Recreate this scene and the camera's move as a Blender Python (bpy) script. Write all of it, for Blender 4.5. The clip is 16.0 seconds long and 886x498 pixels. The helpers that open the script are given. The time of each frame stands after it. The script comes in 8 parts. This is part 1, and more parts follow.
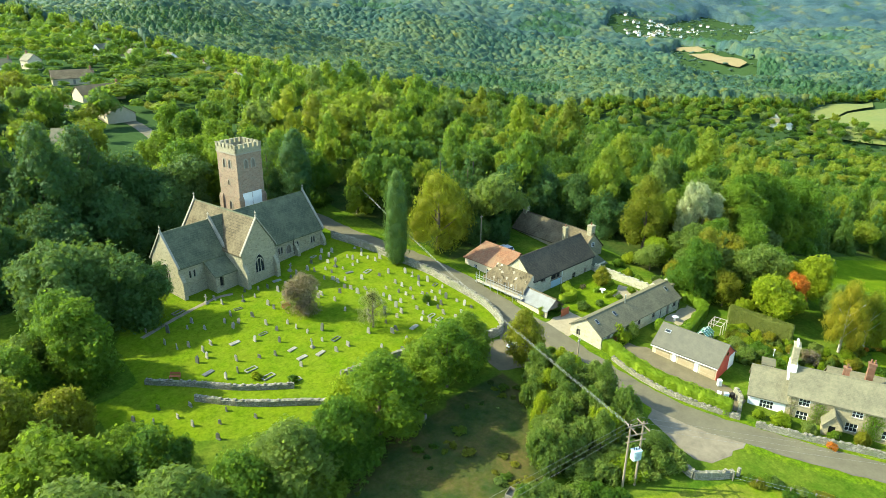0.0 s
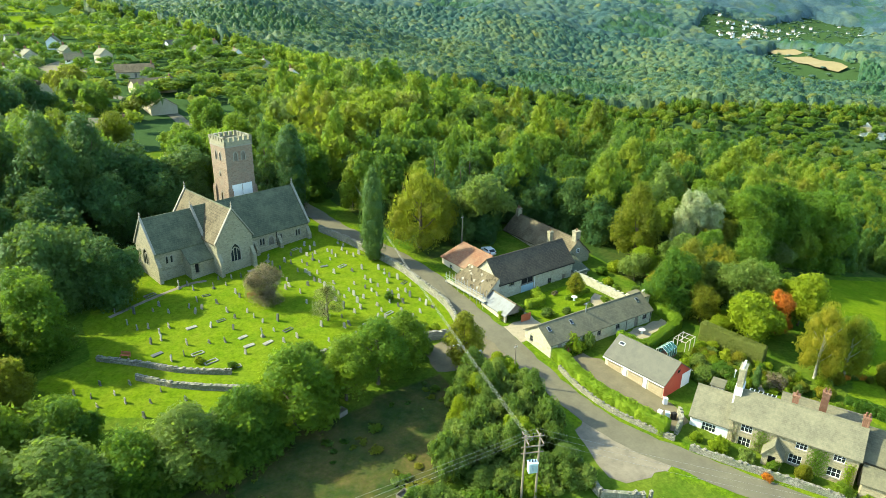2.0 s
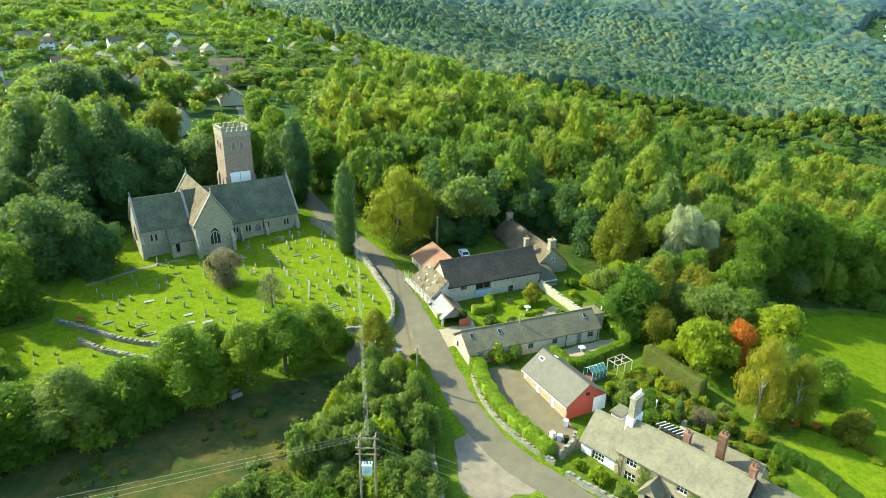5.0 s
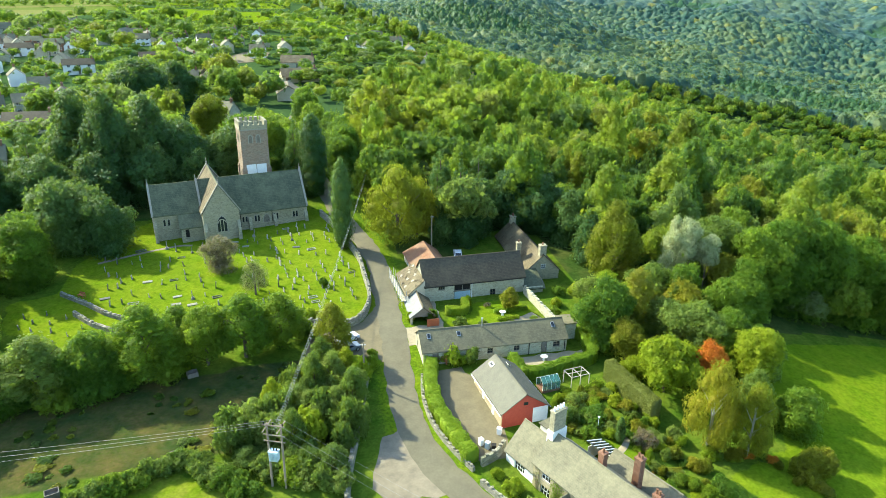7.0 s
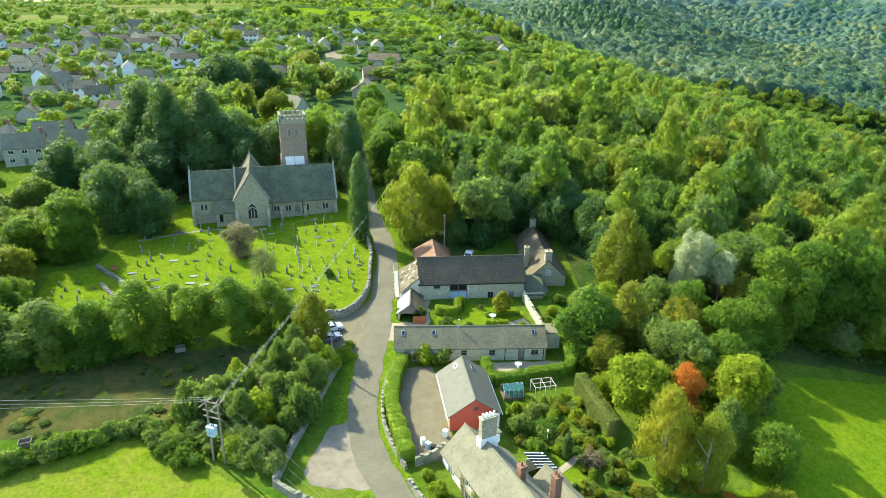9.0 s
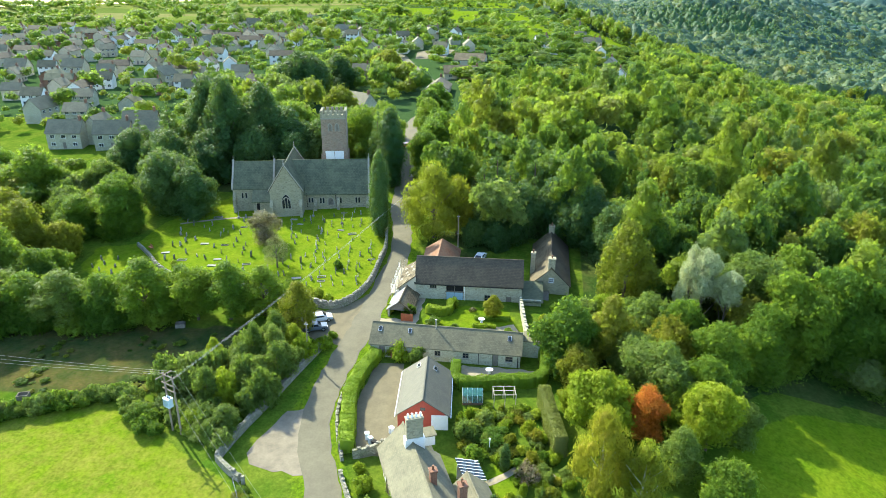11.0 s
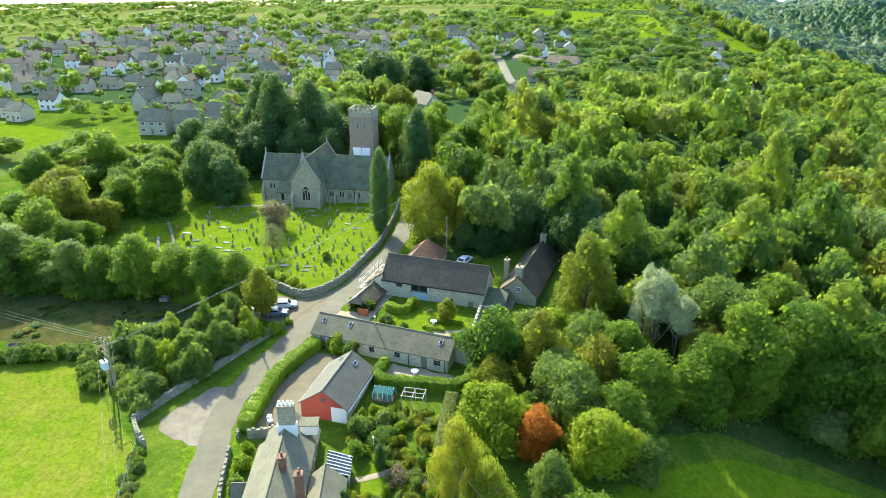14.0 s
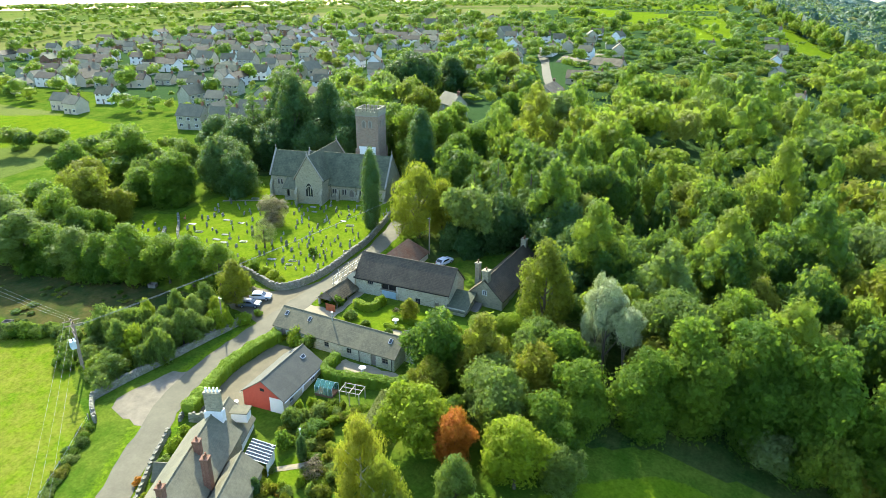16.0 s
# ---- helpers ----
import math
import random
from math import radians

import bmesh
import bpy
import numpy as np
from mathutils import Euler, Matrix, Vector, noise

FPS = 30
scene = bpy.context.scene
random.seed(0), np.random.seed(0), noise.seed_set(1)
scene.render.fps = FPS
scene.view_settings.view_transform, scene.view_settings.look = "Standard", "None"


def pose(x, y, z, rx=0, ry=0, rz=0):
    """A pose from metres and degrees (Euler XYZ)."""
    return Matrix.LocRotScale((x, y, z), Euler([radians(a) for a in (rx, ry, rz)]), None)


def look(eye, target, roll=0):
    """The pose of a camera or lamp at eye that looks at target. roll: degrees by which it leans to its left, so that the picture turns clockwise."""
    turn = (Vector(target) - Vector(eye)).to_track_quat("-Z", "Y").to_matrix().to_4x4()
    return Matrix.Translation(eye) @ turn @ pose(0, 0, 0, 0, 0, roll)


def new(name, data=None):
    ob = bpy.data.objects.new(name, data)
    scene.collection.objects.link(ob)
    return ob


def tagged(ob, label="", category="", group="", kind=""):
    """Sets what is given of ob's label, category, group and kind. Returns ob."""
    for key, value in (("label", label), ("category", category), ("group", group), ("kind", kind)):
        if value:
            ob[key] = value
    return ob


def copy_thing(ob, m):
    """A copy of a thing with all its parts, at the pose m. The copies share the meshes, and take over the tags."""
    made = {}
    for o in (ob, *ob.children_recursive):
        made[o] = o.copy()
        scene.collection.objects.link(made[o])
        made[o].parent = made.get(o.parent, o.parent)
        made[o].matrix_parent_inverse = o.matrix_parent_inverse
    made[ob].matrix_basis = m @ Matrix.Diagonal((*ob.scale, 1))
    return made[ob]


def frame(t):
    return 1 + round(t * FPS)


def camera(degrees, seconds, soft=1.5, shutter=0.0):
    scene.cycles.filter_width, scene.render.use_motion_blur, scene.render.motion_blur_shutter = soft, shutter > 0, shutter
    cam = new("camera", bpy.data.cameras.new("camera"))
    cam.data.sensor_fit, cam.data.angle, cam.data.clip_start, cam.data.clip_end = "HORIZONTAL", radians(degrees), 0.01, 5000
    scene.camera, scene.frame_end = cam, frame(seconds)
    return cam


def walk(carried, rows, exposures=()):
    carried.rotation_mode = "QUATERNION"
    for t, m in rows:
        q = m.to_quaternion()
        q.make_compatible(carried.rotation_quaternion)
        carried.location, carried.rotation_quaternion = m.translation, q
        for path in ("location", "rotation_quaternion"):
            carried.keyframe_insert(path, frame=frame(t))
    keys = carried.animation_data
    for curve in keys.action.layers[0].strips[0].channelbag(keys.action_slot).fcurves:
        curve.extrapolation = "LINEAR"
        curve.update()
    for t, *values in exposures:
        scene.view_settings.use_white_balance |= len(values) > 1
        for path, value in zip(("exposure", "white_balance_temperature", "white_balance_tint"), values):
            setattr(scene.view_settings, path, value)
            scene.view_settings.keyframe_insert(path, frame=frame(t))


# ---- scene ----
cam = camera(68.2, 16.0, soft=0.85)
METRES, EYE, TILT, LEAN, TURN = 168.0, 57.0, 0.0, 0.0, -40.5
ROWS = [
    (0.0, 0.0, 0.0, 0.0, 0.34, -21.4, -0.87),
    (0.5, 0.0322, 0.0009, 0.0003, 2.02, -21.43, -0.87),
    (1.0, 0.0631, 0.0029, 0.0006, 3.81, -21.46, -0.9),
    (1.5, 0.095, 0.006, 0.001, 5.83, -21.51, -0.91),
    (2.0, 0.1266, 0.0102, 0.0012, 7.78, -21.56, -0.91),
    (2.5, 0.1581, 0.0156, 0.0014, 9.77, -21.6, -0.92),
    (3.0, 0.1895, 0.0219, 0.0014, 11.95, -21.62, -0.94),
    (3.5, 0.2206, 0.0296, 0.0015, 14.3, -21.66, -0.95),
    (4.0, 0.2516, 0.0381, 0.0016, 16.35, -21.68, -0.95),
    (4.5, 0.2823, 0.0478, 0.002, 17.85, -21.7, -0.96),
    (7.0, 0.4291, 0.1086, 0.0052, 28.27, -21.89, -0.92),
    (7.5, 0.4566, 0.1241, 0.0057, 30.69, -21.95, -0.89),
    (8.0, 0.4836, 0.141, 0.006, 33.33, -21.99, -0.84),
    (8.5, 0.5098, 0.1591, 0.0062, 36.01, -22.02, -0.82),
    (9.0, 0.5352, 0.1783, 0.0064, 38.69, -22.06, -0.79),
    (9.5, 0.5597, 0.1988, 0.0067, 41.42, -22.09, -0.73),
    (10.0, 0.5831, 0.2202, 0.0072, 44.14, -22.12, -0.7),
    (12.5, 0.6865, 0.3423, 0.0084, 55.95, -22.18, -0.46),
    (13.0, 0.7039, 0.3682, 0.009, 57.98, -22.18, -0.43),
    (13.5, 0.7202, 0.394, 0.0095, 59.99, -22.19, -0.4),
    (14.0, 0.7354, 0.4194, 0.0102, 61.8, -22.19, -0.37),
    (14.5, 0.7495, 0.4446, 0.011, 63.43, -22.2, -0.35),
    (15.0, 0.7628, 0.4693, 0.0122, 65.08, -22.2, -0.34),
    (15.5, 0.7753, 0.4938, 0.0132, 66.71, -22.23, -0.33),
    (16.0, 0.7868, 0.518, 0.0142, 68.25, -22.24, -0.32),
]
walk(cam, [(t, pose(0, 0, EYE, TILT, LEAN, TURN) @ pose(METRES * x, METRES * y, METRES * z, 90 + pitch, roll, yaw)) for t, x, y, z, yaw, pitch, roll in ROWS],
     exposures=[(0.0, 1.76, 6400, -8), (7.0, 1.87, 6150, -3), (16.0, 1.94, 5900, 3)])

# ---- light ----
SUN = Vector((-12.2, 10.9, 12.6)).normalized()
sun_data = bpy.data.lights.new("sun", "SUN")
sun_data.energy, sun_data.angle, sun_data.color = 3.5, radians(0.6), (1.0, 0.9, 0.66)
sun = new("sun", sun_data)
sun.matrix_basis = look(SUN * 300, (0, 0, 0))
world = bpy.data.worlds.new("sky")
scene.world = world
world.use_nodes = True
wn = world.node_tree
sky = wn.nodes.new("ShaderNodeTexSky")
sky.sky_type, sky.sun_disc = "NISHITA", False
sky.sun_elevation, sky.sun_rotation = math.asin(SUN.z), math.atan2(SUN.x, SUN.y)
sky.air_density, sky.dust_density, sky.ozone_density = 1.0, 1.2, 1.4
wn.links.new(sky.outputs[0], wn.nodes["Background"].inputs[0])
wn.nodes["Background"].inputs[1].default_value = 0.15


# ---- materials ----
def material(name):
    m = bpy.data.materials.new(name)
    m.use_nodes = True
    nt = m.node_tree
    return m, nt, nt.nodes["Principled BSDF"]


def node(nt, kind, **values):
    n = nt.nodes.new(kind)
    for key, v in values.items():
        n.inputs[key].default_value = v
    return n


def ramp(nt, fac, *stops):
    r = nt.nodes.new("ShaderNodeValToRGB")
    el = r.color_ramp.elements
    while len(el) < len(stops):
        el.new(0.5)
    for e, (p, c) in zip(el, stops):
        e.position, e.color = p, (*c, 1)
    nt.links.new(fac, r.inputs[0])
    return r.outputs[0]


def mix(nt, fac, a, b, blend="MIX"):
    m = nt.nodes.new("ShaderNodeMix")
    m.data_type, m.blend_type = "RGBA", blend
    for sock, v in ((m.inputs[0], fac), (m.inputs[6], a), (m.inputs[7], b)):
        if isinstance(v, bpy.types.NodeSocket):
            nt.links.new(v, sock)
        elif isinstance(v, tuple):
            sock.default_value = (*v, 1)
        else:
            sock.default_value = v
    return m.outputs[2]


def coords(nt, scale=(1, 1, 1)):
    tc = nt.nodes.new("ShaderNodeTexCoord")
    mp = nt.nodes.new("ShaderNodeMapping")
    mp.inputs["Scale"].default_value = scale
    nt.links.new(tc.outputs["Object"], mp.inputs[0])
    return mp.outputs[0]


def noise_tex(nt, vec, scale, detail=4.0, rough=0.55):
    n = node(nt, "ShaderNodeTexNoise", Scale=scale, Detail=detail, Roughness=rough)
    nt.links.new(vec, n.inputs["Vector"])
    return n.outputs[0]


def bump(nt, bsdf, height, strength, dist):
    b = node(nt, "ShaderNodeBump", Strength=strength, Distance=dist)
    nt.links.new(height, b.inputs["Height"])
    nt.links.new(b.outputs[0], bsdf.inputs["Normal"])


def stone(name, dark, light, mortar, size=0.45, patches=(0.3, 0.3, 0.26)):
    """Rubble stone laid in rough courses, with lichen and damp patches."""
    m, nt, bs = material(name)
    v = coords(nt, (1, 1, 1.7))
    vo = node(nt, "ShaderNodeTexVoronoi", Scale=1 / size)
    nt.links.new(v, vo.inputs["Vector"])
    edge = nt.nodes.new("ShaderNodeTexVoronoi")
    edge.feature = "DISTANCE_TO_EDGE"
    edge.inputs["Scale"].default_value = 1 / size
    nt.links.new(v, edge.inputs["Vector"])
    sep = nt.nodes.new("ShaderNodeSeparateColor")
    nt.links.new(vo.outputs["Color"], sep.inputs[0])
    col = mix(nt, sep.outputs[0], dark, light)
    gap = ramp(nt, edge.outputs["Distance"], (0.0, (0, 0, 0)), (0.09, (1, 1, 1)))
    col = mix(nt, gap, mortar, col)
    col = mix(nt, ramp(nt, noise_tex(nt, v, 0.55, 6), (0.45, (0, 0, 0)), (0.72, (0.75, 0.75, 0.75))), col, patches)
    col = mix(nt, 0.45, col, ramp(nt, noise_tex(nt, v, 7, 5), (0.3, (0.35, 0.35, 0.35)), (0.75, (1, 1, 1))), "MULTIPLY")
    nt.links.new(col, bs.inputs["Base Color"])
    bs.inputs["Roughness"].default_value = 0.92
    bump(nt, bs, gap, 0.6, 0.04)
    return m


def roofing(name, dark, light, patch, tile=(0.34, 0.24), patch_at=0.55, rough=0.75, joint=0.7):
    """Slates or stone tiles in courses, with lichen and mixed tones."""
    m, nt, bs = material(name)
    v = coords(nt)
    br = node(nt, "ShaderNodeTexBrick", Scale=1.0)
    br.inputs["Brick Width"].default_value, br.inputs["Row Height"].default_value = tile
    br.inputs["Mortar Size"].default_value = 0.018
    br.inputs["Color1"].default_value, br.inputs["Color2"].default_value = (*dark, 1), (*light, 1)
    br.inputs["Mortar"].default_value = (*[c * joint for c in dark], 1)
    nt.links.new(v, br.inputs["Vector"])
    big = ramp(nt, noise_tex(nt, v, 0.35, 6, 0.65), (patch_at - 0.12, (0, 0, 0)), (patch_at + 0.12, (0.8, 0.8, 0.8)))
    col = mix(nt, big, br.outputs[0], patch)
    col = mix(nt, 0.6, col, ramp(nt, noise_tex(nt, v, 2.6, 6, 0.7), (0.3, (0.45, 0.45, 0.45)), (0.7, (1, 1, 1))), "MULTIPLY")
    nt.links.new(col, bs.inputs["Base Color"])
    bs.inputs["Roughness"].default_value, bs.inputs["Specular IOR Level"].default_value = rough, 0.25
    bump(nt, bs, br.outputs["Fac"], -0.5, 0.03)
    return m


def plain(name, a, b, scale=3.0, rough=0.7, metal=0.0, relief=0.15, depth=0.01):
    """A painted, rendered or worn surface: two tones and fine relief."""
    m, nt, bs = material(name)
    v = coords(nt)
    n1, n2 = noise_tex(nt, v, scale, 5, 0.65), noise_tex(nt, v, scale * 9, 3)
    col = mix(nt, ramp(nt, n1, (0.3, (0, 0, 0)), (0.72, (1, 1, 1))), a, b)
    col = mix(nt, 0.3, col, ramp(nt, n2, (0.3, (0.6, 0.6, 0.6)), (0.7, (1, 1, 1))), "MULTIPLY")
    nt.links.new(col, bs.inputs["Base Color"])
    bs.inputs["Roughness"].default_value, bs.inputs["Metallic"].default_value = rough, metal
    bs.inputs["Specular IOR Level"].default_value = 0.5 if rough < 0.7 else 0.22
    bump(nt, bs, n2, relief, depth)
    return m


def sheet_metal(name, a, b, pitch=0.18):
    """Profiled roofing sheet with ribs, rust and lichen stains."""
    m, nt, bs = material(name)
    v = coords(nt)
    w = node(nt, "ShaderNodeTexWave", Scale=0.5 / pitch)
    w.bands_direction = "X"
    nt.links.new(v, w.inputs["Vector"])
    col = mix(nt, ramp(nt, noise_tex(nt, v, 0.8, 6, 0.7), (0.38, (0, 0, 0)), (0.68, (1, 1, 1))), a, b)
    col = mix(nt, 0.35, col, ramp(nt, w.outputs[1], (0.0, (0.55, 0.55, 0.55)), (0.4, (1, 1, 1))), "MULTIPLY")
    nt.links.new(col, bs.inputs["Base Color"])
    bs.inputs["Roughness"].default_value = 0.7
    bump(nt, bs, w.outputs[1], 0.4, 0.03)
    return m


def foliage(name, dark, mid, light, by_tint=False, glow=0.35, grain=0.35, mottle=0.75, gaps=0.46, clump=0.0):
    """Leaves: the tone changes from plant to plant and from spray to spray; light shines through."""
    m, nt, bs = material(name)
    geo = nt.nodes.new("ShaderNodeNewGeometry")
    if by_tint:
        at = nt.nodes.new("ShaderNodeAttribute")
        at.attribute_name = "tint"
        sep = nt.nodes.new("ShaderNodeSeparateColor")
        nt.links.new(at.outputs["Color"], sep.inputs[0])
        plant = sep.outputs[0]
    else:
        plant = nt.nodes.new("ShaderNodeObjectInfo").outputs["Random"]
    isl = geo.outputs["Random Per Island"]
    ma = nt.nodes.new("ShaderNodeMath")
    ma.operation = "MULTIPLY_ADD"
    ma.inputs[1].default_value, ma.inputs[2].default_value = grain, -grain / 2
    nt.links.new(isl, ma.inputs[0])
    ad = nt.nodes.new("ShaderNodeMath")
    ad.operation = "ADD"
    nt.links.new(plant, ad.inputs[0])
    nt.links.new(ma.outputs[0], ad.inputs[1])
    col = ramp(nt, ad.outputs[0], (0.05, dark), (0.5, mid), (0.95, light))
    if by_tint:
        col = mix(nt, at.outputs["Alpha"], col, (0.25, 0.3, 0.11))
        col = mix(nt, sep.outputs[1], col, (0.34, 0.3, 0.03))
        col = mix(nt, sep.outputs[2], col, (0.05, 0.13, 0.045))
    pos = geo.outputs["Position"]
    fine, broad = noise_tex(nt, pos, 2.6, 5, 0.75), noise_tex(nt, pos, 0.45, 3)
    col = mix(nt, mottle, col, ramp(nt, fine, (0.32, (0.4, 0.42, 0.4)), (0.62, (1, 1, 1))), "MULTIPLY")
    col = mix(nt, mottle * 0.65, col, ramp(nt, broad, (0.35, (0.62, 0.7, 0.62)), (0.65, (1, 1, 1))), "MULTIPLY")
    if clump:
        # shade between leaf clumps, painted into the colour as dark bluish gaps
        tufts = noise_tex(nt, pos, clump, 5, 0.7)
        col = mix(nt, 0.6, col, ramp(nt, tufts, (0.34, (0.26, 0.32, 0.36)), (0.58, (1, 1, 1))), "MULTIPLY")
    nt.links.new(col, bs.inputs["Base Color"])
    bs.inputs["Roughness"].default_value = 0.52
    bs.inputs["Specular IOR Level"].default_value = 0.2
    bump(nt, bs, tufts if clump else fine, 0.8 if clump else 0.7, 0.35 / clump if clump else 0.25)
    tr = nt.nodes.new("ShaderNodeBsdfTranslucent")
    warm = mix(nt, 0.5, col, (0.3, 0.42, 0.03))
    nt.links.new(warm, tr.inputs[0])
    sh = nt.nodes.new("ShaderNodeMixShader")
    sh.inputs[0].default_value = glow
    nt.links.new(bs.outputs[0], sh.inputs[1])
    nt.links.new(tr.outputs[0], sh.inputs[2])
    if gaps:
        holes = ramp(nt, noise_tex(nt, pos, 5.5, 3, 0.7), (gaps, (0, 0, 0)), (gaps + 0.02, (1, 1, 1)))
        clear = nt.nodes.new("ShaderNodeBsdfTransparent")
        cut = nt.nodes.new("ShaderNodeMixShader")
        nt.links.new(holes, cut.inputs[0])
        nt.links.new(clear.outputs[0], cut.inputs[1])
        nt.links.new(sh.outputs[0], cut.inputs[2])
        nt.links.new(cut.outputs[0], nt.nodes["Material Output"].inputs[0])
    else:
        nt.links.new(sh.outputs[0], nt.nodes["Material Output"].inputs[0])
    return m


def glass_mat():
    m, nt, bs = material("window_glass")
    bs.inputs["Base Color"].default_value = (0.02, 0.025, 0.03, 1)
    bs.inputs["Roughness"].default_value = 0.08
    return m


def ground_mat():
    """One sheet of land: rough grass, mown lawn, woodland floor and bare earth, by zone."""
    m, nt, bs = material("grassland")
    v = coords(nt)
    at = nt.nodes.new("ShaderNodeAttribute")
    at.attribute_name = "zone"
    sep = nt.nodes.new("ShaderNodeSeparateColor")
    nt.links.new(at.outputs["Color"], sep.inputs[0])
    fine, mid, big = noise_tex(nt, v, 2.2, 6, 0.7), noise_tex(nt, v, 0.22, 5, 0.6), noise_tex(nt, v, 0.03, 4)
    rough = mix(nt, ramp(nt, mid, (0.35, (0, 0, 0)), (0.65, (1, 1, 1))), (0.07, 0.13, 0.012), (0.14, 0.18, 0.022))
    lawn = mix(nt, ramp(nt, mid, (0.32, (0, 0, 0)), (0.7, (1, 1, 1))), (0.112, 0.19, 0.008), (0.18, 0.235, 0.011))
    lawn = mix(nt, ramp(nt, noise_tex(nt, v, 0.5, 6, 0.7), (0.58, (0, 0, 0)), (0.8, (0.75, 0.75, 0.75))), lawn, (0.165, 0.175, 0.018))
    thirst = nt.nodes.new("ShaderNodeAttribute")
    thirst.attribute_name = "dry"
    straw = nt.nodes.new("ShaderNodeMath")
    straw.operation = "MULTIPLY"
    nt.links.new(thirst.outputs["Fac"], straw.inputs[0])
    nt.links.new(ramp(nt, noise_tex(nt, v, 0.32, 7, 0.72), (0.38, (0.1, 0.1, 0.1)), (0.6, (1, 1, 1))), straw.inputs[1])
    lawn = mix(nt, straw.outputs[0], lawn, (0.205, 0.215, 0.03))
    # far fields: each has its own tone, all paled to include distance haze
    cells = node(nt, "ShaderNodeTexVoronoi", Scale=0.008)
    nt.links.new(v, cells.inputs["Vector"])
    csep = nt.nodes.new("ShaderNodeSeparateColor")
    nt.links.new(cells.outputs["Color"], csep.inputs[0])
    field = ramp(nt, csep.outputs[0], (0.0, (0.11, 0.15, 0.035)), (0.45, (0.16, 0.19, 0.045)), (0.8, (0.19, 0.2, 0.06)), (1.0, (0.21, 0.2, 0.08)))
    lawn = mix(nt, at.outputs["Alpha"], field, lawn)
    wood = mix(nt, ramp(nt, mid, (0.4, (0, 0, 0)), (0.65, (1, 1, 1))), (0.045, 0.08, 0.018), (0.085, 0.1, 0.028))
    wood = mix(nt, at.outputs["Alpha"], (0.055, 0.095, 0.035), wood)
    bare = mix(nt, ramp(nt, mid, (0.38, (0, 0, 0)), (0.62, (1, 1, 1))), (0.05, 0.07, 0.024), (0.115, 0.092, 0.036))

    def zone(chan, lo, hi):
        s = nt.nodes.new("ShaderNodeMath")
        s.operation = "MULTIPLY_ADD"
        s.inputs[1].default_value, s.inputs[2].default_value = 0.5, -0.25
        nt.links.new(fine, s.inputs[0])
        a = nt.nodes.new("ShaderNodeMath")
        a.operation = "ADD"
        nt.links.new(sep.outputs[chan], a.inputs[0])
        nt.links.new(s.outputs[0], a.inputs[1])
        return ramp(nt, a.outputs[0], (lo, (0, 0, 0)), (hi, (1, 1, 1)))

    col = mix(nt, zone(2, 0.4, 0.6), rough, wood)
    col = mix(nt, zone(1, 0.35, 0.65), col, bare)
    col = mix(nt, zone(0, 0.42, 0.58), col, lawn)
    tuft = noise_tex(nt, v, 0.9, 6, 0.75)
    col = mix(nt, 0.6, col, ramp(nt, fine, (0.34, (0.4, 0.45, 0.4)), (0.64, (1, 1, 1))), "MULTIPLY")
    col = mix(nt, 0.5, col, ramp(nt, tuft, (0.36, (0.45, 0.55, 0.45)), (0.6, (1, 1, 1))), "MULTIPLY")
    col = mix(nt, 0.3, col, ramp(nt, big, (0.35, (0.75, 0.72, 0.6)), (0.65, (1, 1, 1))), "MULTIPLY")
    nt.links.new(col, bs.inputs["Base Color"])
    bs.inputs["Roughness"].default_value = 0.95
    bs.inputs["Specular IOR Level"].default_value = 0.0
    bump(nt, bs, fine, 0.5, 0.08)
    return m


M_GROUND = ground_mat()
M_CHURCH = stone("grey_rubble", (0.25, 0.22, 0.143), (0.42, 0.38, 0.252), (0.36, 0.33, 0.227), 0.4, (0.33, 0.3, 0.185))
M_TOWER = stone("pink_rubble", (0.25, 0.165, 0.11), (0.38, 0.27, 0.185), (0.33, 0.255, 0.185), 0.45, (0.28, 0.24, 0.17))
M_FIELDSTONE = stone("field_stone", (0.2, 0.18, 0.14), (0.42, 0.38, 0.3), (0.1, 0.1, 0.06), 0.35, (0.14, 0.17, 0.07))
M_BARNSTONE = stone("barn_stone", (0.34, 0.31, 0.218), (0.55, 0.52, 0.378), (0.5, 0.48, 0.353), 0.38, (0.48, 0.46, 0.336))
M_COTSTONE = stone("cottage_stone", (0.3, 0.25, 0.143), (0.48, 0.4, 0.244), (0.42, 0.36, 0.227), 0.35, (0.36, 0.3, 0.168))
M_DRESSED = plain("dressed_stone", (0.27, 0.245, 0.19), (0.37, 0.34, 0.275), 1.5, 0.85)
M_SLATE = roofing("dark_slate", (0.088, 0.1, 0.060), (0.122, 0.132, 0.077), (0.165, 0.172, 0.097), (0.4, 0.26))
M_STONETILE = roofing("stone_tile", (0.09, 0.068, 0.036), (0.15, 0.116, 0.065), (0.19, 0.155, 0.091), (0.4, 0.3), 0.54, joint=0.5)
M_BARNROOF = roofing("brown_tile", (0.07, 0.058, 0.038), (0.1, 0.08, 0.052), (0.12, 0.1, 0.063), (0.3, 0.22), 0.6)
M_PANTILE = roofing("orange_pantile", (0.19, 0.085, 0.045), (0.27, 0.125, 0.065), (0.24, 0.16, 0.1), (0.3, 0.3), 0.52)
M_GREYSLATE = roofing("pale_slate", (0.105, 0.1, 0.066), (0.14, 0.131, 0.084), (0.18, 0.163, 0.097), (0.4, 0.26), 0.48, 0.85, 0.8)
M_COTROOF = roofing("silver_slate", (0.16, 0.149, 0.099), (0.18, 0.167, 0.110), (0.225, 0.205, 0.130), (0.3, 0.2), 0.5, 0.8, 0.88)
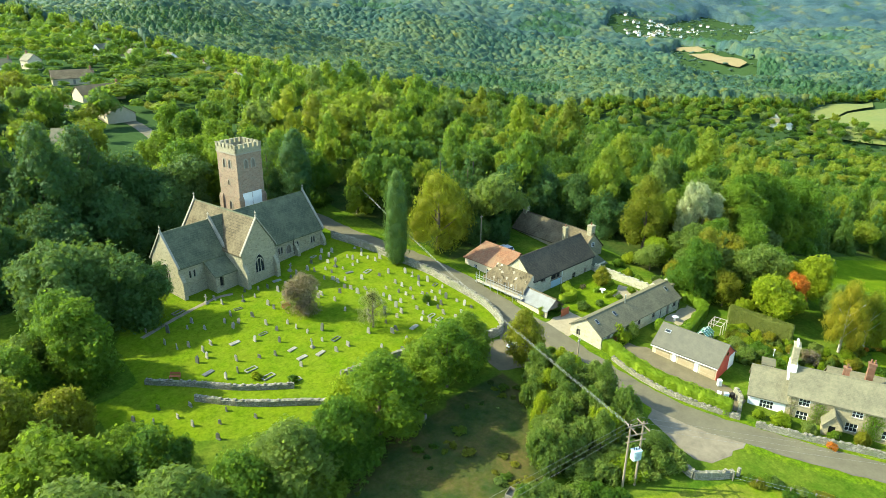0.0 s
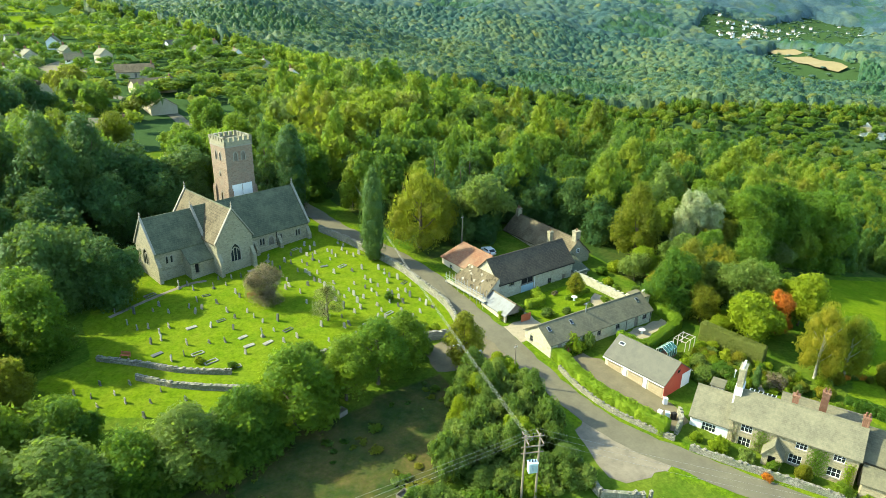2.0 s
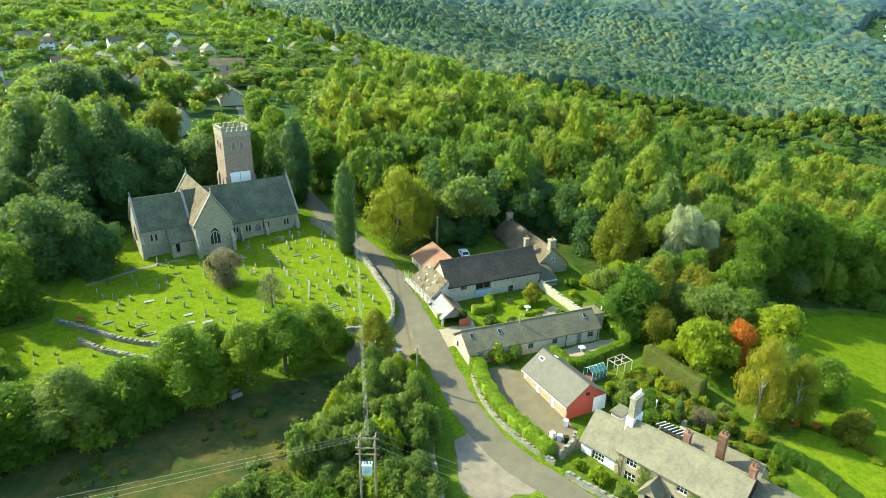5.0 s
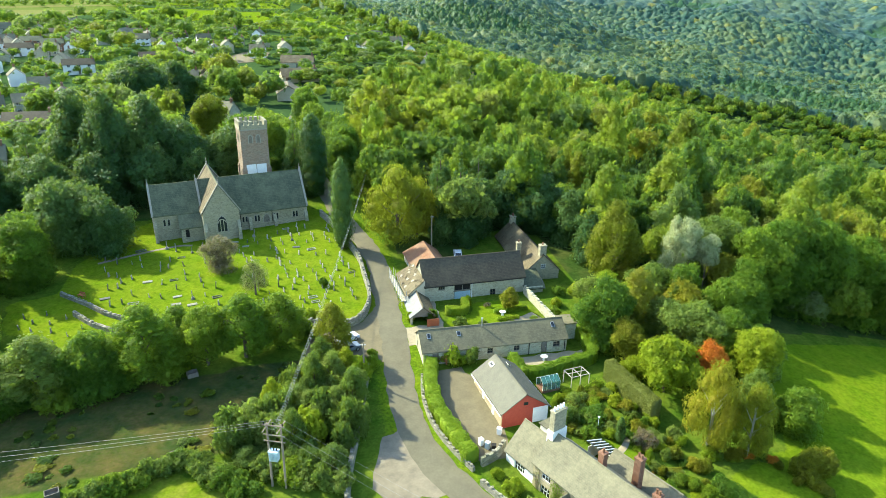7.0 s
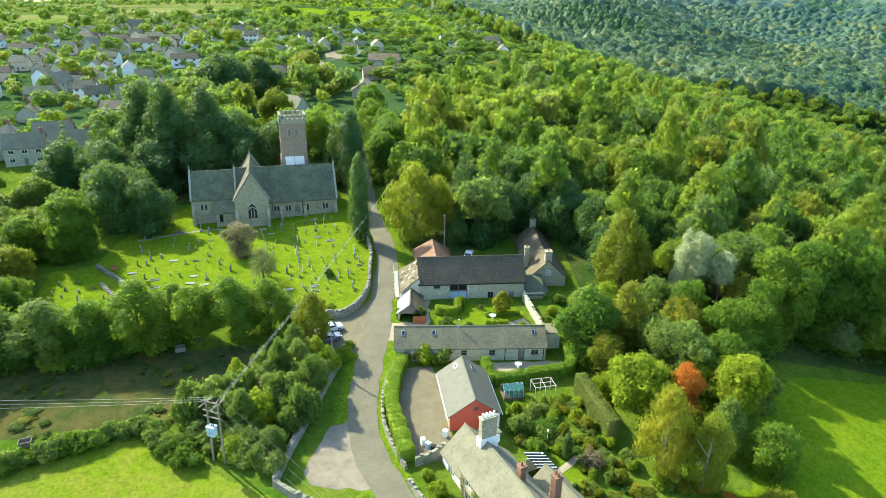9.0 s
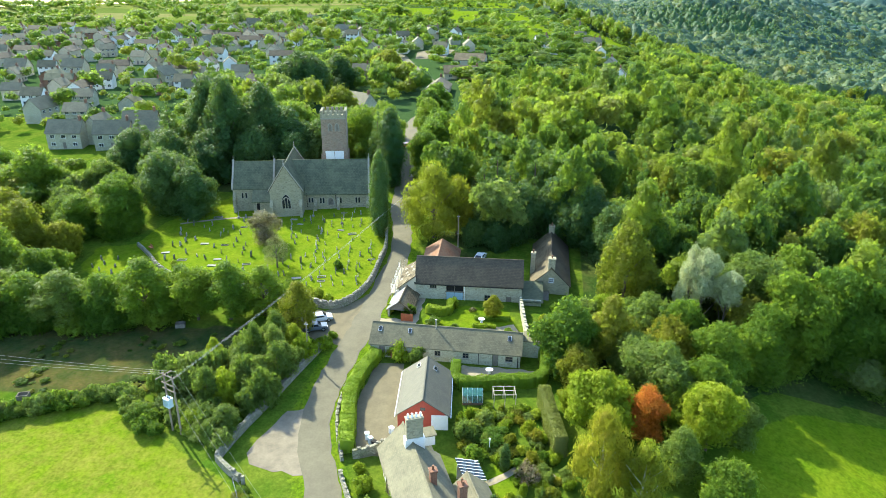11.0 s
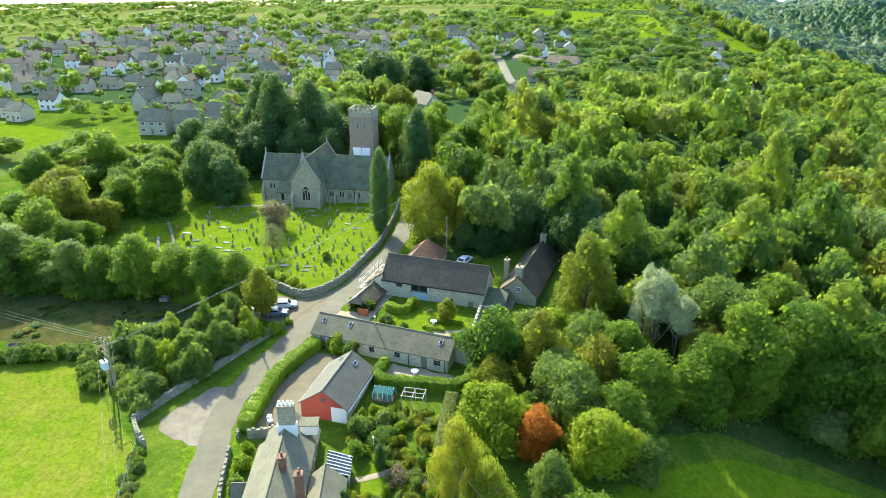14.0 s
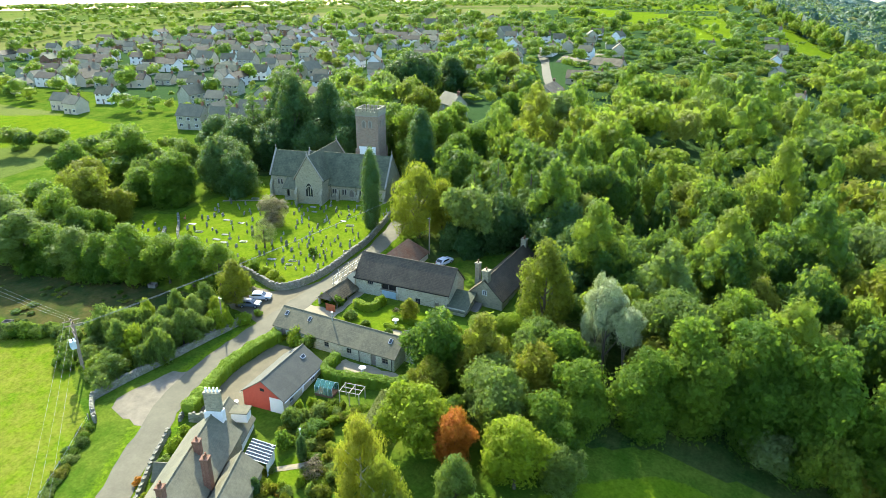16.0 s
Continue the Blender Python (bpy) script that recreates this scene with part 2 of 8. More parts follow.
M_SHEET = sheet_metal("grey_sheet", (0.08, 0.076, 0.055), (0.11, 0.103, 0.072))
M_WHITESHEET = sheet_metal("white_sheet", (0.2, 0.207, 0.21), (0.155, 0.157, 0.15))
M_WHITE = plain("white_render", (0.74, 0.73, 0.68), (0.82, 0.81, 0.78), 0.8, 0.8)
M_WHITEPAINT = plain("white_paint", (0.78, 0.78, 0.76), (0.84, 0.84, 0.82), 2, 0.45)
M_CREAM = plain("cream_render", (0.5, 0.42, 0.29), (0.6, 0.51, 0.37), 0.8, 0.85)
M_TAN = plain("tan_boards", (0.32, 0.25, 0.155), (0.4, 0.32, 0.2), 1.5, 0.8)
M_STUBBLE = plain("stubble_field", (0.2, 0.16, 0.075), (0.25, 0.2, 0.1), 0.02, 0.95)
M_PASTURE = plain("pale_pasture", (0.13, 0.16, 0.04), (0.17, 0.18, 0.05), 0.02, 0.95)
M_RED = plain("red_paint", (0.32, 0.04, 0.024), (0.4, 0.065, 0.036), 2.5, 0.65)
M_REDTIMBER = plain("red_timber", (0.34, 0.1, 0.05), (0.42, 0.15, 0.07), 3, 0.75)
M_PALETIMBER = plain("pale_timber", (0.38, 0.33, 0.25), (0.48, 0.43, 0.33), 3, 0.75)
M_OLDTIMBER = plain("grey_timber", (0.16, 0.14, 0.11), (0.24, 0.21, 0.17), 3, 0.85)
M_BRICK = roofing("red_brick", (0.24, 0.12, 0.075), (0.32, 0.17, 0.11), (0.28, 0.19, 0.13), (0.23, 0.08), 0.6, 0.85)
M_DARK = plain("black_and_inner_shade", (0.012, 0.012, 0.012), (0.03, 0.028, 0.024), 2, 0.9)
M_BLUEDOOR = plain("pale_blue_paint", (0.3, 0.42, 0.5), (0.38, 0.5, 0.56), 2, 0.6)
M_METAL = plain("galvanised_steel", (0.5, 0.52, 0.53), (0.62, 0.64, 0.65), 4, 0.4, 0.8)
M_TANK = plain("pale_blue_enamel", (0.45, 0.56, 0.62), (0.55, 0.66, 0.7), 2, 0.5)
M_CABLE = plain("aluminium_cable", (0.22, 0.22, 0.2), (0.28, 0.28, 0.26), 4, 0.5)
M_POLE = plain("creosoted_wood", (0.22, 0.17, 0.12), (0.32, 0.26, 0.19), 2, 0.85)
M_ASPHALT = plain("asphalt", (0.112, 0.1, 0.066), (0.155, 0.138, 0.089), 0.35, 0.8, 0, 0.3, 0.01)
M_DRIVE = plain("drive_tarmac", (0.125, 0.105, 0.063), (0.18, 0.15, 0.088), 0.5, 0.85, 0, 0.3, 0.01)
M_GRAVEL = plain("pale_gravel", (0.15, 0.128, 0.09), (0.25, 0.21, 0.148), 0.5, 0.9, 0, 0.5, 0.02)
M_PAVING = plain("garden_paving", (0.26, 0.22, 0.143), (0.36, 0.3, 0.202), 1.3, 0.9)
M_GRAVE = plain("grey_headstone", (0.19, 0.18, 0.15), (0.31, 0.29, 0.24), 2.2, 0.9)
M_PALEGRAVE = plain("pale_headstone", (0.27, 0.255, 0.21), (0.36, 0.345, 0.3), 2.2, 0.85)
M_DARKGRAVE = plain("dark_headstone", (0.07, 0.07, 0.068), (0.12, 0.12, 0.11), 3, 0.4)
M_GLASS = glass_mat()
M_BARK = plain("bark", (0.09, 0.07, 0.05), (0.17, 0.14, 0.1), 4, 0.95, 0, 0.6, 0.03)
M_PALEBARK = plain("pale_bark", (0.34, 0.31, 0.26), (0.5, 0.47, 0.42), 4, 0.9, 0, 0.5, 0.02)
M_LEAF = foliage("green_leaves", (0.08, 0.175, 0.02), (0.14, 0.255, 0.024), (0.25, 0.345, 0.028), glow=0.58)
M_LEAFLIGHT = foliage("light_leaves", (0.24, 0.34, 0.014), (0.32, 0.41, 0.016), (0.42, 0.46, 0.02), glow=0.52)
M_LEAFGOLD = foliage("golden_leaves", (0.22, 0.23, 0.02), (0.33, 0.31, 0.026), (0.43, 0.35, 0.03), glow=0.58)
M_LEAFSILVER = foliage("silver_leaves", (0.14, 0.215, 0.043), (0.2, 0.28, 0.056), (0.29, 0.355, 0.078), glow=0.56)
M_LEAFWHITE = foliage("white_green_leaves", (0.4, 0.43, 0.22), (0.5, 0.52, 0.27), (0.58, 0.6, 0.33), gaps=0.5, mottle=0.7)
M_LEAFRED = foliage("orange_leaves", (0.6, 0.15, 0.02), (0.76, 0.26, 0.028), (0.78, 0.4, 0.04), grain=0.8, glow=0.4, mottle=0.35, gaps=0.49)
M_LEAFPURPLE = foliage("purple_leaves", (0.3, 0.21, 0.15), (0.38, 0.28, 0.19), (0.44, 0.34, 0.21), gaps=0.55)
M_LEAFTHIN = foliage("thin_leaves", (0.24, 0.24, 0.1), (0.3, 0.3, 0.12), (0.36, 0.36, 0.14), gaps=0.57)
M_NEEDLE = foliage("dark_needles", (0.045, 0.115, 0.034), (0.07, 0.15, 0.042), (0.115, 0.195, 0.046), glow=0.34)
M_HEDGE = foliage("clipped_hedge", (0.17, 0.27, 0.014), (0.24, 0.36, 0.018), (0.32, 0.4, 0.022), glow=0.45, mottle=0.3, gaps=0.36)
M_TALLHEDGE = foliage("olive_hedge", (0.11, 0.15, 0.03), (0.165, 0.195, 0.04), (0.22, 0.235, 0.05), glow=0.4, mottle=0.5, gaps=0.38)
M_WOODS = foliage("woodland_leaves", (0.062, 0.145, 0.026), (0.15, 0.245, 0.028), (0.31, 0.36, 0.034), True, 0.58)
# far woods: distance haze is put into the leaf colours as blue
M_HAZYWOODS = foliage("hazy_hill_leaves", (0.042, 0.108, 0.085), (0.085, 0.165, 0.1), (0.165, 0.22, 0.09), True, 0.35, mottle=0.4, gaps=0, clump=0.4)
M_HAZYMIDHILL = foliage("hazy_hillside_leaves", (0.045, 0.105, 0.1), (0.075, 0.145, 0.118), (0.12, 0.185, 0.115), True, 0.3, mottle=0.4, gaps=0, clump=0.22)
M_HAZYHILLS = foliage("hazy_distant_leaves", (0.06, 0.12, 0.14), (0.085, 0.15, 0.16), (0.11, 0.175, 0.16), True, 0.3, mottle=0.4, gaps=0, clump=0.1)


# ---- shapes ----
class Shape:
    """Vertices and faces of one part, put together from simple solids."""

    def __init__(self):
        self.v, self.f = [], []

    def add(self, verts, faces, m=None):
        k = len(self.v)
        self.v += [tuple(m @ Vector(p)) for p in verts] if m is not None else [tuple(p) for p in verts]
        self.f += [tuple(i + k for i in f) for f in faces]
        return self

    def box(self, x0, y0, z0, x1, y1, z1, m=None):
        v = [(x0, y0, z0), (x1, y0, z0), (x1, y1, z0), (x0, y1, z0), (x0, y0, z1), (x1, y0, z1), (x1, y1, z1), (x0, y1, z1)]
        return self.add(v, [(3, 2, 1, 0), (4, 5, 6, 7), (0, 1, 5, 4), (1, 2, 6, 5), (2, 3, 7, 6), (3, 0, 4, 7)], m)

    def slab(self, outline, z0, z1, m=None):
        """An outline in x and y (counter-clockwise), pulled from z0 to z1."""
        n = len(outline)
        v = [(x, y, z0) for x, y in outline] + [(x, y, z1) for x, y in outline]
        f = [tuple(range(n - 1, -1, -1)), tuple(range(n, 2 * n))] + [(i, (i + 1) % n, n + (i + 1) % n, n + i) for i in range(n)]
        return self.add(v, f, m)

    def upright(self, outline, y0, y1, m=None):
        """An outline in x and z, pulled from y0 to y1."""
        n = len(outline)
        v = [(x, y0, z) for x, z in outline] + [(x, y1, z) for x, z in outline]
        f = [tuple(range(n)), tuple(range(2 * n - 1, n - 1, -1))] + [(n + i, n + (i + 1) % n, (i + 1) % n, i) for i in range(n)]
        return self.add(v, f, m)

    def tube(self, points, radii, sides=7):
        """A tapered tube along points."""
        pts = [Vector(p) for p in points]
        k, n = len(self.v), len(pts)
        for i, p in enumerate(pts):
            way = (pts[min(i + 1, n - 1)] - pts[max(i - 1, 0)]).normalized()
            a = way.cross(Vector((0.3, 0.9, 0.1)) if abs(way.z) > 0.8 else Vector((0, 0, 1))).normalized()
            b = way.cross(a)
            for s in range(sides):
                q = p + (a * math.cos(s * math.tau / sides) + b * math.sin(s * math.tau / sides)) * radii[i]
                self.v.append(tuple(q))
        for i in range(n - 1):
            for s in range(sides):
                t = (s + 1) % sides
                self.f.append((k + i * sides + s, k + i * sides + t, k + (i + 1) * sides + t, k + (i + 1) * sides + s))
        self.f.append(tuple(k + s for s in range(sides - 1, -1, -1)))
        self.f.append(tuple(k + (n - 1) * sides + s for s in range(sides)))
        return self

    def roof(self, x0, x1, half, eave, ridge, over, thick, side):
        """One slope of a pitched roof along x; side -1 or 1 says which way it falls."""
        k = (ridge - eave) / half
        y1, z1 = side * (half + over), eave - over * k
        up = thick * math.hypot(1, k)
        v = []
        for x in (x0, x1):
            v += [(x, 0, ridge), (x, y1, z1), (x, y1, z1 + up), (x, 0, ridge + up)]
        return self.add(v, [(0, 1, 2, 3), (7, 6, 5, 4), (0, 4, 5, 1), (1, 5, 6, 2), (2, 6, 7, 3), (3, 7, 4, 0)])

    def mesh(self, name):
        me = bpy.data.meshes.new(name)
        me.from_pydata(self.v, [], self.f)
        bm = bmesh.new()
        bm.from_mesh(me)
        bmesh.ops.recalc_face_normals(bm, faces=bm.faces)
        bm.to_mesh(me)
        bm.free()
        return me


def part(name, shape, mat, parent=None, label="", m=None):
    ob = new(name, shape.mesh(name) if isinstance(shape, Shape) else shape)
    if mat is not None:
        ob.data.materials.append(mat)
    if parent is not None:
        ob.parent = parent
    if m is not None:
        ob.matrix_basis = m
    if label:
        ob["label"] = label
    return ob


def thing(name, m, label, category, group="", kind=""):
    ob = new(name)
    ob.matrix_basis = m
    return tagged(ob, label, category, group, kind)


def raw_mesh(name, verts, quads=None, tris=None, smooth=False):
    """A mesh straight from number arrays."""
    me = bpy.data.meshes.new(name)
    nq, nt = (0 if quads is None else len(quads)), (0 if tris is None else len(tris))
    me.vertices.add(len(verts))
    me.vertices.foreach_set("co", np.asarray(verts, dtype=np.float32).ravel())
    loops = np.concatenate([a.ravel() for a in (quads, tris) if a is not None and len(a)]).astype(np.int32)
    me.loops.add(len(loops))
    me.loops.foreach_set("vertex_index", loops)
    starts = np.concatenate([np.arange(nq) * 4, nq * 4 + np.arange(nt) * 3]).astype(np.int32)
    me.polygons.add(nq + nt)
    me.polygons.foreach_set("loop_start", starts)
    if smooth:
        me.polygons.foreach_set("use_smooth", np.ones(nq + nt, dtype=bool))
    me.update(calc_edges=True)
    return me


# ---- the lie of the land ----
def sstep(a, b, x):
    t = np.clip((x - a) / (b - a), 0, 1)
    return t * t * (3 - 2 * t)


def soft(x, k):
    return 0.5 * (x + np.sqrt(x * x + k * k))


def height(x, y):
    """Ground height: a plateau that rises gently to the village, a wooded drop to the valley, and the hills beyond it."""
    x, y = np.asarray(x, dtype=float), np.asarray(y, dtype=float)
    p = -1.2 + 0.077 * (y - 33) - 0.027 * soft(y - 170, 40) - 0.035 * soft(y - 420, 80) - 0.018 * soft(y - 900, 200)
    p = p + 0.015 * (np.clip(x, -400, 150) - 65)
    z = p - 0.25 * soft(x - 138 + 30 * sstep(190, 320, y), 22)
    z = -86 + soft(z + 86, 12)
    u = y - 0.3 * (x - 600)
    hill = 0.34 * soft(u - 870, 60) * sstep(150, 480, x - 0.1 * (y - 700))
    hill = 125 * (1 - np.exp(-hill / 125))
    r = np.hypot(x, y)
    far = np.minimum(0.2 * soft(r - 3300, 200) * sstep(0.2, 0.7, x / np.maximum(r, 1)), 260)
    z = z - 0.075 * soft(r - 1120, 90) * sstep(-560, -760, x)
    ripple = (np.sin(x * 0.013 + 1.3) * np.sin(y * 0.011 + 0.5) * 13 + np.sin(x * 0.0062 + y * 0.005) * 16 + np.sin(x * 0.031) * np.sin(y * 0.027 + 2) * 5) * sstep(350, 900, r) * sstep(100, 400, x)
    return z + hill + far + ripple


def ground(x, y):
    return float(height(x, y))


def inside(x, y, ring):
    """Which points lie inside a ring of corners."""
    x, y = np.asarray(x), np.asarray(y)
    hit = np.zeros(x.shape, dtype=bool)
    for (ax, ay), (bx, by) in zip(ring, ring[1:] + ring[:1]):
        if ay != by:
            hit ^= ((ay > y) != (by > y)) & (x < (bx - ax) * (y - ay) / (by - ay) + ax)
    return hit


def near_line(x, y, line):
    """Distance of points from a line of corners."""
    x, y = np.asarray(x, dtype=float), np.asarray(y, dtype=float)
    best = np.full(x.shape, 1e9)
    for (ax, ay), (bx, by) in zip(line, line[1:]):
        dx, dy = bx - ax, by - ay
        t = np.clip(((x - ax) * dx + (y - ay) * dy) / (dx * dx + dy * dy), 0, 1)
        best = np.minimum(best, np.hypot(x - ax - t * dx, y - ay - t * dy))
    return best


def smooth_line(corners, step=1.5):
    """Points along a soft curve through the corners."""
    c = [corners[0]] + list(corners) + [corners[-1]]
    out = []
    for i in range(1, len(c) - 2):
        p0, p1, p2, p3 = (np.array(q, dtype=float) for q in c[i - 1:i + 3])
        n = max(2, int(np.hypot(*(p2 - p1)) / step))
        for t in np.arange(n) / n:
            out.append(tuple(0.5 * (2 * p1 + (p2 - p0) * t + (2 * p0 - 5 * p1 + 4 * p2 - p3) * t * t + (3 * p1 - p0 - 3 * p2 + p3) * t ** 3)))
    out.append(tuple(float(v) for v in corners[-1]))
    return out


LANE = smooth_line([(210, -84), (160, -48), (118, -14), (104, 0), (96, 9), (89.5, 19), (84.5, 28.5), (81, 36), (79.4, 44), (79.4, 53), (80.3, 66), (80.5, 80), (80.8, 92), (78.6, 106),
                    (75.2, 119), (73, 134), (71, 150), (69, 165), (65, 186), (62, 205), (66, 226), (64, 262), (48, 300), (28, 352)])
CHURCHYARD = [(20, 92), (26, 86.5), (38, 77.3), (48, 74.6), (56, 73.8), (64, 72), (72, 69.8), (75.3, 71.8), (77.4, 80), (77.1, 90), (76.6, 97), (74.6, 107), (71, 120), (68, 128), (46, 124), (30, 124), (24, 112), (20, 104)]
LOWER_LAWN = [(12, 90), (20, 92), (26, 86.5), (38, 77.3), (46, 74.6), (46, 68.5), (36, 68.5), (27, 72), (14, 80)]
WEST_FIELD = [(-60, 8), (24, 29.5), (40, 36), (48, 39.8), (56, 35.5), (66, 30.2), (73, 27), (80, 18), (95, -10), (150, -54), (190, -260), (-60, -260)]
EAST_MEADOW = [(128, 4), (131, 30), (139, 46), (150, 56), (176, 60), (235, 58), (260, 20), (250, -90), (170, -46), (130, -14)]
PADDOCK = [(4, 44), (30, 39), (48, 42), (56, 42), (60, 50), (66, 57), (66, 62), (40, 60.5), (5, 61)]
WOODS = [
    [(86, 97), (96, 93), (107, 106), (119, 106), (119, 78), (117, 64), (124, 52), (135, 52), (148, 60), (176, 63), (240, 61), (262, 20), (300, -60), (700, -200), (1500, 300), (1500, 560),
     (700, 900), (250, 800), (205, 560), (190, 520), (150, 300), (118, 262), (92, 250), (80, 232), (78, 170), (80, 140), (84, 118)],
    [(-14, 126), (-14, 148), (30, 156), (60, 160), (64, 142), (62, 136), (50, 137), (44, 131), (30, 126), (14, 124)],
]
BARN_LAWN = [(90.5, 64.4), (90.2, 70.4), (95.6, 70.2), (96, 74.6), (105.5, 74.2), (107.2, 68.6), (107, 64.2)]
COTTAGE_LAWNS = [[(105, 29), (105.4, 35), (108, 36), (109.4, 31), (108, 27)], [(116, 8), (116.5, 22), (119, 26), (128, 29), (132, 30), (129, 4)]]
GARDENS = [[(87, 64), (87, 76), (107, 77), (109, 64)], [(98, 26), (98, 47), (112, 52), (116, 40), (118, 24), (110, 14)], [(112, 62), (110, 76), (121, 78), (124, 66)]]
# far fields: round the village, and on the valley floor
FIELDS = [
    [(-553, 438), (-558, 515), (-595, 672), (-678, 866), (-456, 659), (-431, 557), (-441, 465), (-463, 442)],
    [(-396, 303), (-436, 364), (-446, 429), (-450, 502), (-412, 546), (-373, 492), (-366, 428), (-365, 362), (-369, 300)],
    [(-609, 415), (-581, 450), (-524, 416), (-529, 368)], [(-508, 356), (-502, 396), (-476, 368), (-453, 324)],
    [(-149, 145), (-99, 164), (-74, 145), (-76, 129), (-95, 113), (-150, 110)], [(-165, 162), (-157, 174), (-140, 162), (-152, 155)],
    [(-542, 767), (-563, 886), (-433, 725), (-427, 648)], [(-610, 1046), (-547, 1308), (-376, 994), (-226, 655), (-340, 787), (-436, 846)],
    [(-181, 1034), (-23, 858), (73, 785), (95, 664), (116, 514), (118, 390), (104, 415), (84, 480), (55, 555), (-5, 640), (-100, 770)],
    [(-259, 1292), (33, 1186), (62, 887), (-38, 966)], [(115, 749), (142, 750), (166, 698), (185, 658), (194, 540), (170, 505), (153, 510), (138, 570)],
]
PASTURES = [[(761, 306), (788, 298), (918, 303), (975, 292), (1065, 322), (919, 338), (776, 330)], [(766, 273), (788, 250), (806, 221), (860, 180), (1000, 190), (1040, 270), (970, 280), (909, 298), (798, 294), (748, 295)]]
STUBBLE = [[(1604, 963), (1624, 912), (1602, 876), (1570, 872), (1576, 945)], [(1517, 878), (1529, 820), (1461, 729), (1432, 685), (1405, 689), (1411, 740)]]
CLEARINGS = [[(650, 270), (690, 200), (760, 140), (1010, 170), (1060, 270), (1090, 330), (919, 345), (770, 336)], [(1640, 975), (1640, 880), (1470, 680), (1310, 600), (1240, 660), (1420, 900)],
             [(1800, 1050), (2350, 1030), (3000, 1430), (2950, 1640), (2100, 1540), (1850, 1380)]]


def in_any(x, y, rings):
    hit = np.zeros(np.asarray(x).shape, dtype=bool)
    for ring in rings:
        hit |= inside(x, y, ring)
    return hit


VILLAGE = [(-360, 190), (-330, 520), (-120, 620), (20, 560), (110, 500), (100, 330), (86, 250), (40, 200), (-25, 150), (-70, 150), (-150, 160)]


def land():
    def lines(lo, hi, step, far):
        mid = list(np.arange(lo, hi + 0.01, step))
        down, up, d = [], [], step
        while (down[-1] if down else lo) > -far:
            d *= 1.085
            down.append((down[-1] if down else lo) - d)
        d = step
        while (up[-1] if up else hi) < far:
            d *= 1.06
            up.append((up[-1] if up else hi) + d)
        return np.array(down[::-1] + mid + up)

    xs, ys = lines(-30, 190, 1.25, 4700), lines(5, 180, 1.25, 4700)
    gx, gy = np.meshgrid(xs, ys)
    gz = height(gx, gy)
    nx, ny = len(xs), len(ys)
    idx = np.arange(nx * ny).reshape(ny, nx)
    quads = np.stack([idx[:-1, :-1], idx[:-1, 1:], idx[1:, 1:], idx[1:, :-1]], -1).reshape(-1, 4)
    me = raw_mesh("ground", np.stack([gx, gy, gz], -1).reshape(-1, 3), quads, smooth=True)
    x, y = gx.ravel(), gy.ravel()
    zone = np.zeros((len(x), 4), dtype=np.float32)
    zone[:, 3] = 1
    lawn = np.zeros(len(x))
    for dx, dy in ((-0.9, -0.4), (0.4, -0.9), (0.9, 0.4), (-0.4, 0.9), (0, 0)):
        lawn += 0.2 * (inside(x + dx, y + dy, CHURCHYARD) | inside(x + dx, y + dy, LOWER_LAWN) | inside(x + dx, y + dy, WEST_FIELD) | inside(x + dx, y + dy, EAST_MEADOW) | inside(x + dx, y + dy, BARN_LAWN) | inside(x + dx, y + dy, COTTAGE_LAWNS[0]) | inside(x + dx, y + dy, COTTAGE_LAWNS[1]))
    lawn = np.maximum(lawn, 0.52 * sstep(6.5, 3.2, near_line(x, y, LANE)) * (y < 130))
    # open fields round and beyond the village
    out = in_any(x, y, FIELDS) | (x < -330) & (y > 60) & ~inside(x, y, VILLAGE) | (x < -150) & (y > 640) | (x < -60) & (y > 60) & (y < 160)
    r = np.hypot(x, y)
    zone[:, 0] = np.maximum(lawn, out)
    zone[:, 0] = np.where(inside(x, y, VILLAGE), 0.25, zone[:, 0])
    zone[:, 1] = 0.62 * inside(x, y, PADDOCK)
    wood = np.zeros(len(x), dtype=bool)
    for ring in WOODS:
        wood |= inside(x, y, ring)
    # dark floor colour under the village too, so gaps between trees look shaded
    wood |= (inside(x, y, VILLAGE) & (y > 195) | (x > -150) & (y > 200)) & ~out
    wood |= (x > 240) & ~out & (lawn < 0.5)
    zone[:, 2] = wood & (lawn < 0.5)
    zone[:, 3] = np.where(((y > 165) | (x < -25) | (x > 260)) & ~in_any(x, y, FIELDS[4:6] + FIELDS[8:]), 0, 1)
    dry = np.where(inside(x, y, WEST_FIELD), 1.0, np.where(inside(x, y, CHURCHYARD) | inside(x, y, LOWER_LAWN), 0.3, 0.15)).astype(np.float32)
    me.attributes.new("dry", "FLOAT", "POINT").data.foreach_set("value", dry)
    at = me.color_attributes.new("zone", "FLOAT_COLOR", "POINT")
    at.data.foreach_set("color", zone.ravel())
    ob = new("ground", me)
    me.materials.append(M_GROUND)
    tagged(ob, "rolling ground of mown lawn, meadow, rough grass and woodland floor", "ground", kind="structure")


